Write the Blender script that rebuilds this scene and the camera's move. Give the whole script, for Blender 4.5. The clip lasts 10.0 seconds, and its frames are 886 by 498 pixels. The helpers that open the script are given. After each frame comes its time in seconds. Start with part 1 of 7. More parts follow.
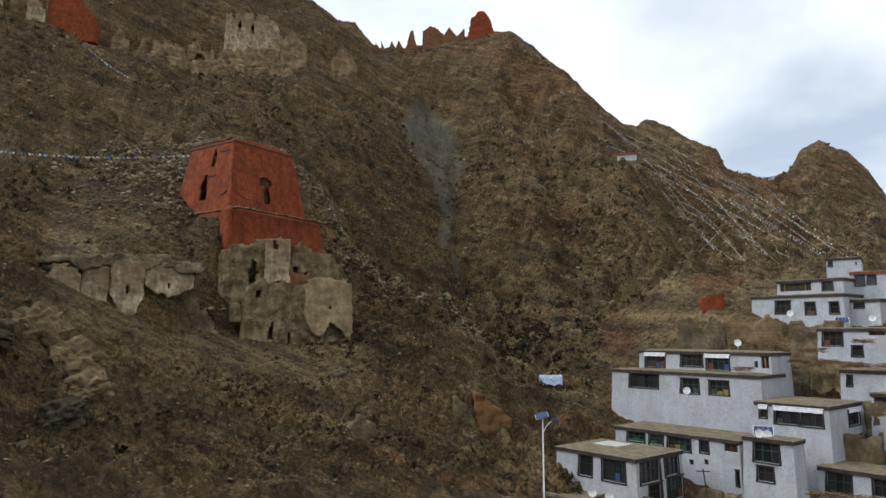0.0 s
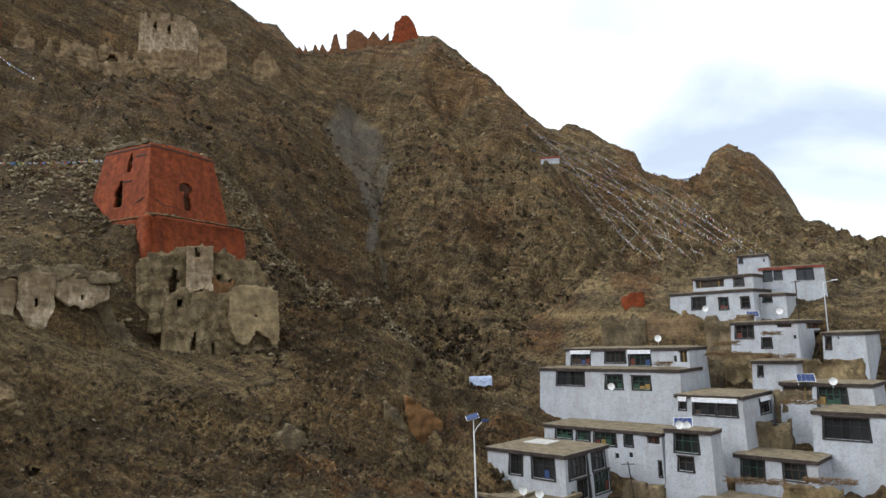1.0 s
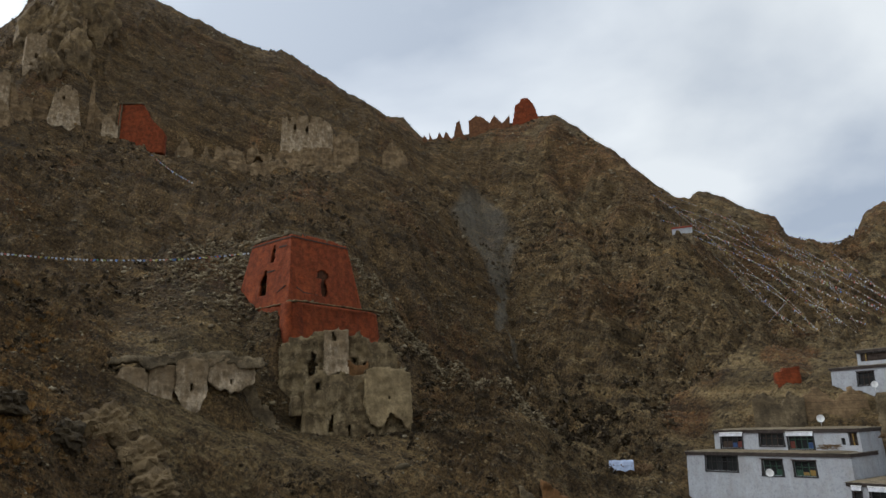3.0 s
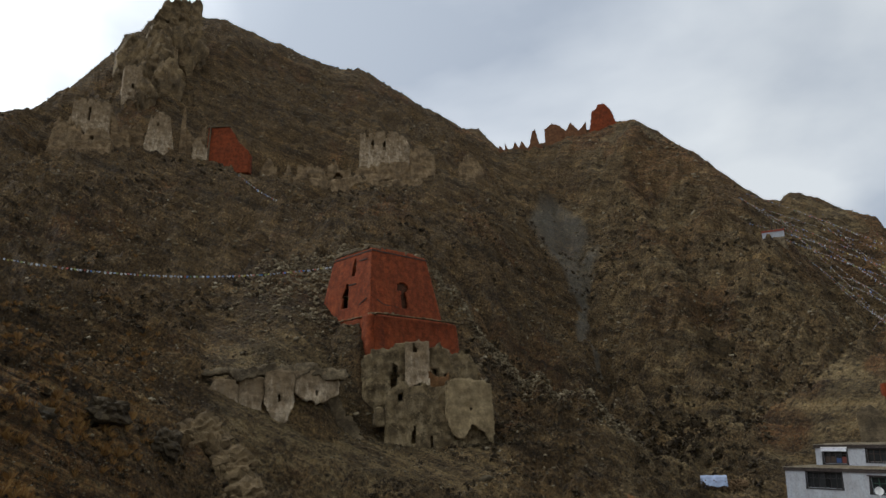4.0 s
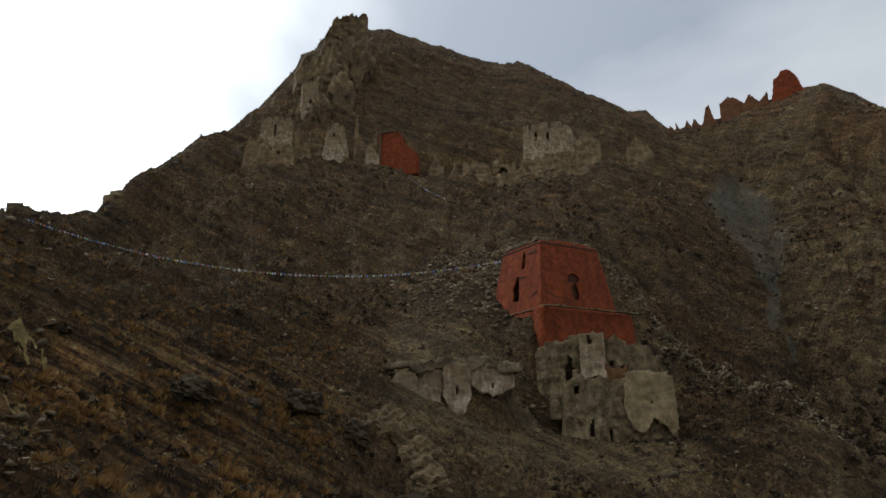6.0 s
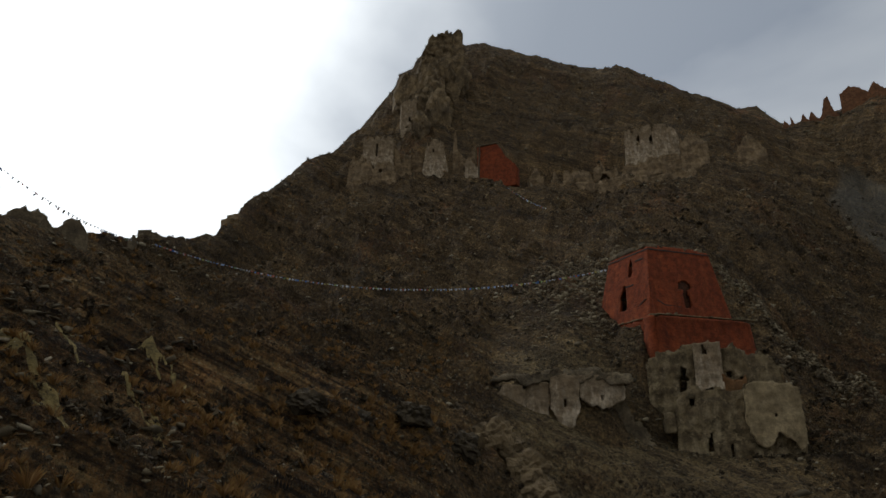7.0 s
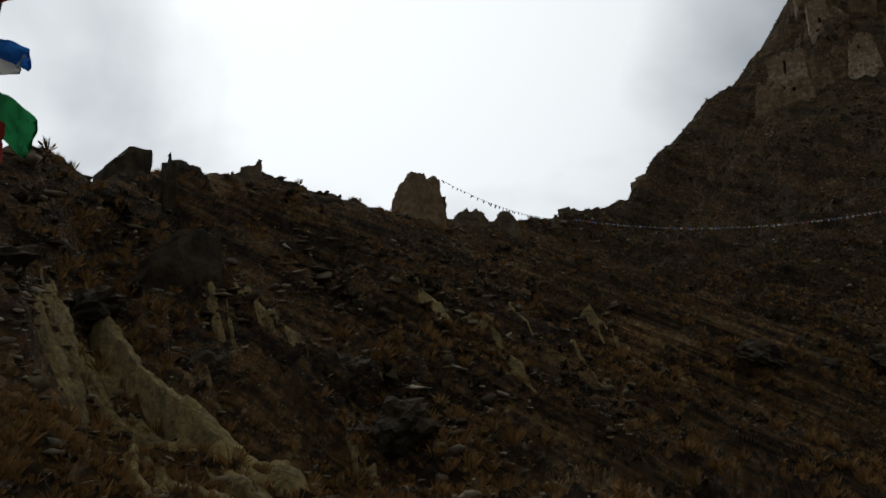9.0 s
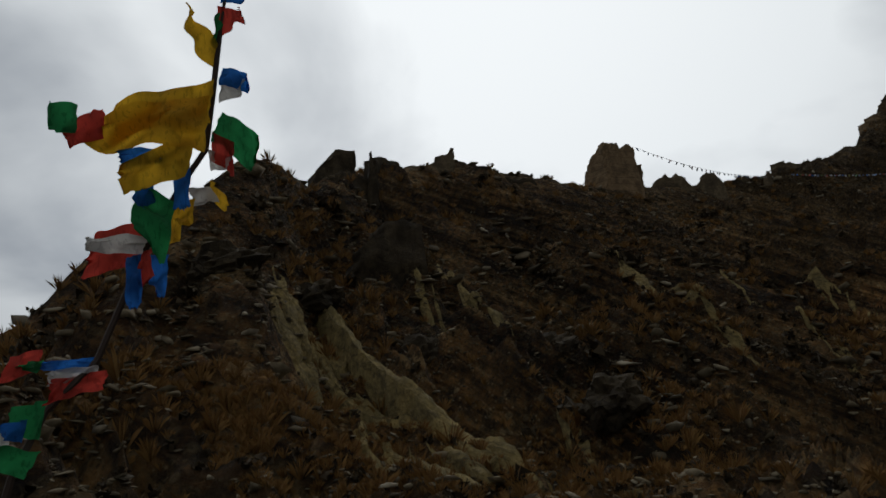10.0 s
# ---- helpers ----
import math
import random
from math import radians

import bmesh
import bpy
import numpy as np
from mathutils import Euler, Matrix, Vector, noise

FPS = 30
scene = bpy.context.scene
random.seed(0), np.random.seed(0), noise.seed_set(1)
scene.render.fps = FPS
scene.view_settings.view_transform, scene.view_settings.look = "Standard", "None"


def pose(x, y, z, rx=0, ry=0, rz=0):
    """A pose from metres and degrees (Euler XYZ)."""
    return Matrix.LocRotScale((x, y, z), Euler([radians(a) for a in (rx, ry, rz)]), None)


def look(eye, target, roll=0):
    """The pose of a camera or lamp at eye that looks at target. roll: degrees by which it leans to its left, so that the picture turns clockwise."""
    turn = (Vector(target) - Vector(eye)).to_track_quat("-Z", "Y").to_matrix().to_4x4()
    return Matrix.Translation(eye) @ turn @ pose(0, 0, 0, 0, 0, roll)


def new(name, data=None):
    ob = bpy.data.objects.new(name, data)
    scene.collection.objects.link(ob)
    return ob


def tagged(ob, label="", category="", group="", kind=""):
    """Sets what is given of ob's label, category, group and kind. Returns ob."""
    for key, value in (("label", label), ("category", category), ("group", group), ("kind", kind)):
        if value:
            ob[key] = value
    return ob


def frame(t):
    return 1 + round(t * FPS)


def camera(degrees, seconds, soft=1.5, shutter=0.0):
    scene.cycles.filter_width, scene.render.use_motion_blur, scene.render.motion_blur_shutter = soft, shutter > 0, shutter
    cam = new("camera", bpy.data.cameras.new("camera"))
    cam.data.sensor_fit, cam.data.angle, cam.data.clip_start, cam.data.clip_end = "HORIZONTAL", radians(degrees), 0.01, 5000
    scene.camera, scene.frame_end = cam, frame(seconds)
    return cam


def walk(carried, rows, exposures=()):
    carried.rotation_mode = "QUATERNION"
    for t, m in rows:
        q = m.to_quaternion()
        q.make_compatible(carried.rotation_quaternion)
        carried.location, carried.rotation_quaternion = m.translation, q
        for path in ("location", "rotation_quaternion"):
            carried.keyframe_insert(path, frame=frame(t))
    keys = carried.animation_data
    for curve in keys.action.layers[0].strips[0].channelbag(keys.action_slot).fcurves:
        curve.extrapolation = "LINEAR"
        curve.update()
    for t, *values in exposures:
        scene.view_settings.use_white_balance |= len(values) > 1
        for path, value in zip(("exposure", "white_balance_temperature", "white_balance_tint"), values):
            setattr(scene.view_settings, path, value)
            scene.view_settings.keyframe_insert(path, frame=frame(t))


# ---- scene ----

# The camera turns on the spot, carried by hand on a hillside spur. The eye is the origin.
LENS = 65.79
TURNS = [
    (0, 97.00, 0.00, 0.00),
    (0.5, 94.94, 0.63, -3.70),
    (1, 97.23, 1.77, -5.83),
    (1.5, 99.49, 1.94, -5.09),
    (2, 101.69, 1.79, -2.91),
    (2.5, 103.28, 2.26, 0.93),
    (3, 104.16, 2.04, 5.04),
    (4.5, 105.73, 1.89, 15.64),
    (5, 105.51, 2.23, 20.36),
    (5.5, 104.81, 1.38, 23.32),
    (7, 106.06, 0.30, 34.68),
    (7.5, 105.37, 0.73, 41.75),
    (8, 105.87, 1.56, 48.46),
    (8.5, 105.39, 1.83, 56.73),
    (9, 103.57, 2.42, 70.26),
    (9.5, 103.50, 3.64, 82.55),
    (10, 102.61, 3.13, 87.20),
]
EXPOSURES = [(0.0, -0.45), (0.5, -0.15), (1.5, -0.25), (2.5, -0.7), (4.5, -1.1), (5.5, -1.15), (7.0, -1.75), (7.5, -2.15), (9.0, -2.42), (10.0, -2.55)]
cam = camera(LENS, 10.0)
walk(cam, [(t, pose(0, 0, 0, rx, ry, rz)) for t, rx, ry, rz in TURNS], EXPOSURES)

# ---- light ----
SUN_BEARING, SUN_HEIGHT = 85.0, 38.0
world = bpy.data.worlds.new("cloudy_sky")
scene.world = world
world.use_nodes = True


def ramp(nodes, stops, interp="LINEAR"):
    n = nodes.new("ShaderNodeValToRGB")
    n.color_ramp.interpolation = interp
    while len(n.color_ramp.elements) < len(stops):
        n.color_ramp.elements.new(0.5)
    for e, (p, c) in zip(n.color_ramp.elements, stops):
        e.position = p
        e.color = (*c, 1) if len(c) == 3 else c
    return n


def build_sky():
    nt = world.node_tree
    nd, lk = nt.nodes, nt.links
    nd.clear()
    out = nd.new("ShaderNodeOutputWorld")
    bg = nd.new("ShaderNodeBackground")
    sky = nd.new("ShaderNodeTexSky")
    sky.sky_type = "NISHITA"
    sky.sun_disc = False
    sky.sun_elevation = radians(SUN_HEIGHT)
    sky.sun_rotation = radians(-SUN_BEARING)
    sky.altitude = 4000
    co = nd.new("ShaderNodeTexCoord")
    # clouds lie on a flat layer: divide the direction by its height
    sep = nd.new("ShaderNodeSeparateXYZ")
    lk.new(co.outputs["Generated"], sep.inputs[0])
    zz = nd.new("ShaderNodeMath")
    zz.operation = "MAXIMUM"
    lk.new(sep.outputs[2], zz.inputs[0])
    zz.inputs[1].default_value = 0.0
    za = nd.new("ShaderNodeMath")
    za.operation = "ADD"
    lk.new(zz.outputs[0], za.inputs[0])
    za.inputs[1].default_value = 0.22
    comb = nd.new("ShaderNodeCombineXYZ")
    for i in (0, 1):
        d = nd.new("ShaderNodeMath")
        d.operation = "DIVIDE"
        lk.new(sep.outputs[i], d.inputs[0])
        lk.new(za.outputs[0], d.inputs[1])
        lk.new(d.outputs[0], comb.inputs[i])
    comb.inputs[2].default_value = 378.0
    n1 = nd.new("ShaderNodeTexNoise")
    n1.inputs["Scale"].default_value = 0.75
    n1.inputs["Detail"].default_value = 7
    n1.inputs["Roughness"].default_value = 0.48
    n1.inputs["Distortion"].default_value = 0.35
    lk.new(comb.outputs[0], n1.inputs["Vector"])
    cover = ramp(nd, [(0.34, (0, 0, 0)), (0.52, (1, 1, 1))])
    lk.new(n1.outputs["Fac"], cover.inputs[0])
    # the veiled sun brightens the thin cloud round it far more than the thick cloud
    vd = nd.new("ShaderNodeVectorMath")
    vd.operation = "DOT_PRODUCT"
    lk.new(co.outputs["Generated"], vd.inputs[0])
    b, h = radians(SUN_BEARING), radians(SUN_HEIGHT)
    vd.inputs[1].default_value = (-math.sin(b) * math.cos(h), math.cos(b) * math.cos(h), math.sin(h))
    glow = ramp(nd, [(0.10, (0.02, 0.021, 0.022)), (0.45, (0.10, 0.104, 0.108)), (0.66, (0.17, 0.177, 0.18)), (0.77, (0.33, 0.342, 0.345)), (0.87, (0.53, 0.55, 0.555)), (1.0, (0.66, 0.68, 0.685))])
    lk.new(vd.outputs["Value"], glow.inputs[0])

    def lit(base, gain):
        m = nd.new("ShaderNodeVectorMath")
        m.operation = "MULTIPLY_ADD"
        lk.new(glow.outputs[0], m.inputs[0])
        m.inputs[1].default_value = (gain, gain, gain)
        m.inputs[2].default_value = base
        return m.outputs[0]

    add = nd.new("ShaderNodeMix")
    add.data_type = "RGBA"
    lk.new(lit((0.66, 0.77, 0.93), 2.2), add.inputs[6])
    lk.new(lit((1.30, 1.38, 1.43), 6.0), add.inputs[7])
    lk.new(cover.outputs[0], add.inputs[0])
    # a little of the clear sky above shows through
    sc = nd.new("ShaderNodeMix")
    sc.data_type = "RGBA"
    sc.blend_type = "ADD"
    sc.inputs[0].default_value = 0.03
    lk.new(add.outputs[2], sc.inputs[6])
    lk.new(sky.outputs[0], sc.inputs[7])
    lk.new(sc.outputs[2], bg.inputs["Color"])
    bg.inputs["Strength"].default_value = 1.0
    lk.new(bg.outputs[0], out.inputs[0])


build_sky()
sun = new("sun", bpy.data.lights.new("sun", "SUN"))
sun.data.energy = 0.9
sun.data.angle = radians(25)
sun.data.color = (1.0, 0.96, 0.9)
_b, _h = radians(SUN_BEARING), radians(SUN_HEIGHT)
sun.matrix_world = look((-math.sin(_b) * math.cos(_h) * 500, math.cos(_b) * math.cos(_h) * 500, math.sin(_h) * 500), (0, 0, 0))


# ---- materials ----
class Nodes:
    """Short hand for building a node material."""

    def __init__(self, name):
        self.mat = bpy.data.materials.new(name)
        self.mat.use_nodes = True
        self.nd, self.lk = self.mat.node_tree.nodes, self.mat.node_tree.links
        self.nd.clear()
        self.out = self.nd.new("ShaderNodeOutputMaterial")
        self.bsdf = self.nd.new("ShaderNodeBsdfPrincipled")
        self.lk.new(self.bsdf.outputs[0], self.out.inputs[0])
        self.co = self.nd.new("ShaderNodeTexCoord").outputs["Object"]
        self.bsdf.inputs["Specular IOR Level"].default_value = 0.25

    def put(self, value, socket):
        if isinstance(value, bpy.types.NodeSocket):
            self.lk.new(value, socket)
        elif isinstance(value, tuple) and len(value) == 3 and socket.type == "RGBA":
            socket.default_value = (*value, 1)
        else:
            socket.default_value = value

    def noise(self, scale, detail=4, rough=0.55, vector=None, stretch=None):
        v = vector or self.co
        if stretch:
            m = self.nd.new("ShaderNodeMapping")
            self.lk.new(v, m.inputs[0])
            m.inputs["Rotation"].default_value = stretch[1]
            m.inputs["Scale"].default_value = stretch[0]
            v = m.outputs[0]
        n = self.nd.new("ShaderNodeTexNoise")
        n.inputs["Scale"].default_value, n.inputs["Detail"].default_value, n.inputs["Roughness"].default_value = scale, detail, rough
        self.lk.new(v, n.inputs["Vector"])
        return n.outputs["Fac"]

    def cells(self, scale, feature="F1"):
        n = self.nd.new("ShaderNodeTexVoronoi")
        n.feature = feature
        n.inputs["Scale"].default_value = scale
        self.lk.new(self.co, n.inputs["Vector"])
        return n

    def along(self, degrees, size):
        """Coordinates stretched along a horizontal direction."""
        n = self.nd.new("ShaderNodeMapping")
        n.vector_type = "TEXTURE"
        n.inputs["Rotation"].default_value = (0, 0, radians(degrees))
        n.inputs["Scale"].default_value = size
        self.lk.new(self.co, n.inputs[0])
        return n.outputs[0]

    def bedded(self, size, thick):
        """Coordinates stretched along the dipping beds of the mountain."""
        n = self.nd.new("ShaderNodeMapping")
        n.vector_type = "TEXTURE"
        n.inputs["Rotation"].default_value = Vector((0.38, 0.26, 0.89)).to_track_quat("Z", "Y").to_euler()
        n.inputs["Scale"].default_value = (size, size, thick)
        self.lk.new(self.co, n.inputs[0])
        return n.outputs[0]

    def ramp(self, fac, *stops):
        n = ramp(self.nd, list(stops))
        self.lk.new(fac, n.inputs[0])
        return n.outputs[0]

    def level(self, fac, lo, hi, a=0.0, b=1.0):
        n = self.nd.new("ShaderNodeMapRange")
        for s, v in zip((1, 2, 3, 4), (lo, hi, a, b)):
            n.inputs[s].default_value = v
        self.lk.new(fac, n.inputs[0])
        return n.outputs[0]

    def math(self, op, a, b):
        n = self.nd.new("ShaderNodeMath")
        n.operation = op
        self.put(a, n.inputs[0]), self.put(b, n.inputs[1])
        return n.outputs[0]

    def mix(self, fac, a, b, mode="MIX"):
        n = self.nd.new("ShaderNodeMix")
        n.data_type, n.blend_type = "RGBA", mode
        self.put(fac, n.inputs[0]), self.put(a, n.inputs[6]), self.put(b, n.inputs[7])
        return n.outputs[2]

    def attr(self, name):
        n = self.nd.new("ShaderNodeAttribute")
        n.attribute_name = name
        return n.outputs["Fac"]

    def random(self):
        return self.nd.new("ShaderNodeObjectInfo").outputs["Random"]

    def island(self):
        return self.nd.new("ShaderNodeNewGeometry").outputs["Random Per Island"]

    def bump(self, height, strength=0.5, distance=0.05, under=None):
        n = self.nd.new("ShaderNodeBump")
        n.inputs["Strength"].default_value, n.inputs["Distance"].default_value = strength, distance
        self.lk.new(height, n.inputs["Height"])
        if under:
            self.lk.new(under, n.inputs["Normal"])
        return n.outputs[0]

    def done(self, color, rough=0.9, normal=None, metal=0.0):
        self.put(color, self.bsdf.inputs["Base Color"])
        self.put(rough, self.bsdf.inputs["Roughness"])
        self.put(metal, self.bsdf.inputs["Metallic"])
        if normal:
            self.lk.new(normal, self.bsdf.inputs["Normal"])
        return self.mat


def earth_material():
    """Gravelly mountain soil: zones of colour, tilted beds, stones and pebbles of many tones, crevice shade painted
    dark.
    """
    m = Nodes("mountain_earth")
    big, mid, fine = m.noise(0.035, 5), m.noise(0.22, 8, 0.72), m.noise(1.9, 8, 0.78)
    beds = m.noise(1.0, 7, 0.70, vector=m.bedded(18, 1.6))
    thin_beds = m.noise(1.0, 6, 0.72, vector=m.bedded(7, 0.5))
    base = m.ramp(big, (0.34, (0.097, 0.060, 0.026)), (0.5, (0.123, 0.082, 0.037)), (0.66, (0.110, 0.082, 0.043)))
    base = m.mix(m.level(mid, 0.46, 0.62, 0, 0.75), base, (0.176, 0.122, 0.055))
    base = m.mix(m.level(mid, 0.44, 0.34, 0, 0.8), base, (0.057, 0.038, 0.019))
    base = m.mix(m.math("MULTIPLY", m.attr("olive"), 0.85), base, m.mix(m.level(mid, 0.36, 0.62), (0.185, 0.150, 0.084), (0.325, 0.270, 0.160)))
    base = m.mix(m.math("MULTIPLY", m.attr("dark"), 0.72), base, m.mix(m.level(mid, 0.40, 0.62), (0.055, 0.040, 0.022), (0.112, 0.078, 0.040)))
    base = m.mix(m.math("MULTIPLY", m.attr("rust"), 0.8), base, m.mix(m.level(mid, 0.38, 0.62), (0.130, 0.054, 0.018), (0.209, 0.094, 0.029)))
    base = m.mix(m.math("MULTIPLY", m.attr("pale"), 0.6), base, (0.216, 0.160, 0.084))
    patch = m.noise(0.55, 7, 0.66)
    base = m.mix(m.level(patch, 0.47, 0.38, 0, 0.85), base, (0.040, 0.029, 0.017))
    base = m.mix(m.level(patch, 0.55, 0.64, 0, 0.7), base, (0.240, 0.180, 0.098))
    # steep faces: bare rock plus shade painted into the colour; debris on the treads
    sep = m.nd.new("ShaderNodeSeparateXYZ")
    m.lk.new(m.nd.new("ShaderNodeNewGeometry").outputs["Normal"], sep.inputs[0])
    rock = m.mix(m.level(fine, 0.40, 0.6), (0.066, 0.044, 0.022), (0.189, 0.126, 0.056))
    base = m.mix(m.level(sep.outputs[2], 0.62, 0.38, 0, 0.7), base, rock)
    base = m.mix(m.level(beds, 0.52, 0.62, 0, 0.6), base, (0.053, 0.035, 0.018))
    base = m.mix(m.level(beds, 0.44, 0.34, 0, 0.4), base, (0.226, 0.150, 0.066))
    near_beds = m.noise(1.0, 6, 0.68, vector=m.bedded(11, 0.6))
    base = m.mix(m.math("MULTIPLY", m.attr("grass"), m.level(near_beds, 0.52, 0.58, 0, 0.85)), base, (0.036, 0.026, 0.016))
    base = m.mix(m.math("MULTIPLY", m.attr("grass"), m.level(near_beds, 0.45, 0.38, 0, 0.7)), base, (0.240, 0.180, 0.092))
    base = m.mix(m.level(thin_beds, 0.56, 0.66, 0, 0.45), base, (0.055, 0.036, 0.018))
    base = m.mix(m.math("MULTIPLY", m.attr("grass"), m.level(fine, 0.47, 0.60, 0.05, 0.75)), base, (0.198, 0.086, 0.019))
    # stones of three sizes: each has a tone of its own, a share of them stands out pale
    h = m.math("ADD", m.math("MULTIPLY", mid, 1.5), m.math("MULTIPLY", fine, 0.8))
    for scale, share, mask in ((1.15, 0.72, m.attr("coarse")), (2.9, 0.66, None), (8.5, 0.6, None)):
        c = m.cells(scale)
        c.inputs["Randomness"].default_value = 1.0
        one = m.nd.new("ShaderNodeSeparateXYZ")
        m.lk.new(c.outputs["Color"], one.inputs[0])
        body = m.level(c.outputs["Distance"], 0.42, 0.30)
        pick = m.math("MULTIPLY", body, m.level(one.outputs[0], share, share + 0.06))
        lone = m.math("MULTIPLY", body, m.level(one.outputs[1], 0.80, 0.86))
        if mask:
            pick, lone = m.math("MULTIPLY", pick, mask), m.math("MULTIPLY", lone, mask)
        tone = m.mix(one.outputs[2], (0.132, 0.096, 0.050), (0.330, 0.262, 0.154))
        base = m.mix(m.math("MULTIPLY", pick, m.level(mid, 0.36, 0.56, 0.25, 1.0)), base, tone)
        base = m.mix(m.math("MULTIPLY", lone, m.level(big, 0.35, 0.6, 0.95, 0.6)), base, (0.037, 0.026, 0.014))
        h = m.math("ADD", h, m.math("MULTIPLY", pick, 0.5 / scale))
    base = m.mix(m.level(fine, 0.53, 0.66, 0, 0.65), base, (0.255, 0.180, 0.084))
    # crevice shade goes into the colour wherever the fine noise dips
    base = m.mix(m.level(fine, 0.36, 0.46, 0.9, 0.0), base, (0.026, 0.018, 0.010))
    # broad bands and patches of darker and lighter debris
    streaks = m.noise(1.0, 7, 0.70, vector=m.bedded(30, 2.6))
    for fac, lo, hi in ((streaks, 1.42, 0.55), (m.noise(0.16, 7, 0.72), 0.68, 1.32), (m.noise(2.3, 5, 0.7), 0.62, 1.4)):
        base = m.mix(1.0, base, m.level(fac, 0.36, 0.64, lo, hi), "MULTIPLY")
    base = m.mix(m.attr("grass"), base, m.level(near_beds, 0.40, 0.60, 1.6, 0.45), "MULTIPLY")
    base = m.mix(1.0, base, (0.85, 0.765, 0.65), "MULTIPLY")
    base = m.mix(m.math("MULTIPLY", m.attr("scree"), 0.52), base, m.mix(m.level(fine, 0.35, 0.62), (0.135, 0.126, 0.104), (0.230, 0.216, 0.180)))
    n = m.bump(h, 1.0, 1.4)
    n = m.bump(m.noise(9, 5, 0.75), 0.6, 0.07, n)
    return m.done(base, 0.95, n)


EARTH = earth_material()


def wall_material(name, tone, stain, pale, grain=1.0, courses=0.0, streak=0.5, bump=0.06, stones=0.0, wash=0.0, patchy=0.35):
    """Earth wall or plaster: tone varies in patches, with run-down streaks, pits and faint courses."""
    m = Nodes(name)
    big, fine = m.noise(0.35 * grain, 5, 0.6), m.noise(5 * grain, 5, 0.7)
    runs = m.noise(0.9 * grain, 6, 0.68, stretch=((1, 1, 0.42), (0, 0, 0)))
    base = m.mix(m.level(big, 0.38, 0.62), tone, stain)
    base = m.mix(m.level(runs, 0.46, 0.66, 0, streak), base, pale)
    base = m.mix(m.level(fine, 0.3, 0.5, 0.5, 0), base, tuple(c * 0.45 for c in stain))
    if wash:
        # earth washed down from the wall head
        sep = m.nd.new("ShaderNodeSeparateXYZ")
        m.lk.new(m.nd.new("ShaderNodeTexCoord").outputs["Generated"], sep.inputs[0])
        down = m.math("ADD", sep.outputs[2], m.math("MULTIPLY", m.math("SUBTRACT", m.noise(1.3 * grain, 5, 0.65, stretch=((1, 1, 0.25), (0, 0, 0))), 0.5), 1.6))
        base = m.mix(m.level(down, 0.36, 0.78, 0, wash), base, stain)
    base = m.mix(1.0, base, m.level(m.noise(1.1 * grain, 7, 0.72), 0.36, 0.64, 1 - patchy, 1 + patchy), "MULTIPLY")
    h = m.math("ADD", fine, m.math("MULTIPLY", big, 1.5))
    if stones:
        # rubble stones of many tones with dark joints show through
        c, e = m.cells(2.6 * grain), m.cells(2.6 * grain, "DISTANCE_TO_EDGE")
        show = m.level(m.noise(0.6 * grain, 4, 0.6), 0.42, 0.58, 0, stones)
        base = m.mix(m.math("MULTIPLY", show, m.level(c.outputs["Color"], 0.2, 0.8, 0, 1)), base, tuple(v * 0.5 for v in stain))
        joint = m.math("MULTIPLY", show, m.level(e.outputs["Distance"], 0.0, 0.06, 1, 0))
        base = m.mix(joint, base, tuple(v * 0.3 for v in stain))
        h = m.math("SUBTRACT", h, m.math("MULTIPLY", joint, 0.7))
    if courses:
        sep = m.nd.new("ShaderNodeSeparateXYZ")
        m.lk.new(m.co, sep.inputs[0])
        wob = m.math("ADD", m.math("MULTIPLY", sep.outputs[2], courses), m.math("MULTIPLY", big, 0.8))
        line = m.math("PINGPONG", wob, 0.5)
        edge = m.level(line, 0.0, 0.09, 1.0, 0.0)
        base = m.mix(m.math("MULTIPLY", edge, 0.5), base, tuple(c * 0.5 for c in stain))
        h = m.math("SUBTRACT", h, m.math("MULTIPLY", edge, 0.6))
    n = m.bump(h, 0.7, bump)
    return m.done(base, 0.92, n)


RED_EARTH = wall_material("red_ochre_wash", (0.228, 0.047, 0.013), (0.165, 0.035, 0.011), (0.255, 0.070, 0.023), 1.0, 2.4, 0.45, 0.07, 0.5)
PALE_RED = wall_material("faded_red_wash", (0.154, 0.066, 0.029), (0.111, 0.050, 0.023), (0.191, 0.095, 0.044))
RUST_EARTH = wall_material("rust_earth", (0.170, 0.082, 0.030), (0.117, 0.058, 0.023), (0.201, 0.120, 0.049))
ADOBE = wall_material("old_adobe", (0.172, 0.128, 0.073), (0.098, 0.073, 0.044), (0.250, 0.192, 0.115), 1.0, 0.0, 0.5, 0.2, 0.6)
UPPER_EARTH = wall_material("yellow_adobe", (0.250, 0.168, 0.088), (0.140, 0.095, 0.052), (0.345, 0.250, 0.145), 0.7, 0.0, 0.5, 0.25, 0.5)
PATCHY = wall_material("patchy_plaster_on_masonry", (0.270, 0.200, 0.105), (0.130, 0.092, 0.048), (0.410, 0.320, 0.190), 1.0, 0.0, 0.6, 0.25, 0.8, wash=0.5)
YELLOW_PLASTER = wall_material("yellow_earth_plaster", (0.300, 0.222, 0.118), (0.205, 0.150, 0.080), (0.380, 0.290, 0.165), 1.0, 0.0, 0.5, 0.06, 0.3, wash=0.5)
OLD_PLASTER = wall_material("weathered_plaster", (0.390, 0.300, 0.195), (0.190, 0.132, 0.074), (0.560, 0.460, 0.335), 1.2, 0.0, 0.7, 0.1, 0.4, wash=0.85)
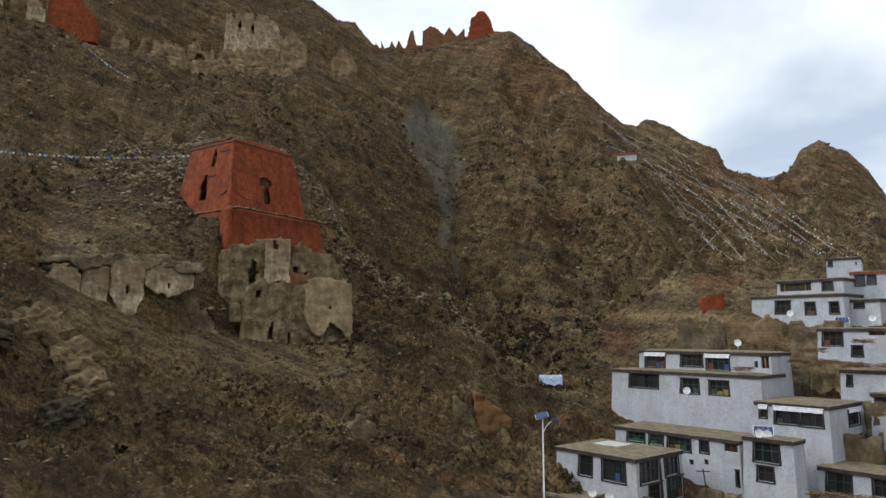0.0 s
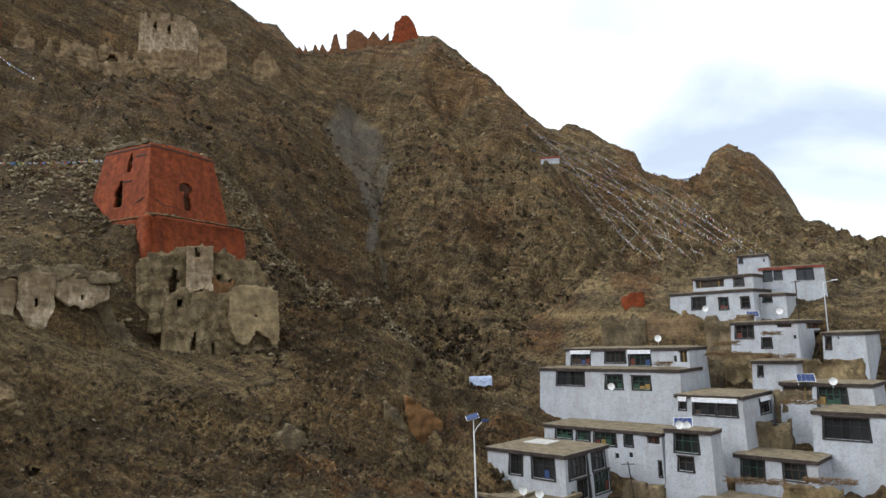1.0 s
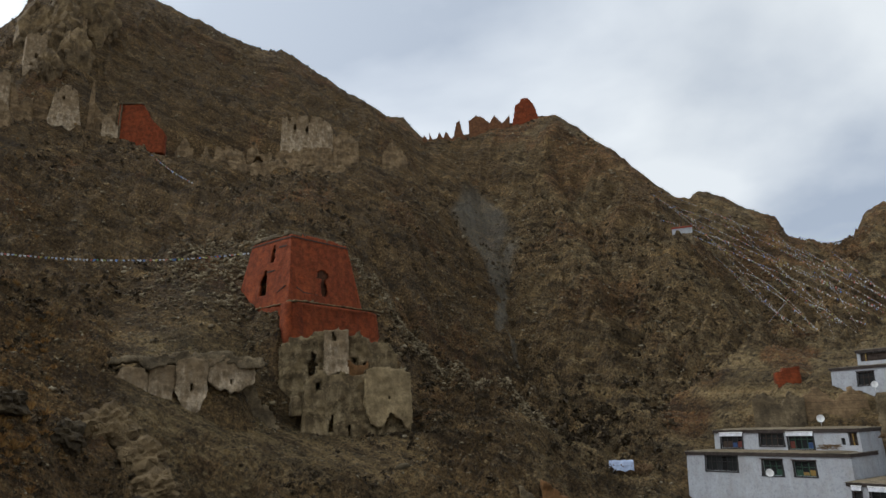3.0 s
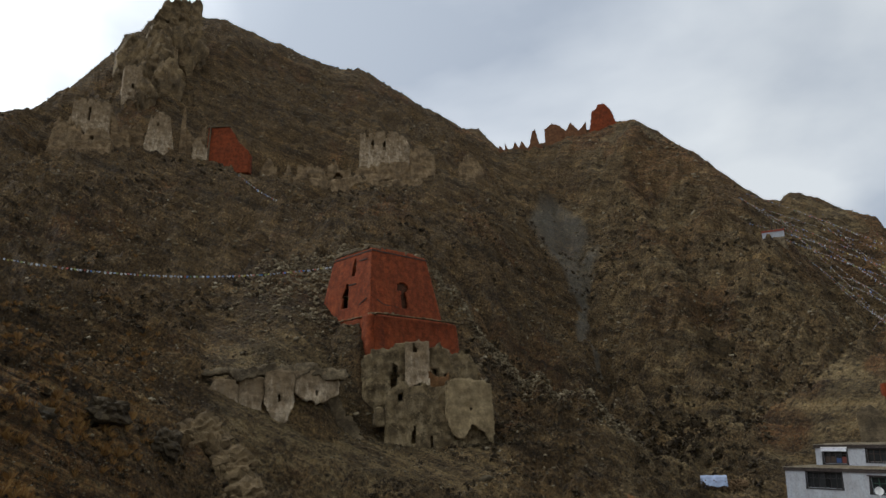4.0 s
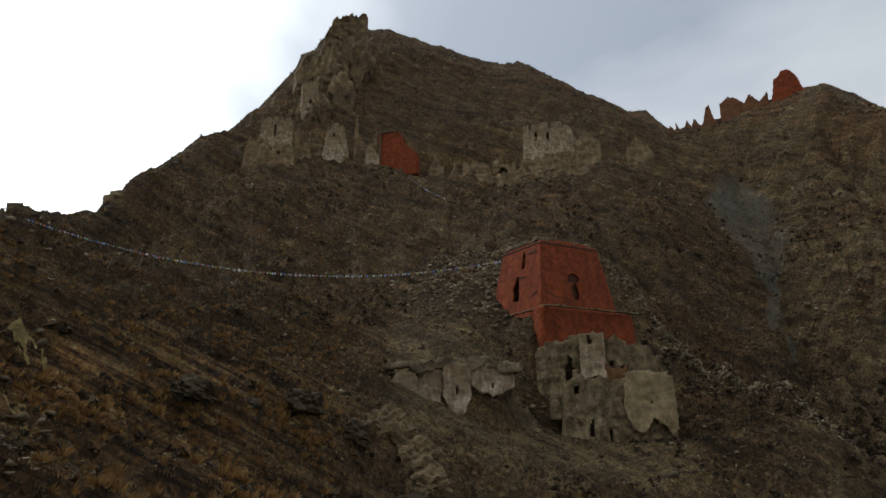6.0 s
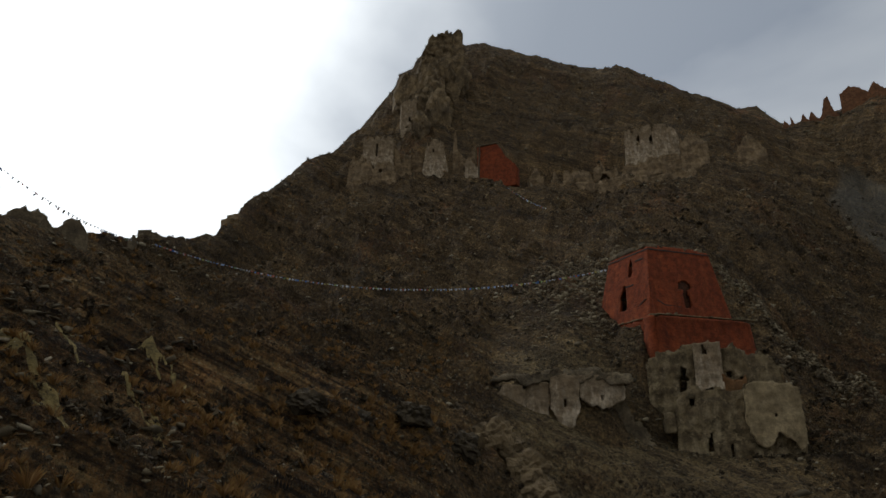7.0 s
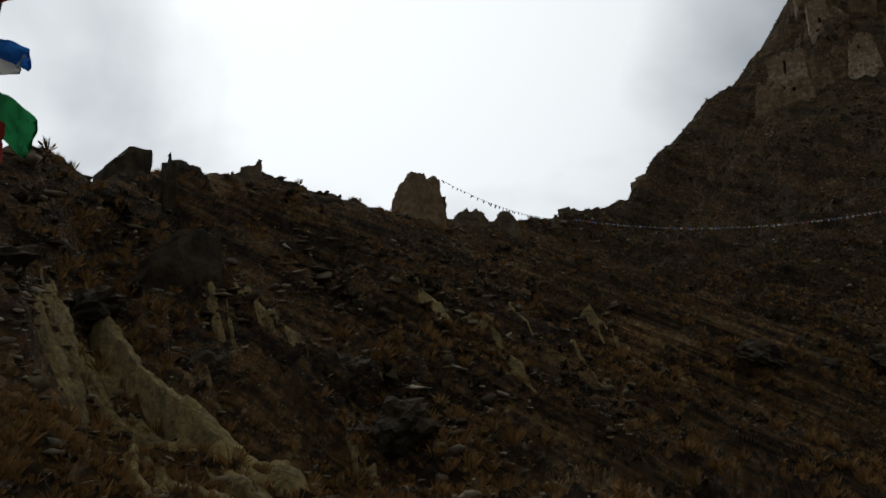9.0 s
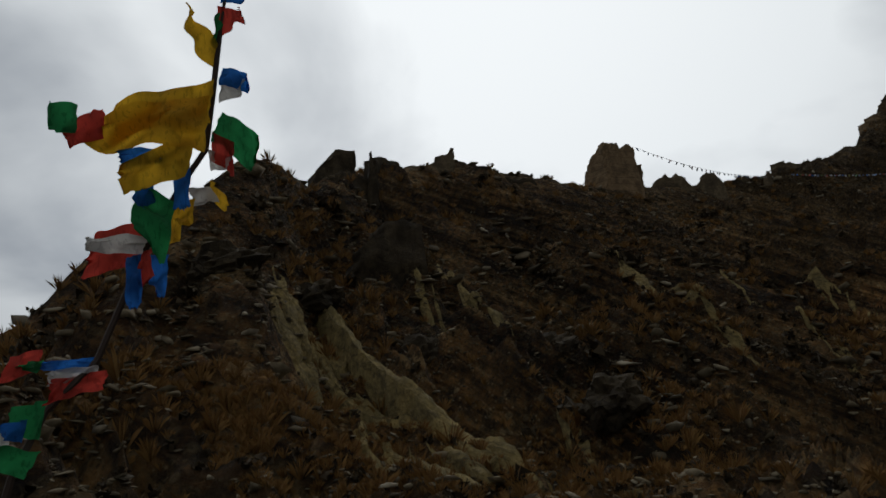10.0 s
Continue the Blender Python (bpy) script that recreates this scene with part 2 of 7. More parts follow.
BRICK_CORE = wall_material("dark_mud_brick", (0.100, 0.038, 0.017), (0.060, 0.024, 0.012), (0.135, 0.060, 0.028), 1.4, 3.0, 0.4, 0.08, 0.8)
TOWER_EARTH = wall_material("rammed_earth", (0.212, 0.138, 0.073), (0.148, 0.099, 0.053), (0.265, 0.182, 0.098), 1.0, 1.1, 0.4, 0.06)
DARK_STONE = wall_material("dark_dry_stone", (0.069, 0.050, 0.027), (0.042, 0.031, 0.018), (0.117, 0.085, 0.046), 1.6, 0.0, 0.4, 0.12, 0.8)
CRAG = wall_material("crag_stone", (0.205, 0.142, 0.072), (0.098, 0.068, 0.037), (0.310, 0.222, 0.118), 0.4, 0.0, 0.5, 0.6, 0.6)
ROOF_EARTH = wall_material("beaten_earth_roof", (0.155, 0.122, 0.078), (0.105, 0.082, 0.052), (0.205, 0.165, 0.108), 1.0)
WHITEWASH = wall_material("whitewash", (0.41, 0.43, 0.465), (0.36, 0.375, 0.405), (0.27, 0.255, 0.235), 0.8, 0.0, 0.55, 0.04, patchy=0.06)


def plain_material(name, color, rough=0.6, vary=0.25, metal=0.0, scale=3.0, by=None):
    m = Nodes(name)
    fac = m.noise(scale, 4, 0.6)
    base = m.mix(m.level(fac, 0.35, 0.65), tuple(c * (1 - vary) for c in color), tuple(min(1, c * (1 + vary)) for c in color))
    if by == "object":
        base = m.mix(m.level(m.random(), 0, 1, 0, 0.5), base, tuple(c * 0.5 for c in color))
    return m.done(base, rough, m.bump(m.noise(scale * 8, 3), 0.2, 0.01), metal)


EAVE = plain_material("slate_eave", (0.135, 0.115, 0.09), 0.85, 0.45, 0.0, 2.0)
DARK_WOOD = plain_material("dark_wood", (0.045, 0.03, 0.022), 0.7)
BLACK_PAINT = plain_material("black_window_paint", (0.022, 0.02, 0.02), 0.55)
CORNICE = plain_material("dark_cornice", (0.05, 0.038, 0.033), 0.8, 0.4)
RED_CORNICE = plain_material("red_cornice", (0.22, 0.05, 0.03), 0.8, 0.3)
GREEN_PAINT = plain_material("green_paint", (0.022, 0.055, 0.036), 0.5)
OCHRE_PAINT = plain_material("ochre_paint", (0.22, 0.14, 0.04), 0.5)
RED_PAINT = plain_material("red_paint", (0.12, 0.03, 0.022), 0.5)
BLUE_PAINT = plain_material("blue_paint", (0.03, 0.06, 0.15), 0.5)
VALANCE = plain_material("white_valance_cloth", (0.66, 0.67, 0.72), 0.9, 0.15)
STEEL = plain_material("galvanised_steel", (0.55, 0.56, 0.57), 0.45, 0.15, 0.6)
WHITE_PAINT = plain_material("white_metal_paint", (0.78, 0.78, 0.77), 0.4, 0.08)
SOLAR = plain_material("solar_cells", (0.015, 0.03, 0.10), 0.15, 0.3, 0.0, 20)
TWIGS = plain_material("dry_twigs", (0.138, 0.085, 0.042), 0.9, 0.5, 0.0, 8)
TARP = plain_material("blue_white_tarp", (0.26, 0.31, 0.42), 0.6, 0.25, 0.0, 1.2)
SACK = plain_material("white_sacks", (0.36, 0.35, 0.33), 0.8, 0.2)


def glass_material():
    m = Nodes("window_glass")
    m.bsdf.inputs["Specular IOR Level"].default_value = 0.5
    return m.done(m.mix(m.random(), (0.012, 0.013, 0.014), (0.03, 0.032, 0.034)), 0.12, m.bump(m.noise(1.5, 2), 0.15, 0.02))


GLASS = glass_material()


def rock_material(name, *tones):
    m = Nodes(name)
    base = m.ramp(m.island(), *zip((0.0, 0.45, 0.8, 1.0), tones))
    f = m.noise(6, 5, 0.7)
    base = m.mix(m.level(f, 0.35, 0.6, 0.5, 0), base, (0.053, 0.042, 0.027))
    return m.done(base, 0.9, m.bump(f, 0.6, 0.05))


ROCK = rock_material("loose_rock", (0.056, 0.044, 0.026), (0.135, 0.102, 0.058), (0.220, 0.172, 0.102), (0.340, 0.285, 0.195))
PALE_ROCK = rock_material("pale_rubble", (0.080, 0.059, 0.033), (0.165, 0.126, 0.071), (0.235, 0.184, 0.110), (0.325, 0.266, 0.170))


def slab_material():
    m = Nodes("yellow_bedrock")
    f, g = m.noise(5, 7, 0.72), m.noise(0.9, 5, 0.6)
    beds = m.noise(1.0, 5, 0.7, vector=m.along(34.8, (1.6, 0.10, 0.25)))
    base = m.mix(m.level(g, 0.38, 0.62), (0.350, 0.250, 0.088), (0.215, 0.162, 0.064))
    base = m.mix(m.level(f, 0.38, 0.58, 0.6, 0), base, (0.085, 0.060, 0.026))
    base = m.mix(m.level(beds, 0.5, 0.6, 0, 0.6), base, (0.053, 0.040, 0.020))
    base = m.mix(m.level(f, 0.58, 0.72, 0, 0.6), base, (0.233, 0.175, 0.076))
    return m.done(base, 0.88, m.bump(m.math("ADD", f, m.math("MULTIPLY", beds, 1.5)), 0.9, 0.10))


SLAB = slab_material()


def plant_material(name, a, b):
    m = Nodes(name)
    return m.done(m.mix(m.island(), a, b), 0.9)


GRASS = plant_material("dry_grass", (0.159, 0.072, 0.018), (0.265, 0.150, 0.046))
SHRUB = plant_material("dark_shrub", (0.034, 0.024, 0.014), (0.080, 0.055, 0.027))


def cloth_material(name, color):
    """Thin printed flag cloth that lets some light through."""
    m = Nodes(name)
    weave = m.noise(9, 5, 0.65)
    print_ = m.noise(26, 2, 0.5, stretch=((1, 3, 1), (0, 0, 0)))
    base = m.mix(m.level(weave, 0.35, 0.65), tuple(c * 0.72 for c in color), color)
    base = m.mix(m.level(print_, 0.58, 0.62, 0, 0.4), base, tuple(c * 0.35 for c in color))
    tr = m.nd.new("ShaderNodeBsdfTranslucent")
    m.lk.new(base, tr.inputs["Color"])
    mix = m.nd.new("ShaderNodeMixShader")
    mix.inputs[0].default_value = 0.6
    m.done(base, 0.85, m.bump(weave, 0.3, 0.01))
    m.lk.new(m.bsdf.outputs[0], mix.inputs[1])
    m.lk.new(tr.outputs[0], mix.inputs[2])
    m.lk.new(mix.outputs[0], m.out.inputs[0])
    return m.mat


FLAGS = {n: cloth_material(n + "_flag_cloth", c) for n, c in (("yellow", (0.80, 0.46, 0.03)), ("white", (0.66, 0.64, 0.60)),
         ("red", (0.62, 0.07, 0.05)), ("green", (0.03, 0.28, 0.09)), ("blue", (0.03, 0.18, 0.58)))}


def far_flag_material():
    m = Nodes("small_flags")
    return m.done(m.ramp(m.island(), (0.0, (0.52, 0.51, 0.48)), (0.25, (0.36, 0.38, 0.42)), (0.45, (0.20, 0.25, 0.34)), (0.55, (0.06, 0.16, 0.42)), (0.68, (0.45, 0.36, 0.1)), (0.8, (0.1, 0.25, 0.14)), (0.9, (0.42, 0.12, 0.1))), 0.9)


SMALL_FLAGS = far_flag_material()
# Lines of the land: bearing to the left of north in degrees, distance and height from the eye in metres.
LOW = [
    (-180, 90, -19.1), (-120, 85, -18.1), (-80, 75, -16.6), (-50, 62, -20.5), (-38, 62, -21.0), (-30, 62, -21.0),
    (-22, 62, -20.5), (-15, 64, -19.6), (-8, 66, -17.4), (0, 63, -14.1), (8, 60, -13.1), (16, 57, -12.1),
    (24, 54, -11.1), (32, 48, -8.5), (40, 38, -5.0), (48, 30, -3.4), (56, 24, -2.9), (64, 19, -2.3),
    (72, 16, -2.0), (80, 14, -1.7), (88, 13, -1.5), (96, 12, -1.3), (102, 11, -1.2), (108, 10.5, -1.1),
    (114, 10, -1.1), (120, 9.5, -1.1), (128, 9, -1.6), (140, 12, -3.9), (160, 60, -13.9), (180, 90, -19.1),
]
MID = [
    (-180, 160, -16.8), (-120, 150, -15.8), (-80, 130, -11.4), (-50, 92, -12.0), (-38, 89, -13.0), (-30, 88, -13.0),
    (-22, 90, -13.4), (-15, 96, -11.0), (-8, 98, -9.4), (0, 115, 2.0), (8, 104, -0.9), (16, 99, -1.4),
    (24, 93, 0.8), (32, 84, 3.7), (40, 72, 3.8), (48, 60, 3.1), (56, 50, 2.6), (64, 40, 2.1),
    (72, 32, 1.7), (80, 27, 1.4), (88, 24, 1.3), (96, 21, 1.1), (102, 17, 0.9), (108, 15, 0.8),
    (114, 14, 0.5), (120, 13, 0.0), (128, 12, -1.5), (140, 15, -4.6), (160, 80, -18.5), (180, 160, -16.8),
]
HIGH = [
    (-180, 300, -15.7), (-120, 260, -9.1), (-80, 220, -3.8), (-50, 125, 3.0), (-38, 113, 3.2), (-30, 113, 4.0),
    (-22, 114, 4.2), (-15, 125, 5.5), (-8, 160, 22.5), (0, 165, 27.6), (8, 140, 22.2), (16, 123, 22.1),
    (20, 114, 19.6), (24, 113, 20.0), (32, 125, 22.0), (40, 118, 20.8), (48, 104, 18.3), (56, 84, 14.1), (64, 66, 11.0),
    (72, 53, 8.9), (80, 44, 7.8), (88, 38, 7.0), (96, 32, 5.9), (102, 24, 4.9), (108, 20.5, 3.4),
    (114, 18, 2.4), (120, 16.5, 1.0), (128, 15, -1.0), (140, 18, -4.8), (160, 100, -22.2), (180, 300, -15.7),
]
SHELF = [
    (-180, 600, 0.0), (-120, 520, 0.0), (-80, 430, 7.5), (-50, 300, 17.3), (-38, 230, 20.1), (-30, 205, 28.8),
    (-22, 190, 31.8), (-15, 190, 42.1), (-8, 215, 65.7), (0, 225, 75.3), (8, 214, 79.2), (16, 212, 82.7),
    (24, 211, 81.0), (32, 212, 83.1), (40, 204, 75.5), (48, 175, 51.8), (56, 125, 28.9), (64, 92, 21.2),
    (72, 72, 17.3), (80, 58, 15.9), (88, 50, 14.3), (96, 42, 11.6), (102, 29, 9.1), (108, 25, 6.2),
    (114, 22, 3.9), (120, 20.5, 1.8), (128, 18.5, -0.6), (140, 21, -4.5), (160, 120, -25.9), (180, 600, 0.0),
]
CREST_EAST = [
    (-180, 900, 15.7), (-120, 800, 27.9), (-80, 700, 36.7), (-50, 480, 37.8), (-38, 380, 34.6), (-36.1, 345, 35.0),
    (-35.3, 330, 41.7), (-34.2, 315, 40.4), (-33.6, 305, 47.8), (-32.3, 300, 60.5), (-31.2, 298, 67.2), (-29.3, 295, 71.9),
    (-28.1, 292, 68.5), (-27.2, 290, 60.1), (-25.8, 265, 51.5), (-23.9, 260, 53.4),
]
CREST_RUINS = [
    (-22.9, 256, 55.8), (-22.3, 255, 62.6), (-20.5, 253, 66.4), (-18.4, 250, 72.6), (-17, 249, 74.7), (-16.2, 248, 71.6),
    (-15, 248, 73.0), (-12.8, 252, 84.3), (-10.7, 262, 99.5), (-8.4, 272, 112.7), (-6, 282, 126.7), (-4.5, 286, 128.9),
    (-3, 288, 127.5), (-1.9, 290, 128.3), (1.1, 295, 128.7), (3.2, 299, 125.0), (5.8, 304, 126.5),
]
CREST_CASTLE = [
    (7.8, 306, 139.5), (9.2, 308, 141.4), (11.6, 311, 151.4), (15, 316, 164.8), (18.5, 320, 179.1), (19.6, 321, 178.2),
    (23.3, 325, 187.1), (26.9, 328, 196.4), (30.1, 330, 205.5), (32.2, 330, 204.1), (33.2, 329, 203.5), (36.3, 327, 199.2),
    (37.3, 325, 187.3), (38.5, 322, 184.0), (38.9, 320, 173.4), (41.8, 300, 142.2), (44.4, 275, 116.6), (46.6, 255, 106.1),
]
CREST_SADDLE = [
    (47.9, 240, 94.1), (49.9, 215, 77.8), (51.6, 195, 67.5), (52.3, 185, 58.7), (53.8, 165, 48.2), (58.3, 138, 38.0),
    (61.8, 116, 31.3), (65.6, 100, 27.7), (69, 90, 25.5), (74.3, 84, 24.9), (78.1, 79, 24.9), (84.5, 71, 24.2),
    (87.9, 66, 22.6), (90.4, 63, 21.6), (94.5, 58, 19.1), (97, 54, 16.9),
]
CREST_NEAR = [
    (98.5, 42, 13.8), (101.2, 34, 12.5), (103.7, 31, 11.2), (106.5, 29, 9.2), (108.9, 27.5, 7.6), (114.8, 24.5, 5.1),
    (117.1, 23.5, 3.5), (119.7, 22.5, 2.4), (126, 22, 0.0), (135, 25, -4.4), (150, 40, -14.6), (165, 150, -31.9),
    (180, 900, 15.7),
]


# ---- noise on arrays ----
def lattice(ix, iy, seed):
    h = (ix * 374761393 + iy * 668265263 + seed * 1274126177) & 0x7FFFFFFF
    h = ((h ^ (h >> 13)) * 1274126177) & 0x7FFFFFFF
    return (h ^ (h >> 16)) & 0xFFFF


def gnoise(x, y, seed=0):
    """Gradient noise, about -1 to 1."""
    x, y = np.asarray(x, float), np.asarray(y, float)
    ix, iy = np.floor(x).astype(np.int64), np.floor(y).astype(np.int64)
    fx, fy = x - ix, y - iy
    u, v = fx * fx * fx * (fx * (fx * 6 - 15) + 10), fy * fy * fy * (fy * (fy * 6 - 15) + 10)

    def corner(dx, dy):
        a = lattice(ix + dx, iy + dy, seed) * (2 * math.pi / 65536)
        return np.cos(a) * (fx - dx) + np.sin(a) * (fy - dy)

    top = corner(0, 0) * (1 - u) + corner(1, 0) * u
    low = corner(0, 1) * (1 - u) + corner(1, 1) * u
    return (top * (1 - v) + low * v) * 1.5


def smooth(a, b, x):
    t = np.clip((np.asarray(x, float) - a) / (b - a), 0, 1)
    return t * t * (3 - 2 * t)


# ---- the land ----
CREST = CREST_EAST + CREST_RUINS + CREST_CASTLE + CREST_SADDLE + CREST_NEAR


def glide(x, xs, ys):
    """Monotone cubic through the points."""
    xs, ys = np.asarray(xs, float), np.asarray(ys, float)
    h, d = np.diff(xs), np.diff(ys) / np.diff(xs)
    m = np.r_[d[0], np.where(d[1:] * d[:-1] > 0, 2 * d[1:] * d[:-1] / (d[1:] + d[:-1] + 1e-12), 0), d[-1]]
    i = np.clip(np.searchsorted(xs, x) - 1, 0, len(h) - 1)
    t = (x - xs[i]) / h[i]
    return ((1 + 2 * t) * (1 - t) ** 2 * ys[i] + t * (1 - t) ** 2 * h[i] * m[i]
            + t * t * (3 - 2 * t) * ys[i + 1] + t * t * (t - 1) * h[i] * m[i + 1])


def knots(bearing):
    """Distances and heights of the profile at each bearing: arrays of 9 x n."""
    n = len(bearing)
    rs, zs = [np.zeros(n), np.full(n, 3.0)], [np.full(n, -1.65), np.full(n, -1.75)]
    brink = smooth(35, 62, bearing) * (1 - smooth(122, 134, bearing))
    rs.append(7.0 + 0 * bearing)
    zs.append(-4.2 * (1 - brink) - 1.55 * brink)
    for rows in (LOW, MID, HIGH, SHELF):
        b, r, z = np.array(rows).T
        rs.append(glide(bearing, b, r))
        zs.append(glide(bearing, b, z))
    b, r, z = np.array(CREST).T
    rs.append(np.interp(bearing, b, r))
    zs.append(np.interp(bearing, b, z))
    rs.append(rs[-1] * 1.35 + 12)
    zs.append(zs[-1] - 0.16 * rs[-2] - 8)
    rs.append(np.full(n, 4500.0))
    zs.append(np.full(n, -60.0))
    return np.array(rs), np.array(zs)


def height_on(rs, zs, r):
    """Monotone cubic profile along each column; r has one row a ring and one column a bearing."""
    h, d = np.diff(rs, axis=0), np.diff(zs, axis=0) / np.diff(rs, axis=0)
    m = np.zeros_like(rs)
    m[0], m[-1] = d[0], d[-1]
    same = d[1:] * d[:-1] > 0
    m[1:-1] = np.where(same, 2 * d[1:] * d[:-1] / np.where(same, d[1:] + d[:-1], 1), 0)
    cols = np.broadcast_to(np.arange(rs.shape[1]), r.shape)
    i = np.zeros(r.shape, int)
    for k in range(1, len(rs) - 1):
        i += r >= rs[k][None, :]
    h_, r0, z0, z1, m0, m1 = h[i, cols], rs[i, cols], zs[i, cols], zs[i + 1, cols], m[i, cols], m[i + 1, cols]
    t = (r - r0) / h_
    return (1 + 2 * t) * (1 - t) ** 2 * z0 + t * (1 - t) ** 2 * h_ * m0 + t * t * (3 - 2 * t) * z1 + t * t * (t - 1) * h_ * m1


def plan(bearing, distance):
    b = radians(bearing)
    return -math.sin(b) * distance, math.cos(b) * distance


BLUFF_RADII = (97.0, 100.5, 104.0, 105.5, 108.0, 111.0, 117.0)
BLUFF = [
    (7.0, -3.0, -1.5, 1.0, 2.5, 5.0, 8.0, 10.0), (8.5, -3.0, -1.5, 5.6, 6.2, 9.5, 10.5, 11.5), (15.6, -3.0, -1.5, 6.0, 6.8, 11.4, 12.6, 13.5),
    (17.0, -2.5, -1.0, 5.8, 9.0, 15.4, 17.0, 17.8), (18.4, -2.0, 0.6, 9.6, 14.2, 17.6, 18.2, 18.6), (19.8, -1.0, 2.2, 9.2, 12.4, 16.4, 18.0, 18.4), (21.4, 5.0, 7.4, 8.8, 9.8, 11.6, 14.8, 18.4),
    (24.0, 7.8, 9.6, 10.4, 11.0, 12.4, 14.6, 18.0), (29.0, 7.4, 9.2, 10.0, 10.8, 12.2, 14.2, 17.6), (31.0, 2.0, 6.0, 8.0, 9.0, 10.8, 13.0, 17.0),
]
GULLY_RADII = (105, 118, 130, 150, 170, 192, 217, 260, 300)
GULLY_BEARINGS = (-6.5, -4.6, -3.4, -2.3, -1.0, -0.8, 0.7, 2.0, 2.6)


def bluff(bearing, r):
    """The steep bank under the chapel and its niches: its height at a bearing and distance."""
    rows = np.array(BLUFF)
    levels = np.stack([np.interp(bearing, rows[:, 0], rows[:, k + 1]) for k in range(len(BLUFF_RADII))])
    out = levels[0] - 8 * smooth(97, 93, r)
    for k in range(len(BLUFF_RADII) - 1):
        t = np.clip((r - BLUFF_RADII[k]) / (BLUFF_RADII[k + 1] - BLUFF_RADII[k]), 0, 1)
        out = out + (levels[k + 1] - levels[k]) * t
    return out


def crest_line(x, y, line, front, back, height, drop):
    """A spur along a line of (bearing, distance): it rises gently in front and falls away behind, to its right."""
    pts = np.array([plan(*p) for p in line])
    best, side, along = np.full(np.shape(x), 1e9), np.zeros(np.shape(x)), np.zeros(np.shape(x))
    for k in range(len(pts) - 1):
        a, d = pts[k], pts[k + 1] - pts[k]
        t = np.clip(((x - a[0]) * d[0] + (y - a[1]) * d[1]) / (d @ d), 0, 1)
        px, py = x - a[0] - t * d[0], y - a[1] - t * d[1]
        dist = np.hypot(px, py)
        near = dist < best
        best = np.where(near, dist, best)
        side = np.where(near, np.sign(d[0] * py - d[1] * px), side)
        along = np.where(near, (k + t) / (len(pts) - 1), along)
    ends = smooth(0, 0.12, along) * smooth(1, 0.85, along)
    q = best * side
    up = np.where(q < 0, smooth(-front, 0, q), smooth(back * 0.5, 0, q)) * height
    down = np.where(q > 0, smooth(0, back * 0.4, q) * smooth(back * 2, back * 0.5, q), 0) * drop
    return (up - down) * ends


def landforms(x, y, r, bearing, z, crest_r):
    """The chapel's bluff, the gully behind it and the spurs that divide the mountain."""
    w = smooth(7.0, 8.6, bearing) * smooth(32.0, 30.4, bearing) * smooth(91, 95, r) * smooth(126, 116, r)
    z = z + w * np.maximum(0, bluff(bearing, r) - z)
    # the bench that carries the upper ruins, with a bank below it
    bench = np.interp(bearing, (8, 14, 18, 22, 25, 30, 34, 38, 41, 44), (85, 86, 84.5, 79, 79, 84.5, 85.5, 85, 82, 76)) + 0.10 * (r - 205)
    w = smooth(7, 10, bearing) * smooth(46, 43, bearing) * smooth(201, 206, r) * smooth(232, 222, r)
    z = z - w * np.maximum(0, z - bench)
    wob = 1.1 * gnoise(x / 16, y / 16, 95) + 0.5 * gnoise(x / 5, y / 5, 96)
    axis = np.interp(r, GULLY_RADII, GULLY_BEARINGS) + wob
    off = bearing - axis
    deep = smooth(108, 150, r) * smooth(1.0, 0.72, r / crest_r)
    z = z - 11.0 * deep * np.maximum(0, 1 - np.abs(off) / np.where(off > 0, 9.5, 7.0)) ** 1.25
    z = z - 2.2 * smooth(112, 130, r) * smooth(1.0, 0.8, r / crest_r) * smooth(1.1, 0.0, np.abs(off))
    z = z + crest_line(x, y, ((13.4, 146), (8.7, 132), (4.9, 126), (1.1, 121), (-3.2, 113)), 12, 12, 2.4, 3.0)
    z = z + crest_line(x, y, ((-12.6, 226), (-15.8, 200), (-17.9, 160), (-17.0, 132)), 22, 20, 2.5, 4.0)
    z = z + crest_line(x, y, ((-4.0, 246), (-6.0, 205), (-7.6, 172), (-9.0, 142)), 14, 12, 4.0, 2.5)
    return z


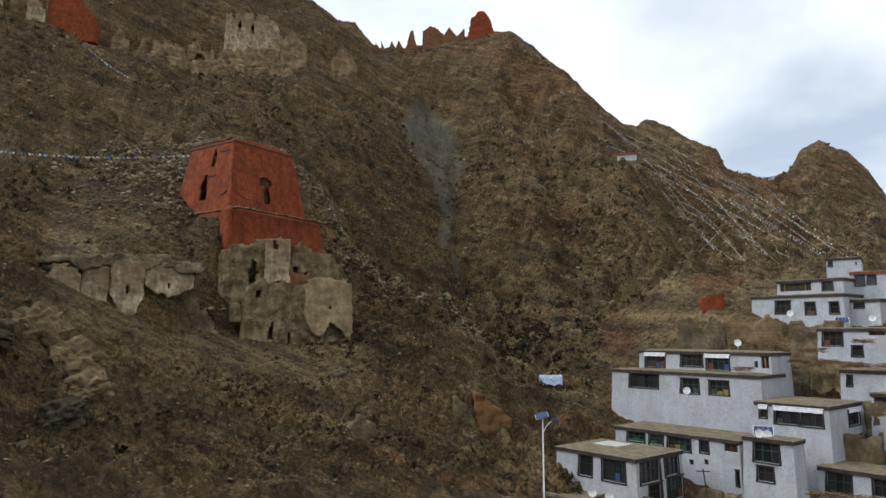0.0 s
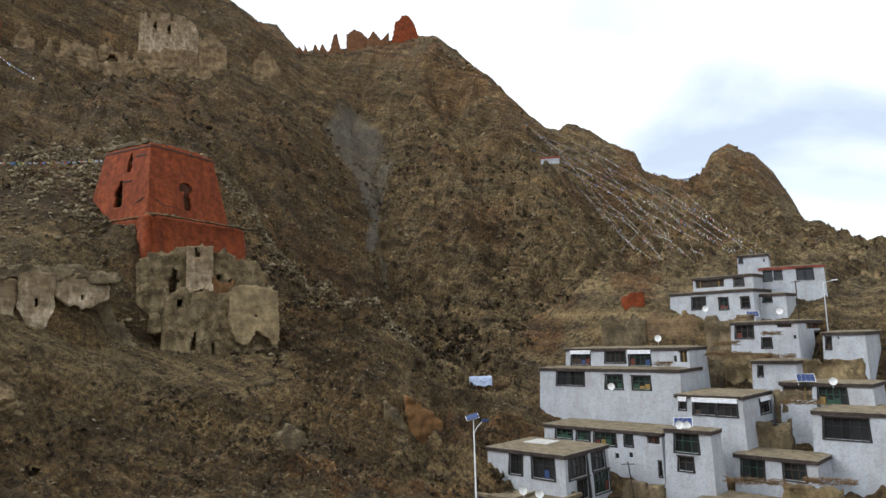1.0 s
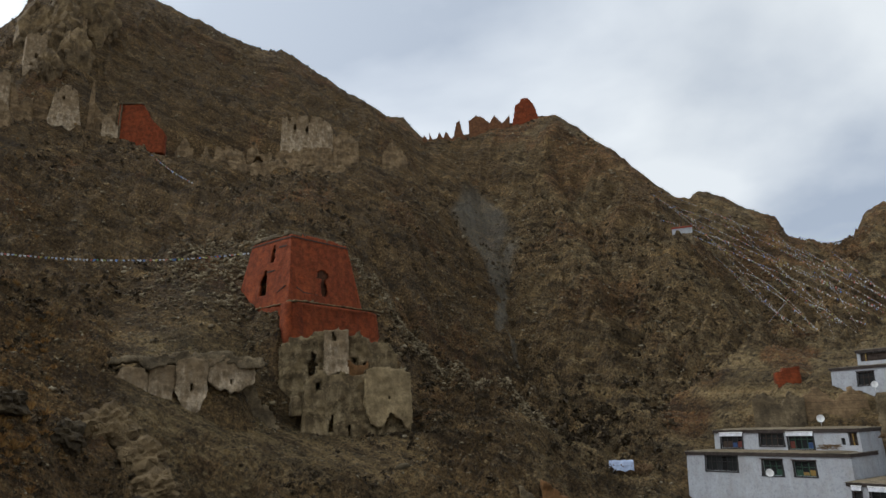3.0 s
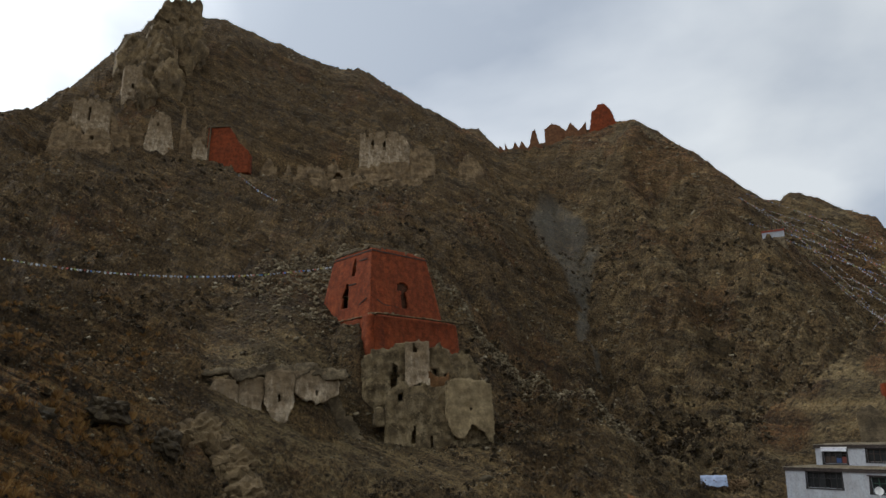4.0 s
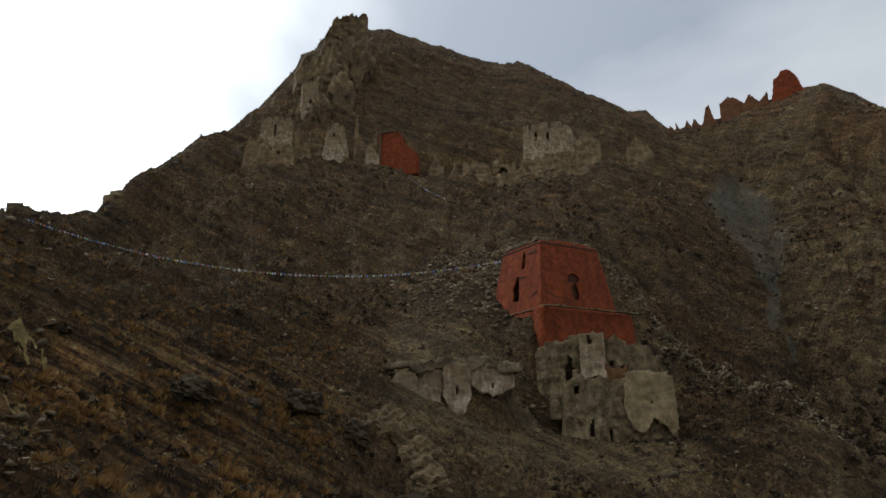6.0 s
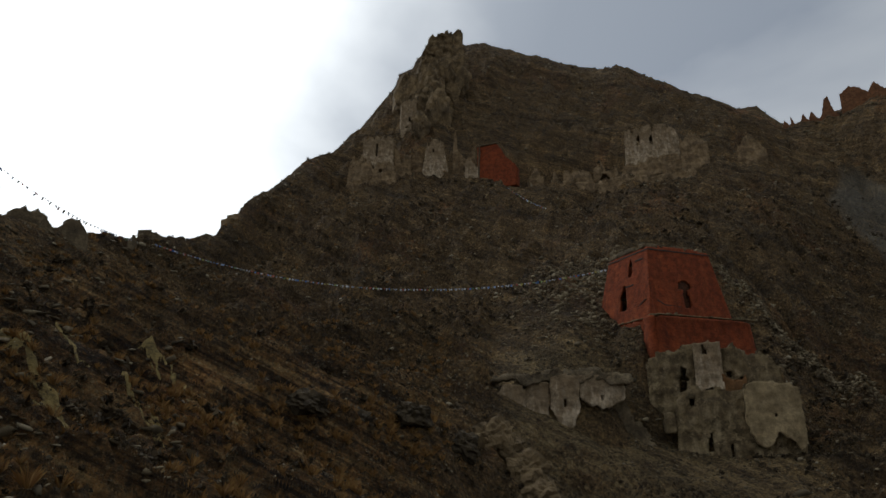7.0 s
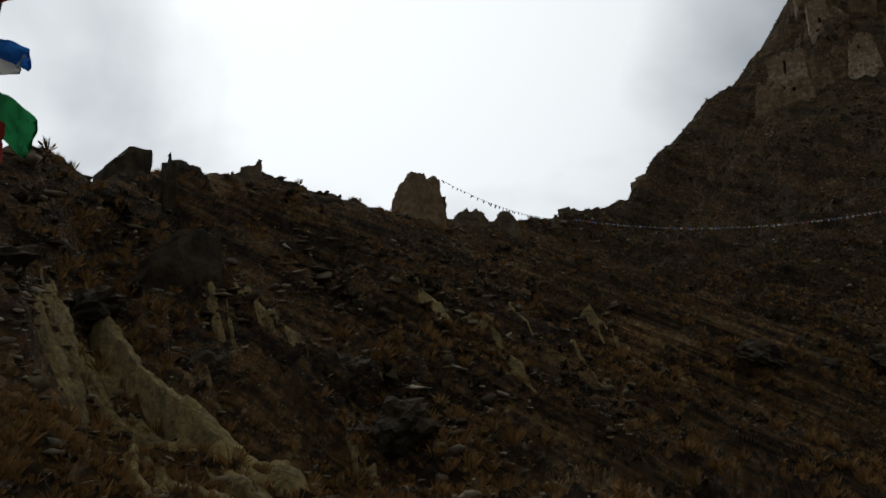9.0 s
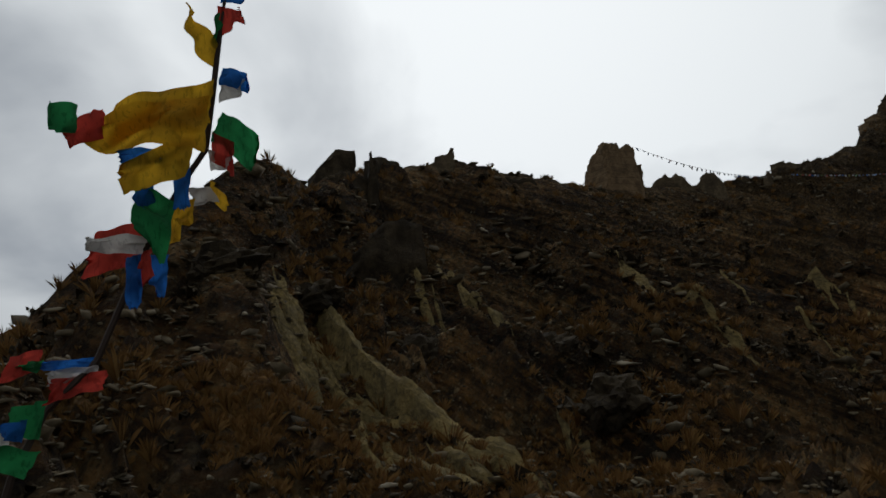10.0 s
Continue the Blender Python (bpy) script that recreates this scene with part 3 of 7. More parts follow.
def relief(x, y, r, crest_r):
    """Gullies, crags, tilted ledges and rubble, finer near the eye."""
    bearing = np.degrees(np.arctan2(-x, y))
    out = np.zeros_like(x)
    calm = 1 - 0.93 * smooth(0.84, 0.97, r / crest_r) * (1 - smooth(1.0, 1.15, r / crest_r))
    # the village stands on made ground
    made = smooth(-10, -14, bearing) * smooth(-48, -42, bearing) * smooth(58, 64, r) * smooth(132, 122, r)
    calm = calm * (1 - 0.92 * made)
    calm = calm * (1 - 0.7 * smooth(5, 8, bearing) * smooth(32, 29, bearing) * smooth(84, 92, r) * smooth(140, 125, r))
    wx, wy = x + 7 * gnoise(x / 28, y / 28, 5), y + 7 * gnoise(x / 28, y / 28, 6)
    for k, (size, amp) in enumerate(((46, 5.0), (22, 3.4), (10.5, 2.3))):
        ridge = 0.28 - np.abs(gnoise(wx / size, wy / size, 11 + k))
        out += amp * ridge * calm * smooth(size * 0.7, size * 2.6, r)
    # ribs and gullies that run straight down the mountain
    high = smooth(95, 150, r) * (1 - smooth(1.0, 1.1, r / crest_r))
    high = high * (1 - 0.75 * smooth(7, 10, bearing) * smooth(193, 203, r) * smooth(242, 228, r))
    slant = 0.03 - 0.19 * smooth(-3, 5, bearing)
    lean_ = bearing + slant * (r - 170) + 2.6 * gnoise(x / 26, y / 26, 17) + 0.9 * gnoise(x / 9, y / 9, 16)
    for k, (size, amp) in enumerate(((5.2, 6.5), (2.3, 3.4), (1.0, 1.5))):
        out += amp * (0.27 - np.abs(gnoise(lean_ / size, r / 60 + 3 * k, 18 + k))) * high * (0.12 + 0.88 * calm)
    # broken crags, each with a sharp brow
    for k, (size, amp) in enumerate(((17, 4.6), (8, 2.6), (4, 1.5))):
        n = gnoise((x + 0.5 * wx) / size / 1.5, (y + 0.5 * wy) / size / 1.5 + 0.4 * gnoise(x / size, y / size, 54), 51 + k)
        brow = np.maximum(0, n - 0.12) ** 0.6
        out += amp * (brow - 0.25) * high * (0.15 + 0.85 * calm) * smooth(-0.3, 0.2, gnoise(x / 60, y / 60, 58 + k))
    # tilted beds: ledges with a steep riser and a gentle tread
    u, v = (x * 0.82 + y * 0.57), (-x * 0.57 + y * 0.82)
    for k, (rise, run, amp) in enumerate(((4.2, 34, 2.3), (1.7, 15, 1.1), (0.7, 6, 0.45))):
        f = v / rise * 0.55 + 0.9 * gnoise(u / run, v / (rise * 5), 31 + k) + 0.5 * gnoise(x / (rise * 3), y / (rise * 3), 36 + k)
        saw = (f - np.floor(f))
        step = np.where(saw < 0.72, saw / 0.72, (1 - saw) / 0.28) - 0.5
        mask = smooth(-0.35, 0.25, gnoise(x / (rise * 9), y / (rise * 9), 26 + k))
        w = smooth(3.0, 1.0, np.maximum(r, 4) * 0.006 / rise) * smooth(rise * 2, rise * 8, r)
        out += amp * (1 + 0.7 * smooth(28, 42, bearing)) * step * mask * w * (0.35 + 0.65 * calm)
    for k, (size, amp) in enumerate(((5.2, 1.3), (2.5, 0.95), (1.2, 0.55), (0.6, 0.26), (0.3, 0.06), (0.15, 0.025))):
        w = smooth(3.4, 1.0, np.maximum(r, 4) * 0.0035 / size) * smooth(size * 1.2, size * 7, r)
        n = gnoise(x / size, y / size, 41 + k)
        out += amp * (0.6 + 0.4 * smooth(50, 90, r)) * w * (0.25 + 0.75 * np.maximum(calm, 0.3)) * (n if k % 2 else 0.36 - 1.6 * np.abs(n))
    bank = smooth(7.0, 8.6, bearing) * smooth(31.5, 30, bearing) * smooth(90, 94, r) * smooth(124, 116, r)
    return out * (1 - 0.6 * bank) * (1 - 0.6 * smooth(60, 75, bearing) * smooth(0.74, 0.9, r / crest_r) * smooth(1.3, 1.1, r / crest_r))


def land(x, y):
    """Height of the ground at places on the plan."""
    x, y = np.atleast_1d(np.asarray(x, float)), np.atleast_1d(np.asarray(y, float))
    bearing, r = np.degrees(np.arctan2(-x, y)), np.hypot(x, y)
    rs, zs = knots(bearing)
    z = landforms(x, y, r, bearing, height_on(rs, zs, r[None, :])[0], rs[7])
    return z + relief(x, y, r, rs[7])


def ground_at(x, y):
    return float(land(x, y)[0])


def mesh_from(name, verts, faces):
    """A mesh from numpy arrays; faces all have the same number of corners."""
    me = bpy.data.meshes.new(name)
    verts, faces = np.asarray(verts, np.float32), np.asarray(faces, np.int32)
    me.vertices.add(len(verts))
    me.vertices.foreach_set("co", verts.ravel())
    me.loops.add(faces.size)
    me.loops.foreach_set("vertex_index", faces.ravel())
    me.polygons.add(len(faces))
    me.polygons.foreach_set("loop_start", np.arange(0, faces.size, faces.shape[1], dtype=np.int32))
    me.polygons.foreach_set("loop_total", np.full(len(faces), faces.shape[1], np.int32))
    me.update(calc_edges=True)
    return me


def build_ground():
    bearing = np.unique(np.r_[np.linspace(-180, -46, 60), np.arange(-46, 125.01, FINE), np.linspace(125.2, 180, 40)])
    rs, zs = knots(bearing)
    counts = (3, 8, 34, 110, 110, 110, 90, 16, 10)
    rings = [rs[0][None, :] + 0.0]
    for k, c in enumerate(counts):
        t = (np.arange(1, c + 1) / c)[:, None]
        if k >= 7:
            t = t * t
        rings.append(rs[k] + (rs[k + 1] - rs[k]) * t)
    r = np.concatenate(rings)
    b = np.radians(bearing)[None, :]
    x, y = -np.sin(b) * r, np.cos(b) * r
    bb = np.broadcast_to(np.degrees(b), r.shape)
    z = landforms(x, y, r, bb, height_on(rs, zs, r), rs[7][None, :]) + relief(x, y, r, rs[7][None, :])
    nr, nb = r.shape
    verts = np.stack([x, y, z], -1).reshape(-1, 3)
    i, j = np.meshgrid(np.arange(nr - 1), np.arange(nb - 1), indexing="ij")
    a = (i * nb + j).ravel()
    faces = np.stack([a, a + 1, a + nb + 1, a + nb], 1)
    me = mesh_from("ground", verts, faces)
    # kinds of soil: grey scree in the gully, rust-coloured earth, dry grass near the spur; olive and dark raise and
    # lower the tone of whole slopes
    el = np.degrees(np.arctan2(z, r))
    wob = gnoise(x / 14, y / 14, 71) + 0.6 * gnoise(x / 5, y / 5, 72)
    off = bb - np.interp(r, GULLY_RADII, GULLY_BEARINGS)
    fan = np.interp(el, (3, 8, 11, 14, 17, 19), (0.3, 0.35, 0.7, 1.9, 2.6, 0.6))
    scree = smooth(1.25, 0.6, np.abs(off - 0.5 + 0.8 * wob) / fan) * smooth(1.5, 4, el) * smooth(20, 17.5, el + wob) * smooth(100, 115, r)
    pale = smooth(0.15, 0.6, gnoise(x / 30, y / 30, 73) + 0.35 * gnoise(x / 7, y / 7, 74) - 0.3 * smooth(60, 30, r))
    pale = np.maximum(pale, smooth(1, 0.3, np.abs(off - 4.0 + wob) / 3.0) * smooth(15, 17, el) * smooth(22, 19, el))
    olive = smooth(-3.0, -6.0, bb + 2.0 * wob) * smooth(100, 112, r) * smooth(21, 12, el + 2 * wob)
    olive = np.maximum(olive, 0.8 * smooth(6, 8, bb) * smooth(31, 28, bb) * smooth(112, 104, r) * smooth(66, 82, r))
    olive = np.maximum(olive, 0.75 * smooth(1, -3, bb + wob) * smooth(-14, -11, bb) * smooth(55, 66, r))
    dark = smooth(-1.0, 1.5, off + 0.5 * wob) * smooth(24, 12, bb) * smooth(116, 124, r) * smooth(17.5, 14, el + wob)
    dark = np.maximum(dark, smooth(22.0, 23.5, el + 0.8 * wob) * smooth(8, 12, bb) * smooth(36, 33, bb) * smooth(0.985, 0.90, r / rs[7][None, :] + 0.05 * wob))
    dark = np.maximum(dark, 0.6 * smooth(11.5, 15, el + wob) * smooth(15, 21, bb) * smooth(58, 50, bb) * smooth(90, 120, r))
    rust = smooth(0.3, 0.65, gnoise(x / 19, y / 19, 75) + 0.4 * gnoise(x / 6, y / 6, 76) + 0.5 * smooth(15, 20, el) * smooth(3, -2, bb) + 0.4 * smooth(-4, -7, bb) * smooth(-14, -9, bb) * smooth(6, 9, el)
                  + 0.55 * smooth(-15.5, -18, bb) * smooth(8, 11, el) + 0.95 * smooth(2.8, 0.8, np.hypot(bb + 21.5, 0.8 * (el - 3.5))))
    grass = smooth(125, 50, r + 15 * wob) * smooth(26, 42, bb)
    coarse = smooth(35, 90, r)
    for name, val in (("scree", scree), ("pale", pale), ("olive", olive), ("dark", dark), ("rust", rust), ("grass", grass), ("coarse", coarse)):
        at = me.attributes.new(name, "FLOAT", "POINT")
        at.data.foreach_set("value", np.ascontiguousarray(np.broadcast_to(val, r.shape)).astype(np.float32).ravel())
    me.polygons.foreach_set("use_smooth", np.zeros(len(me.polygons), bool))
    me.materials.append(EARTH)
    return tagged(new("ground", me), "bare brown and grey mountain slope with gullies, scree and rubble", "hillside", kind="structure")


FINE = 0.12
build_ground()


# ---- helpers for things ----
def thing(name, x, y, z, heading=0.0):
    ob = new(name)
    ob.empty_display_size = 0.3
    ob.matrix_world = pose(x, y, z, 0, 0, heading)
    return ob


def part(name, bm, material, parent=None, label=""):
    """Links a bmesh or a mesh as one mesh object under a thing or a part."""
    if isinstance(bm, bmesh.types.BMesh):
        me = bpy.data.meshes.new(name)
        bm.to_mesh(me)
        bm.free()
    else:
        me = bm
    if not me.materials:
        me.materials.append(material)
    ob = new(name, me)
    if parent:
        ob.parent = parent
    return tagged(ob, label) if label else ob


def box(bm, x0, x1, y0, y1, z0, z1, warp=None):
    p = [(x, y, z) for z in (z0, z1) for x, y in ((x0, y0), (x1, y0), (x1, y1), (x0, y1))]
    v = [bm.verts.new(warp(*q) if warp else q) for q in p]
    for f in ((3, 2, 1, 0), (4, 5, 6, 7), (0, 1, 5, 4), (1, 2, 6, 5), (2, 3, 7, 6), (3, 0, 4, 7)):
        bm.faces.new([v[i] for i in f])
    return v


def boxes(*rows, warp=None):
    bm = bmesh.new()
    for row in rows:
        box(bm, *row, warp=warp)
    return bm


def tube(bm, path, radius, sides=6, taper=1.0):
    """A round bar along a path of points."""
    path = [Vector(p) for p in path]
    rings = []
    for i, p in enumerate(path):
        d = (path[min(i + 1, len(path) - 1)] - path[max(i - 1, 0)]).normalized()
        a = d.orthogonal().normalized()
        b = d.cross(a)
        w = radius * (1 + (taper - 1) * i / max(1, len(path) - 1))
        rings.append([bm.verts.new(p + (a * math.cos(t) + b * math.sin(t)) * w) for t in (2 * math.pi * k / sides for k in range(sides))])
    for r0, r1 in zip(rings, rings[1:]):
        for k in range(sides):
            bm.faces.new((r0[k], r0[(k + 1) % sides], r1[(k + 1) % sides], r1[k]))
    bm.faces.new(rings[0][::-1])
    bm.faces.new(rings[-1])


def ruin_mesh(length, height, thick, seed, batter=0.06, taper=0.0, holes=(), top=(1.0, 1.0), jag=0.12, cell=0.0, worn=0.1, foot=None):
    """A worn earth wall: x along it, its face at y = 0 looking to -y, ragged along the top, with real openings.
    holes: (x0, x1, z0, z1); top: heights across it as shares of its height; foot: heights of its lower edge, in metres."""
    c = cell or max(0.35, length / 70, height / 50)
    nx, nz = max(3, round(length / c)), max(3, round(height / c))
    xs, zs = np.linspace(0, length, nx + 1), np.linspace(0, height, nz + 1)
    xm, zm = (xs[1:] + xs[:-1]) / 2, (zs[1:] + zs[:-1]) / 2

    def head(q):
        h = np.interp(q / length, np.linspace(0, 1, len(top)), top) * height
        h = h - jag * height * np.maximum(0, gnoise(q / 1.7, q * 0 + seed * 3.7, seed) + 0.5 * gnoise(q / 0.6, q * 0 + seed, seed + 1))
        h = 0.45 * h + 0.55 * np.round(h / 0.9) * 0.9
        return h + 0.18 * gnoise(q / 0.9, q * 0 + 2.5, seed + 3) + 0.12 * gnoise(q / 0.35, q * 0 + 4.5, seed + 9)

    def sole(q):
        return np.interp(q / length, np.linspace(0, 1, len(foot)), foot) + 0.5 * gnoise(q / 1.1, q * 0 + 0.5, seed + 4) + 0.2 * gnoise(q / 0.4, q * 0 + 1.5, seed + 10)

    keep = zm[None, :] < head(xm)[:, None] + 0.3 * c
    if foot is not None:
        keep &= zm[None, :] > sole(xm)[:, None] - 0.3 * c
    for x0, x1, z0, z1 in holes:
        wob = 0.25 * (x1 - x0) * gnoise(zm / 0.7, zm * 0 + x0, seed + 2)
        narrow = 1 - 0.55 * smooth(0.6, 1.0, (zm - z0) / max(0.1, z1 - z0))
        mid, half = (x0 + x1) / 2 + wob * 0.5, (x1 - x0) / 2 * narrow
        keep &= ~((np.abs(xm[:, None] - mid[None, :]) < half[None, :]) & (zm > z0)[None, :] & (zm < z1)[None, :])
    X, Z = np.meshgrid(xs, zs, indexing="ij")
    jx = 0.22 * c * gnoise(X * 3.1 / c / 4, Z * 2.7 / c / 4, seed + 5)
    jz = 0.22 * c * gnoise(X * 2.3 / c / 4, Z * 3.3 / c / 4, seed + 6)
    dent = worn * (gnoise(X / 2.2, Z / 2.2, seed + 7) + 0.6 * gnoise(X / 0.8, Z / 0.8, seed + 8))
    inset = taper * Z
    Z = np.minimum(Z, np.maximum(head(xs)[:, None], 0.2))
    if foot is not None:
        Z = np.maximum(Z, np.minimum(sole(xs)[:, None], Z + 2 * c))
    ends = np.minimum(0.05 * length, 0.3) * (gnoise(Z / 1.3, Z * 0 + seed, seed + 11) + 0.6 * gnoise(Z / 0.5, Z * 0 + seed, seed + 12))
    jx = jx + jag / (jag + 0.05) * ends * np.where(X < length / 2, smooth(0.15, 0.0, X / length), -smooth(0.85, 1.0, X / length))
    XX = X * (1 - 2 * inset / length) + inset + jx
    front = np.stack([XX, batter * Z + dent, Z + jz], -1)
    back = np.stack([XX, np.maximum(thick - 0.3 * batter * Z + 0.6 * dent, batter * Z + dent + 0.3), Z + jz], -1)
    n = (nx + 1) * (nz + 1)
    verts = np.concatenate([front.reshape(-1, 3), back.reshape(-1, 3)])
    ids = np.arange(n).reshape(nx + 1, nz + 1)
    faces = []
    pad = np.zeros((nx + 2, nz + 2), bool)
    pad[1:-1, 1:-1] = keep
    for i in range(nx):
        for k in range(nz):
            if not keep[i, k]:
                continue
            a, b, d, e = ids[i, k], ids[i + 1, k], ids[i + 1, k + 1], ids[i, k + 1]
            faces.append((a, b, d, e))
            faces.append((b + n, a + n, e + n, d + n))
            if not pad[i, k + 1]:
                faces.append((a + n, a, e, e + n))
            if not pad[i + 2, k + 1]:
                faces.append((b, b + n, d + n, d))
            if not pad[i + 1, k]:
                faces.append((a + n, b + n, b, a))
            if not pad[i + 1, k + 2]:
                faces.append((e, d, d + n, e + n))
    faces = np.array(faces)
    used, inv = np.unique(faces.ravel(), return_inverse=True)
    return mesh_from("wall", verts[used], inv.reshape(-1, 4))


def ruin(name, left, right, z0, z1, thick, material, label, category="ruin", seed=1, group="", sink=0.0, **kw):
    """A ruined wall between two places (bearing, distance), seen from the spur, as a thing of its own."""
    (xa, ya), (xb, yb) = plan(*left), plan(*right)
    length, turn = math.hypot(xb - xa, yb - ya), math.degrees(math.atan2(yb - ya, xb - xa))
    ob = part(name, ruin_mesh(length, z1 - z0 + sink, thick, seed, **kw), material)
    ob.matrix_world = pose(xa, ya, z0 - sink, 0, 0, turn)
    return tagged(ob, label, category, group)


# ---- the red chapel ----
def build_chapel():
    ch = thing("chapel", -40.4, 108.8, 18.2, -34)
    tagged(ch, "large red-painted earth chapel with battered walls above grey foundations", "chapel")
    L1, L2, H, B = 14.2, 15.8, 12.2, 0.165
    rows = ((-2.7, -1.8, 0, L1, ((7.9, 9.2, 7.8, 10.6), (5.9, 7.7, 2.4, 6.4)), 61),
            (L1 - 2.7, -1.8, 90, L2, ((6.2, 8.9, 5.2, 6.5), (6.9, 8.2, 2.2, 5.4)), 62),
            (L1 - 2.7, L2 - 1.8, 180, L1, (), 63),
            (-2.7, L2 - 1.8, 270, L2, (), 64))
    for x, y, turn, length, holes, seed in rows:
        w = part("wall", ruin_mesh(length, H, 1.1, seed, B, B, holes, (0.985, 1, 1, 1, 0.975), 0.015, 0.3, 0.05), RED_EARTH, ch)
        w.matrix_basis = pose(x, y, 0, 0, 0, turn)
    part("roof", boxes((0.6, L1 - 4.9, 0.9, L2 - 4.4, H - 1.2, H - 0.9)), ROOF_EARTH, ch, "flat beaten earth roof")
    # a thin course of dark brushwood below the parapet
    bm = bmesh.new()
    o = B * (H - 0.72) - 0.10
    a, b, c, d = o - 2.7, L1 - 2.7 - o, o - 1.8, L2 - 1.8 - o
    box(bm, a, b, c, c + 0.2, H - 0.82, H - 0.62)
    box(bm, b - 0.2, b, c + 0.2, d, H - 0.82, H - 0.62)
    part("brushwood_course", bm, DARK_WOOD, ch, "thin dark brushwood band")
    # the lower stage, wider, with its ledge
    s1 = part("lower_wall", ruin_mesh(L2 + 3.4, 7.2, 3.0, 65, 0.10, 0.04, (), (1, 1, 0.98, 1, 0.95), 0.02, 0.35, 0.1, foot=(0.5, 1.6, 2.0, 1.1, 0.2)), RED_EARTH, ch, "red-washed lower wall with a ledge")
    s1.matrix_basis = pose(L1 - 1.0, -2.7, -6.9, 0, 0, 90)
    s2 = part("lower_wall", ruin_mesh(10.5, 6.6, 2.4, 66, 0.10, 0.02, (), (0.97, 1, 1, 1), 0.03, 0.35, 0.12, foot=(5.8, 4.8, 3.0, 1.4, 0.8)), RED_EARTH, ch)
    s2.matrix_basis = pose(L1 - 11.6, -2.5, -6.4, 0, 0, 0)
    core = part("core", ruin_mesh(L2 - 0.6, 9.5, 13.0, 67, 0.05, 0.03, (), (1, 1), 0.0, 0.6, 0.15), ADOBE, ch, "rubble core under the chapel")
    core.matrix_basis = pose(L1 - 1.6, -1.2, -9.6, 0, 0, 90)
    core = part("core", ruin_mesh(L1 - 0.4, 9.5, 9.0, 68, 0.05, 0.03, (), (1, 1), 0.0, 0.6, 0.15), ADOBE, ch, "rubble core under the chapel")
    core.matrix_basis = pose(-1.9, -1.5, -9.6, 0, 0, 0)
    for turn, px, py, length, seed in ((90, L1 - 0.38, -2.3, L2 + 2.6, 71), (0, L1 - 11.4, -1.9, 10.2, 72)):
        rub = part("ledge_rubble", ruin_mesh(length, 0.5, 0.6, seed, 0.0, 0.0, (), (0.6, 1, 0.5, 0.9, 0.4, 1, 0.7), 0.5, 0.2, 0.15), PATCHY, ch, "pale rubble lying along the ledge")
        rub.matrix_basis = pose(px, py, 0.18, 0, 0, turn)
    # the broken recess shows dark mud brick a hand deep
    part("recess_back", boxes((L1 - 5.3, L1 - 4.0, 3.6, 8.4, 1.6, 7.2)), BRICK_CORE, ch, "dark mud brick behind broken facing")
    # cracks along the old floor beams
    bm = bmesh.new()
    y0 = B * 2.6 - 1.86
    box(bm, L1 - 6.0, L1 - 4.2, y0, y0 + 0.3, 2.35, 2.5, lambda x, y, z: (x, y, z + 0.45 * (x - L1 + 6.0)))
    part("crack", bm, DARK_WOOD, ch)
    bm = bmesh.new()
    x0 = L1 - 2.64 - B * 2.6
    box(bm, x0 - 0.3, x0, 0.0, 1.2, 2.9, 3.05, lambda x, y, z: (x, y, z - 0.5 * y))
    box(bm, x0 - 0.3, x0, 1.2, 4.4, 2.3, 2.45, lambda x, y, z: (x, y, z - 0.05 * y))
    part("crack", bm, DARK_WOOD, ch)
    for turn, ox, oy, length, seed in ((0, 0.0, 0.0, L1 - 4.9, 69), (90, L1 - 4.7, 0.2, L2 - 4.4, 70)):
        cope = part("coping", ruin_mesh(length, 0.75, 0.7, seed, 0.0, 0.0, (), (0.8, 1, 0.7, 1, 0.5, 0.8), 0.35, 0.22, 0.12), ADOBE, ch, "crumbled mud coping")
        cope.matrix_basis = pose(-0.55 + ox, 0.1 + oy, H - 0.25, 0, 0, turn)
    for x, z in ((5.4, 6.2), (7.5, 10.1)):
        part("lintel", boxes((x - 0.8, x + 1.2, B * z - 1.9, B * z - 1.3, z - 0.06, z + 0.14)), DARK_WOOD, ch)


build_chapel()

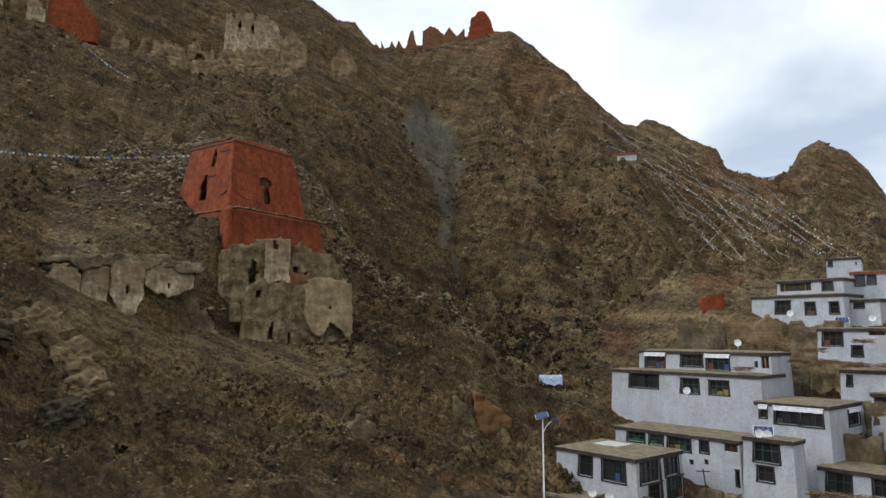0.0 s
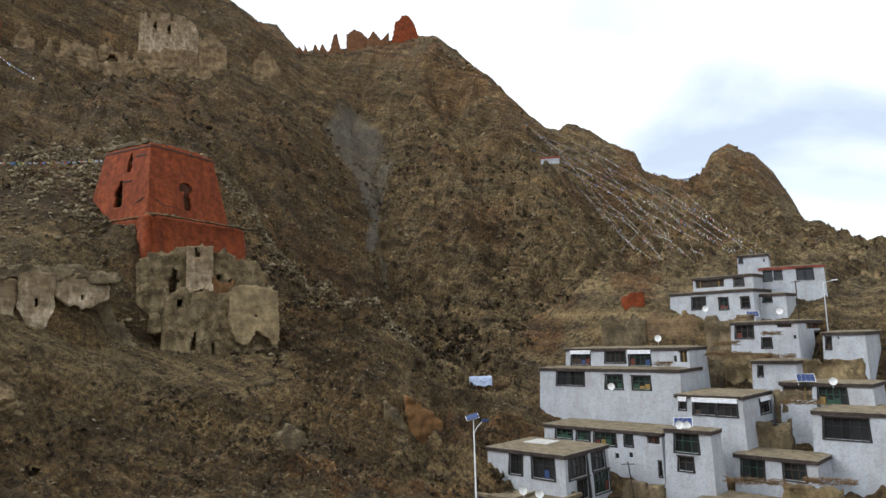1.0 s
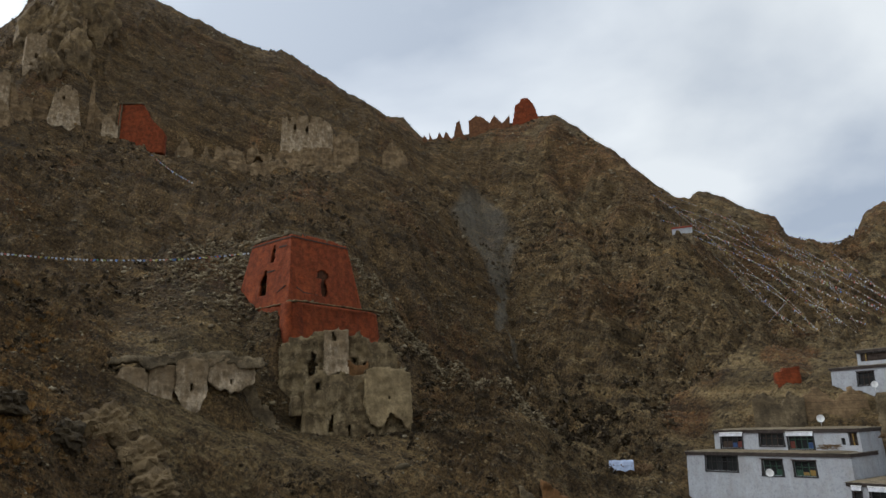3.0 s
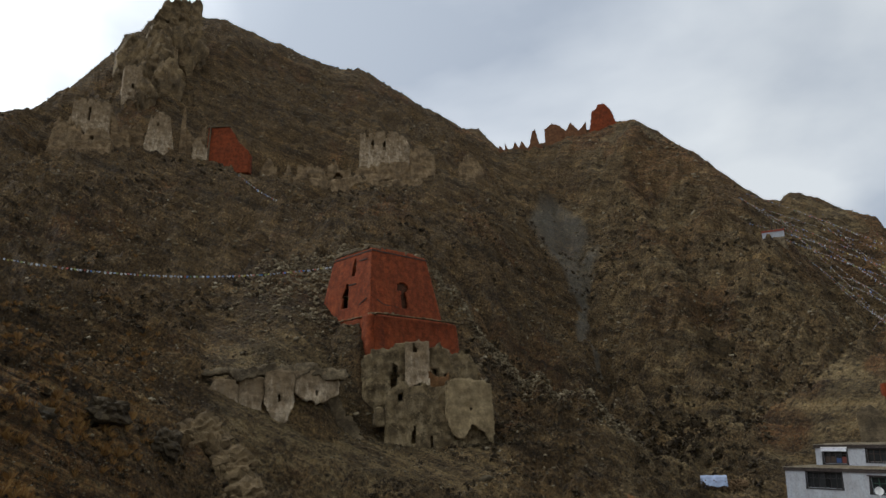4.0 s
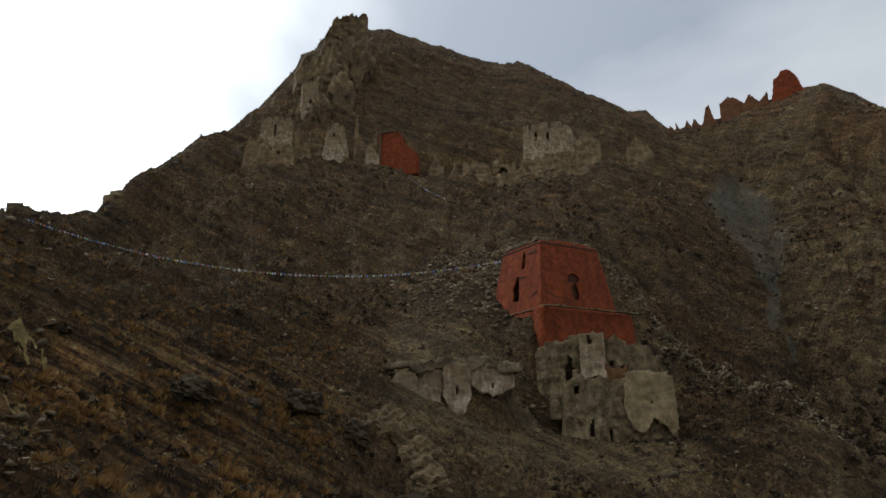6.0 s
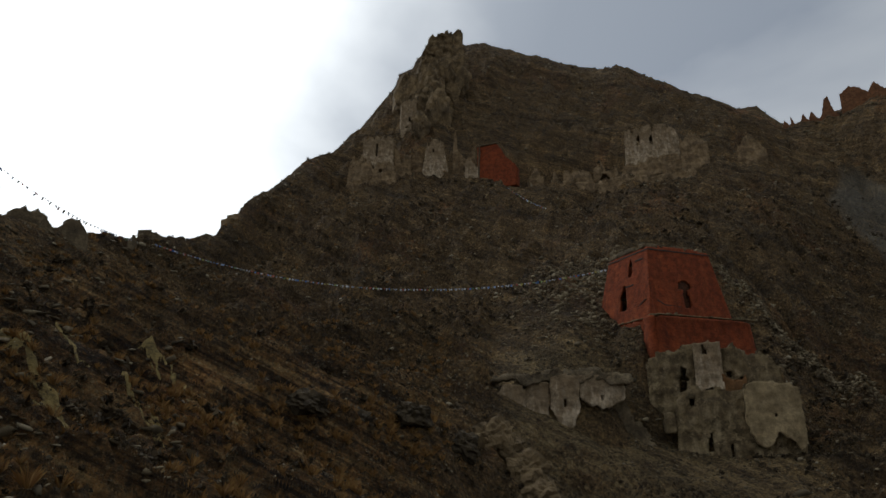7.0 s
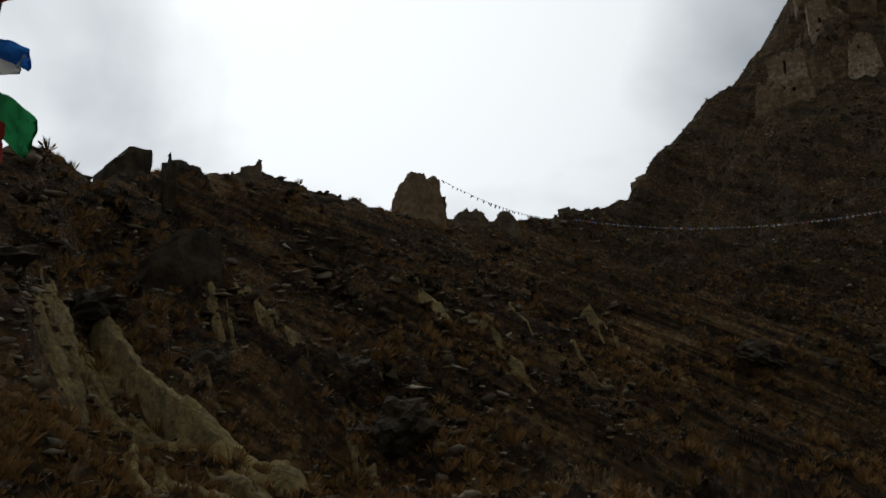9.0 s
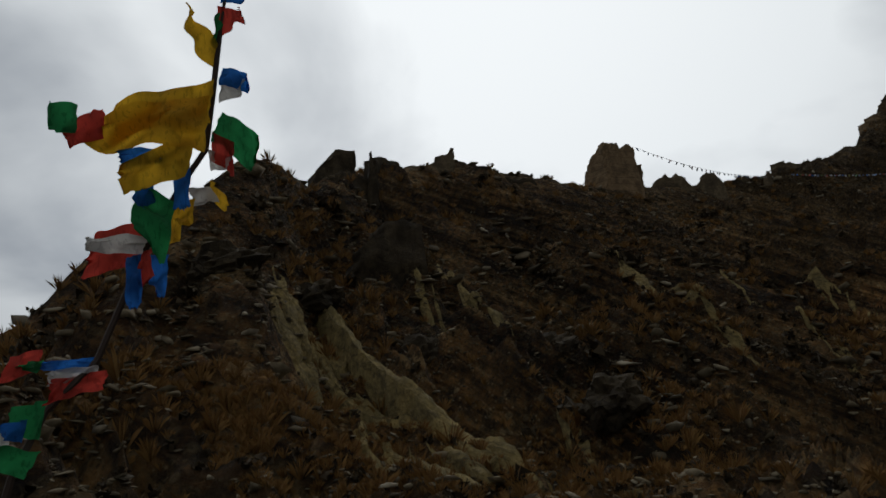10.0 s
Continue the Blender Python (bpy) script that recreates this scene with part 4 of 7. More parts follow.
# foundations below it: buttresses and plastered wall stumps
FOUND = "tall ruined earth wall with plaster remains below the red chapel"
for left, right, z0, z1, th, seed, mat, kw in (
        ((18.2, 102.4), (8.6, 104.6), 3.0, 13.9, 3, 81, PATCHY, dict(top=(0.75, 0.95, 0.9, 1, 1, 0.88, 0.97, 0.85, 0.9, 0.7), holes=((4.3, 5.4, 2.5, 7.6), (6.6, 7.1, 8.6, 10.6), (10.4, 11.0, 6.0, 6.8), (12.2, 12.8, 5.2, 6.0)), jag=0.07, worn=0.35, batter=0.05)),
        ((14.6, 101.8), (12.6, 102.1), 5.5, 14.2, 2, 82, OLD_PLASTER, dict(top=(0.92, 1, 0.97), holes=((1.2, 1.6, 6.6, 8.2),), foot=(0.5, 1.6, 2.0, 0.8), jag=0.04)),
        ((12.7, 102.0), (11.0, 102.6), 4.0, 10.2, 2, 83, RUST_EARTH, dict(top=(0.85, 0.7, 0.9), worn=0.3)),
        ((16.5, 99.2), (7.5, 100.6), -3.0, 7.8, 4, 85, PATCHY, dict(batter=0.10, taper=0.06, top=(0.85, 1, 0.94, 0.97, 0.9, 1, 0.95, 0.97, 0.9), jag=0.06, worn=0.35, holes=((4.0, 4.6, 2.2, 4.4), (1.8, 2.5, 8.0, 9.2), (6.6, 7.1, 1.0, 3.2), (9.4, 9.9, 5.4, 6.2)))),
        ((11.4, 98.5), (7.4, 99.4), -1.2, 8.0, 2, 87, YELLOW_PLASTER, dict(batter=0.08, taper=0.03, top=(0.9, 1, 0.97, 1, 0.94, 0.98, 0.9), foot=(3.8, 1.6, 0.4, 1.6, 3.0, 1.8, 0.6, 1.4), jag=0.04, worn=0.2, holes=((3.4, 3.7, 4.6, 5.0),))),
        ((17.0, 99.5), (16.2, 100.0), 1.5, 5.0, 2, 89, PATCHY, dict(top=(0.5, 1, 0.4)))):
    ruin("foundation_wall", left, right, z0, z1, th, mat, FOUND, "ruin", seed, "foundation walls", **kw)

# plastered niches in the bank beside it
NICHE = "plastered wall stump of a collapsed cave room, eroded below"
for left, right, z0, z1, seed, kw in (
        ((30.2, 94.0), (27.9, 94.3), 1.6, 8.8, 91, dict(top=(0.75, 0.95, 0.9, 0.8), foot=(1.2, 0.3, 0.2, 0.6, 3.2))),
        ((27.9, 94.5), (25.9, 94.7), 1.8, 9.0, 92, dict(top=(0.85, 0.95, 0.9), foot=(3.2, 0.6, 0.0, 0.4, 3.4), holes=((1.2, 1.5, 1.2, 1.6),))),
        ((25.9, 94.2), (23.6, 94.4), 1.8, 9.4, 93, dict(top=(0.9, 1, 1, 0.95), foot=(3.0, 0.3, 0.0, 0.4, 2.8), holes=((1.7, 2.1, 3.0, 4.2),))),
        ((23.6, 94.8), (20.0, 96.0), 3.6, 9.6, 94, dict(top=(0.9, 1, 0.95, 0.8), foot=(2.2, 1.2, 1.0, 1.2, 2.6), holes=((2.8, 3.2, 2.2, 3.0),)))):
    ruin("niche_wall", left, right, z0, z1, 1.6, OLD_PLASTER, NICHE, "ruin", seed, "niche walls", worn=0.16, **kw)
ruin("niche_brow", (30.8, 94.4), (19.2, 95.8), 7.6, 10.2, 3.0, ADOBE, "crumbling earth brow over the plastered niches", "bank", 97,
     top=(0.5, 0.8, 0.7, 0.95, 0.85, 1, 0.8, 0.5), foot=(0.6, 0.9, 0.2, 1.0, 0.3, 1.1, 0.2, 0.6), jag=0.2, worn=0.45, batter=0.3)
# the earth bank over and behind the niches
ruin("earth_bank", (30.6, 97.0), (18.0, 99.5), -1.5, 10.6, 9.0, ADOBE, "crumbling earth bank that holds the plastered niches", "bank", 95,
     top=(0.6, 0.88, 0.95, 1, 0.97, 0.9, 0.55, 0.15), jag=0.12, worn=0.5, batter=0.12, cell=0.5)
ruin("earth_bank", (31.2, 118), (18.6, 119), 12.0, 20.5, 3.0, ADOBE, "low broken earth wall on the slope", "ruin", 96,
     top=(0.3, 0.55, 0.62, 0.75, 0.95, 0.9), jag=0.18, worn=0.3, cell=0.5)

# ---- the upper ruins on the shelf ----
UP = "roofless ruined building of pale earth high on the slope"
for left, right, z0, z1, th, seed, mat, kw in (
        ((43.4, 215.8), (40.6, 213.9), 80.2, 96.0, 6, 101, UPPER_EARTH, dict(batter=0.10, taper=0.12, top=(0.9, 1, 0.8), holes=((1.6, 2.8, 3.0, 4.6),))),
        ((41.9, 218.7), (39.0, 216.8), 87.9, 103.4, 7, 102, OLD_PLASTER, dict(top=(0.95, 1, 1, 0.98), taper=0.03, holes=((4.6, 5.6, 10.5, 15.0), (3.0, 4.2, 5.5, 7.0)))),
        ((41.0, 212.0), (38.8, 210.1), 80.2, 91.7, 6, 103, UPPER_EARTH, dict(top=(0.85, 1, 0.95, 0.85), holes=((2.6, 3.6, 9.4, 11.0),))),
        ((38.9, 218.7), (37.4, 220.6), 88.8, 102.2, 3, 104, UPPER_EARTH, dict(top=(1, 0.6, 0.8))),
        ((36.6, 215.8), (33.9, 215.8), 86.9, 102.0, 5, 105, OLD_PLASTER, dict(taper=0.14, top=(0.9, 1, 1, 0.92), holes=((2.6, 3.5, 2.0, 3.5), (8.0, 9.0, 2.2, 3.6), (3.6, 4.6, 12.6, 13.8)))),
        ((37.6, 222.5), (36.4, 222.5), 91.7, 100.3, 4, 106, UPPER_EARTH, dict(top=(0.6, 1, 0.7))),
        ((33.7, 219.6), (33.15, 219.6), 91.7, 107.0, 2, 107, UPPER_EARTH, dict(top=(0.8, 1, 0.9), taper=0.03)),
        ((33.3, 220.6), (31.6, 220.6), 89.8, 101.7, 3, 108, UPPER_EARTH, dict(top=(0.9, 0.6, 1), holes=((2.4, 3.2, 4, 6),))),
        ((32.6, 214.9), (31.4, 214.9), 86.4, 93.6, 3, 109, OLD_PLASTER, dict(top=(0.9, 1, 0.8))),
        ((26.9, 215.8), (25.6, 216.8), 85.0, 91.7, 3, 110, UPPER_EARTH, dict(top=(0.4, 0.9, 0.5))),
        ((25.2, 208.2), (24.2, 208.2), 76.4, 85.5, 3, 111, UPPER_EARTH, dict(top=(0.5, 1, 0.9), taper=0.1)),
        ((23.9, 212.0), (21.4, 212.0), 76.4, 87.4, 4, 112, UPPER_EARTH, dict(top=(0.9, 1, 0.95, 0.8), holes=((2.4, 4.2, 0.5, 5.0),))),
        ((21.3, 215.8), (19.2, 215.8), 80.2, 90.2, 4, 113, UPPER_EARTH, dict(top=(0.8, 1, 0.7, 0.9), holes=((2.0, 5.2, 3.4, 8.0),))),
        ((18.5, 216.8), (13.9, 217.7), 89.3, 102.2, 6, 114, OLD_PLASTER, dict(top=(0.95, 0.95, 1, 0.98, 0.8), holes=((4.0, 5.0, 8.0, 12.0), (8.0, 9.2, 8.0, 11.6)), taper=0.03)),
        ((18.8, 213.9), (13.5, 214.9), 82.1, 90.0, 6, 115, UPPER_EARTH, dict(top=(0.7, 0.9, 0.95, 1))),
        ((13.9, 213.9), (11.7, 214.9), 84.0, 96.0, 5, 116, UPPER_EARTH, dict(top=(0.9, 1, 0.9, 0.7))),
        ((9.6, 225.4), (7.4, 226.3), 87.9, 96.5, 5, 117, UPPER_EARTH, dict(top=(0.6, 1, 0.9, 0.5))),
        ((46.8, 205.0), (43.8, 210.0), 64.0, 75.0, 5, 118, UPPER_EARTH, dict(top=(0.8, 0.95, 1, 1))),
        ((52.6, 178.0), (46.8, 198.0), 52.0, 62.0, 4, 119, UPPER_EARTH, dict(top=(0.75, 0.9, 0.85, 1), holes=((0.8, 3.4, 2.0, 6.0),))),
        ((31.0, 208.2), (11.5, 211.1), 72.6, 82.6, 6, 120, UPPER_EARTH, dict(top=(0.7, 0.85, 0.6, 0.9, 0.75, 0.95, 0.8, 1.0, 0.75), cell=0.8, worn=0.5))):
    ruin("ruined_wall", left, right, z0, z1, th, mat, UP, "ruin", seed, "upper ruins", sink=2.5, **{"jag": 0.2, "worn": 0.3, **kw})


def build_red_hall():
    x, y = plan(31.5, 216)
    hall = thing("red_hall", x, y, 82.2, math.degrees(math.atan2(*reversed([b - a for a, b in zip(plan(31.5, 216), plan(27.9, 211))]))))
    tagged(hall, "ruined red-washed hall with a straight cornice on the high shelf", "ruin")
    part("wall", ruin_mesh(14.0, 16.6, 3.0, 121, 0.05, 0.0, (), (1, 1, 0.98, 0.64, 0.42), 0.03, 0.4, 0.08), RED_EARTH, hall)
    part("cornice", boxes((-0.2, 7.4, 0.4, 1.2, 16.4, 16.8)), ADOBE, hall)
    side = part("wall", ruin_mesh(4.0, 16.6, 1.0, 122, 0.05, 0.0, (), (0.5, 1), 0.03, 0.4, 0.08), ADOBE, hall)
    side.matrix_basis = pose(0, 4.0, 0, 0, 0, -90)


build_red_hall()

# ---- the castle on the summit ----
CAS = "crag-top ruined castle wall of stone and earth"
for left, right, z0, z1, th, seed, mat, kw in (
        ((36.6, 261), (33.1, 263), 144.0, 178.0, 10, 131, CRAG, dict(top=(0.62, 0.84, 0.93, 0.9, 0.95, 1, 0.93), taper=0.03, worn=1.3, holes=((4.5, 6.5, 22.0, 24.0),))),
        ((33.4, 262), (32.4, 264), 144.0, 178.0, 8, 132, CRAG, dict(top=(0.9, 1, 0.98), worn=0.6)),
        ((36.9, 255), (34.7, 257), 132.0, 162.0, 8, 133, CRAG, dict(top=(0.8, 1, 0.9), taper=0.03, worn=0.9)),
        ((35.8, 251), (34.3, 252), 128.0, 148.0, 5, 134, UPPER_EARTH, dict(top=(0.9, 1, 0.95), holes=((2.0, 3.0, 12.0, 13.6),))),
        ((38.8, 256), (37.0, 259), 130.0, 153.5, 8, 135, CRAG, dict(top=(0.75, 1, 0.85), taper=0.06, worn=0.9)),
        ((38.4, 241), (36.8, 242), 110.0, 132.5, 5, 136, OLD_PLASTER, dict(top=(0.88, 0.95, 1), taper=0.02, holes=((2.9, 4.0, 15.5, 17.3), (1.8, 2.6, 12.0, 13.4)))),
        ((36.9, 245), (35.5, 249), 114.0, 142.0, 6, 137, CRAG, dict(top=(0.75, 0.9, 1), worn=0.8)),
        ((35.9, 252), (34.9, 254), 124.0, 150.0, 6, 138, CRAG, dict(top=(0.8, 1), worn=0.8))):
    ruin("castle_wall", left, right, z0, z1, th, mat, CAS, "castle ruin", seed, "castle walls", sink=4, jag=0.1, **kw)

# ---- the red ruins along the crest ----
RED = "jagged stump of a red earth tower on the crest"
for left, right, z0, z1, seed, kw in (
        ((-1.9, 273.6), (-4.7, 273.6), 112.1, 135.9, 141, dict(top=(0.45, 0.86, 0.93, 1, 0.95, 0.85, 0.6), taper=0.02)),
        ((0.1, 274.6), (-1.9, 274.6), 115.9, 128.9, 142, dict(top=(0.7, 1, 0.75, 0.95))),
        ((1.8, 275.5), (-0.4, 275.5), 115.9, 129.6, 143, dict(top=(0.85, 1, 0.9, 0.7))),
        ((3.6, 276.4), (1.9, 276.4), 110.0, 128.2, 144, dict(top=(0.62, 0.7, 0.95, 1, 0.7, 0.62), taper=0.03)),
        ((4.6, 277.4), (3.2, 277.4), 110.0, 123.7, 145, dict(top=(0.7, 0.75, 1, 0.85, 0.75))),
        ((5.4, 278.3), (4.0, 278.3), 114.0, 123.9, 146, dict(top=(1, 0.6, 1, 0.7))),
        ((6.6, 278.3), (5.2, 278.3), 110.0, 122.4, 147, dict(top=(0.6, 0.7, 1, 0.9, 0.75))),
        ((2.6, 279.6), (-2.2, 279.6), 108.0, 125.4, 148, dict(top=(0.8, 0.88, 0.84, 0.95, 0.9, 1, 0.94)))):
    ruin("red_tower_stump", left, right, z0, z1, 4.0, PALE_RED if seed != 141 else RED_EARTH, RED, "ruin", seed, "crest ruins", sink=6, jag=0.05, cell=0.5, **kw)

# ---- ruins along the near ridge ----
NEAR = "broken stone and earth wall on the dark near ridge"
for left, right, z0, z1, th, seed, mat, kw in (
        ((74.4, 84), (72.1, 81), 21.5, 30.2, 3.0, 151, TOWER_EARTH, dict(batter=0.12, taper=0.07, top=(0.8, 0.98, 1), jag=0.06)),
        ((72.15, 81), (68.9, 84), 21.0, 30.4, 3.0, 152, TOWER_EARTH, dict(batter=0.12, taper=0.07, top=(1, 1, 0.94, 0.97), jag=0.07)),
        ((73.8, 86), (69.2, 87), 21.5, 28.9, 3.0, 153, TOWER_EARTH, dict(top=(0.9, 1, 0.95))),
        ((68.4, 93), (65.2, 95), 24.0, 28.6, 2.5, 154, ADOBE, dict(top=(0.8, 1, 0.95, 0.6))),
        ((64.9, 97), (63.0, 98), 25.0, 29.4, 2.0, 155, ADOBE, dict(top=(0.7, 1, 0.9, 0.6), jag=0.2)),
        ((60.3, 116), (59.6, 116), 30.0, 33.3, 1.5, 156, ADOBE, dict(top=(0.7, 1, 0.8))),
        ((58.5, 128), (52.9, 158), 33.0, 41.5, 3.0, 157, ADOBE, dict(top=(0.6, 0.62, 0.75, 1), foot=(0, 0.5, 2, 3), holes=((24.0, 26.5, 4.0, 6.4),))),
        ((88.4, 62), (85.0, 62.5), 18.5, 24.1, 1.2, 158, ADOBE, dict(top=(0.6, 0.78, 0.9, 1), jag=0.1)),
        ((84.6, 65), (78.0, 69), 17.5, 23.6, 1.5, 159, DARK_STONE, dict(top=(1, 0.93, 0.9, 0.85, 0.8), jag=0.08)),
        ((96.9, 47.5), (93.5, 48.5), 9.5, 18.8, 3.0, 160, DARK_STONE, dict(top=(0.82, 0.97, 1, 0.98), jag=0.08, worn=0.2)),
        ((95.5, 47), (91.4, 50), 9.5, 17.2, 3.0, 161, DARK_STONE, dict(top=(0.9, 1, 0.98), jag=0.06, worn=0.2)),
        ((92.8, 49), (91.6, 49.3), 15.0, 19.6, 1.0, 162, DARK_STONE, dict(top=(0.8, 1, 0.55), taper=0.08)),
        ((91.6, 52), (88.6, 58), 13.5, 20.4, 1.6, 163, DARK_STONE, dict(top=(0.88, 1, 0.95), jag=0.08)),
        ((94.0, 30), (88.0, 31), 4.4, 8.6, 3.0, 164, DARK_STONE, dict(top=(0.55, 0.8, 0.95, 1, 1), jag=0.1, worn=0.35, batter=0.02))):
    ruin("ridge_ruin", left, right, z0, z1, th, mat, NEAR, "ruin", seed, "ridge ruins", sink=1.5, cell=0.3, **kw)

# ---- beside the village ----
ruin("red_shrine", (-20.7, 112.4), (-22.3, 113.2), 2.6, 6.2, 2.0, RED_EARTH, "small red-washed shrine wall against the slope", "shrine", 171, sink=1.0, top=(0.8, 1, 0.9))
for left, right, z0, z1, mat, seed in (((-18.8, 104), (-22.3, 105), -2.4, 2.9, ADOBE, 172), ((-22.2, 105.5), (-26.2, 106.5), -2.0, 3.0, TOWER_EARTH, 173)):
    ruin("yard_wall", left, right, z0, z1, 0.7, mat, "old earth wall of a roofless yard above the village", "wall", seed, "yard walls", sink=1.5, top=(0.8, 1, 0.7, 0.95, 0.8))
ruin("earth_stump", (-1.0, 83), (-2.6, 83.5), -11.5, -7.6, 3.0, ADOBE, "weathered yellow earth stump on the lower slope", "ruin", 174, sink=1.5, top=(1, 0.9, 0.5))
ruin("earth_stump", (-2.8, 84), (-5.6, 85), -12.0, -7.0, 2.5, RUST_EARTH, "rust-red earth bank with a hollow", "ruin", 175, sink=1.5, top=(1, 0.9, 0.7, 0.5), worn=0.4)
ruin("earth_stump", (7.8, 77), (5.2, 78), -11.0, -9.0, 2.0, ADOBE, "weathered yellow earth stump on the lower slope", "ruin", 176, sink=1.5, top=(0.6, 1, 0.6))


# ---- the village ----
def wall_faces(bm, L1, L2, z0, z1, openings, deep, warp):
    """Four walls with real openings; openings: (face, a0, a1, z0, z1)."""
    frames = {"f": (lambda a, z, o: (a, -o, z), L1), "r": (lambda a, z, o: (L1 + o, a, z), L2),
              "b": (lambda a, z, o: (L1 - a, L2 + o, z), L1), "l": (lambda a, z, o: (-o, L2 - a, z), L2)}
    for face, (at, length) in frames.items():
        cuts = [o for o in openings if o[0] == face]
        xs = sorted({0.0, length, *(v for o in cuts for v in o[1:3])})
        zs = sorted({z0, z1, *(v for o in cuts for v in o[3:5])})

        def quad(pts):
            bm.faces.new([bm.verts.new(warp(*at(*p))) for p in pts])

        for xa, xb in zip(xs, xs[1:]):
            for za, zb in zip(zs, zs[1:]):
                xm, zm = (xa + xb) / 2, (za + zb) / 2
                if not any(o[1] < xm < o[2] and o[3] < zm < o[4] for o in cuts):
                    quad(((xa, za, 0), (xb, za, 0), (xb, zb, 0), (xa, zb, 0)))
        for _, a0, a1, b0, b1 in cuts:
            d = -deep
            quad(((a0, b0, 0), (a0, b1, 0), (a0, b1, d), (a0, b0, d)))
            quad(((a1, b1, 0), (a1, b0, 0), (a1, b0, d), (a1, b1, d)))
            quad(((a0, b0, d), (a1, b0, d), (a1, b0, 0), (a0, b0, 0)))
            quad(((a0, b1, 0), (a1, b1, 0), (a1, b1, d), (a0, b1, d)))
    return frames


def trapeze(bm, at, warp, a0, a1, z0, z1, flare, o0, o1):
    """A plate on a wall, wider at its foot."""
    pts = [(a0 - flare, z0), (a1 + flare, z0), (a1, z1), (a0, z1)]
    f = [bm.verts.new(warp(*at(a, z, o1))) for a, z in pts]
    k = [bm.verts.new(warp(*at(a, z, o0))) for a, z in pts]
    bm.faces.new(f)
    for i in range(4):
        bm.faces.new((k[i], k[(i + 1) % 4], f[(i + 1) % 4], f[i]))


def plate(bm, at, warp, a0, a1, z0, z1, o0, o1):
    trapeze(bm, at, warp, a0, a1, z0, z1, 0.0, o0, o1)


def window(parent, at, warp, a0, a1, z0, z1, kind, rng):
    """A Tibetan window: dark surround wider at the foot, lintel, casements and panes set back in the wall."""
    w, h = a1 - a0, z1 - z0
    if kind == "s":
        # black plate set in the hole, painting the darkness inside it
        part("vent", _one(lambda bm: plate(bm, at, warp, a0, a1, z0, z1, -0.3, -0.22)), BLACK_PAINT, parent)
        return
    bm = bmesh.new()
    rim = min(0.16, w * 0.12)
    if kind != "o":
        trapeze(bm, at, warp, a0 - rim, a0, z0 - 0.1, z1 + 0.05, 0.05, 0.0, 0.035)
        trapeze(bm, at, warp, a1, a1 + rim, z0 - 0.1, z1 + 0.05, 0.05, 0.0, 0.035)
        plate(bm, at, warp, a0 - rim * 1.3, a1 + rim * 1.3, z0 - 0.16, z0 - 0.02, 0.0, 0.05)
    plate(bm, at, warp, a0 - rim, a1 + rim, z1, z1 + 0.14, 0.0, 0.06)
    win = part("door" if kind == "d" else "window", bm, BLACK_PAINT, parent)
    part("lintel", _one(lambda b: plate(b, at, warp, a0 - rim * 1.5, a1 + rim * 1.5, z1 + 0.14, z1 + 0.24, 0.0, 0.16)), WHITE_PAINT if kind == "c" else CORNICE, win)
    if kind == "o":
        # dark sheet close behind the opening stands in for the porch's deep shade
        part("back_wall", _one(lambda b: plate(b, at, warp, a0, a1, z0, z1, -0.29, -0.26)), DARK_WOOD, win)
        part("rail", _one(lambda b: plate(b, at, warp, a0, a1, z0 + h * 0.3, z0 + h * 0.36, -0.12, -0.05)), CORNICE, win)
        n = max(1, int(w / 1.3))
        for i in range(n):
            c = a0 + w * (i + 0.5) / n
            part("post", _one(lambda b: plate(b, at, warp, c - 0.06, c + 0.06, z0, z1, -0.2, -0.06)), rng.choice((RED_PAINT, DARK_WOOD, OCHRE_PAINT)), win)
        return
    n = max(1, round(w / 0.75))
    for i in range(n):
        b0, b1 = a0 + w * i / n, a0 + w * (i + 1) / n
        part("pane", _one(lambda b: plate(b, at, warp, b0 + 0.03, b1 - 0.03, z0 + 0.03, z1 - 0.03, -0.24, -0.2)), GLASS, win)
    frame_mat = {"g": GREEN_PAINT, "d": DARK_WOOD}.get(kind, rng.choice((DARK_WOOD, DARK_WOOD, BLACK_PAINT, GREEN_PAINT)))
    for i in range(n + 1):
        c = a0 + w * i / n
        part("mullion", _one(lambda b: plate(b, at, warp, max(a0, c - 0.04), min(a1, c + 0.04), z0, z1, -0.2, -0.13)), frame_mat, win)
    for z in (z0 + 0.035, z0 + h * 0.62, z1 - 0.035):
        part("rail", _one(lambda b: plate(b, at, warp, a0, a1, z - 0.035, z + 0.035, -0.2, -0.14)), frame_mat, win)
    if kind in "gcw":
        for i in range(n):
            if rng.random() < {"g": 0.75, "c": 0.35, "w": 0.12}[kind]:
                b0, b1 = a0 + w * i / n, a0 + w * (i + 1) / n
                part("painted_panel", _one(lambda b: plate(b, at, warp, b0 + 0.06, b1 - 0.06, z0 + 0.07, z0 + h * rng.uniform(0.25, 0.5), -0.2, -0.16)),
                     rng.choice((OCHRE_PAINT, GREEN_PAINT, GREEN_PAINT, GREEN_PAINT, RED_PAINT) if kind == "g" else (RED_PAINT, BLUE_PAINT, DARK_WOOD, DARK_WOOD)), win)
    if kind == "c":
        # a pleated cloth valance hangs from the lintel
        bm = bmesh.new()
        m = max(4, int(w / 0.18))
        rows = [[bm.verts.new(warp(*at(a0 - rim + (w + 2 * rim) * i / m, z1 + 0.12 - d * 0.36 - 0.04 * (i % 2) * d, 0.17 - 0.04 * (i % 2)))) for i in range(m + 1)] for d in (0, 1)]
        for i in range(m):
            bm.faces.new((rows[1][i], rows[1][i + 1], rows[0][i + 1], rows[0][i]))
        part("valance", bm, VALANCE, win, "white cloth valance")


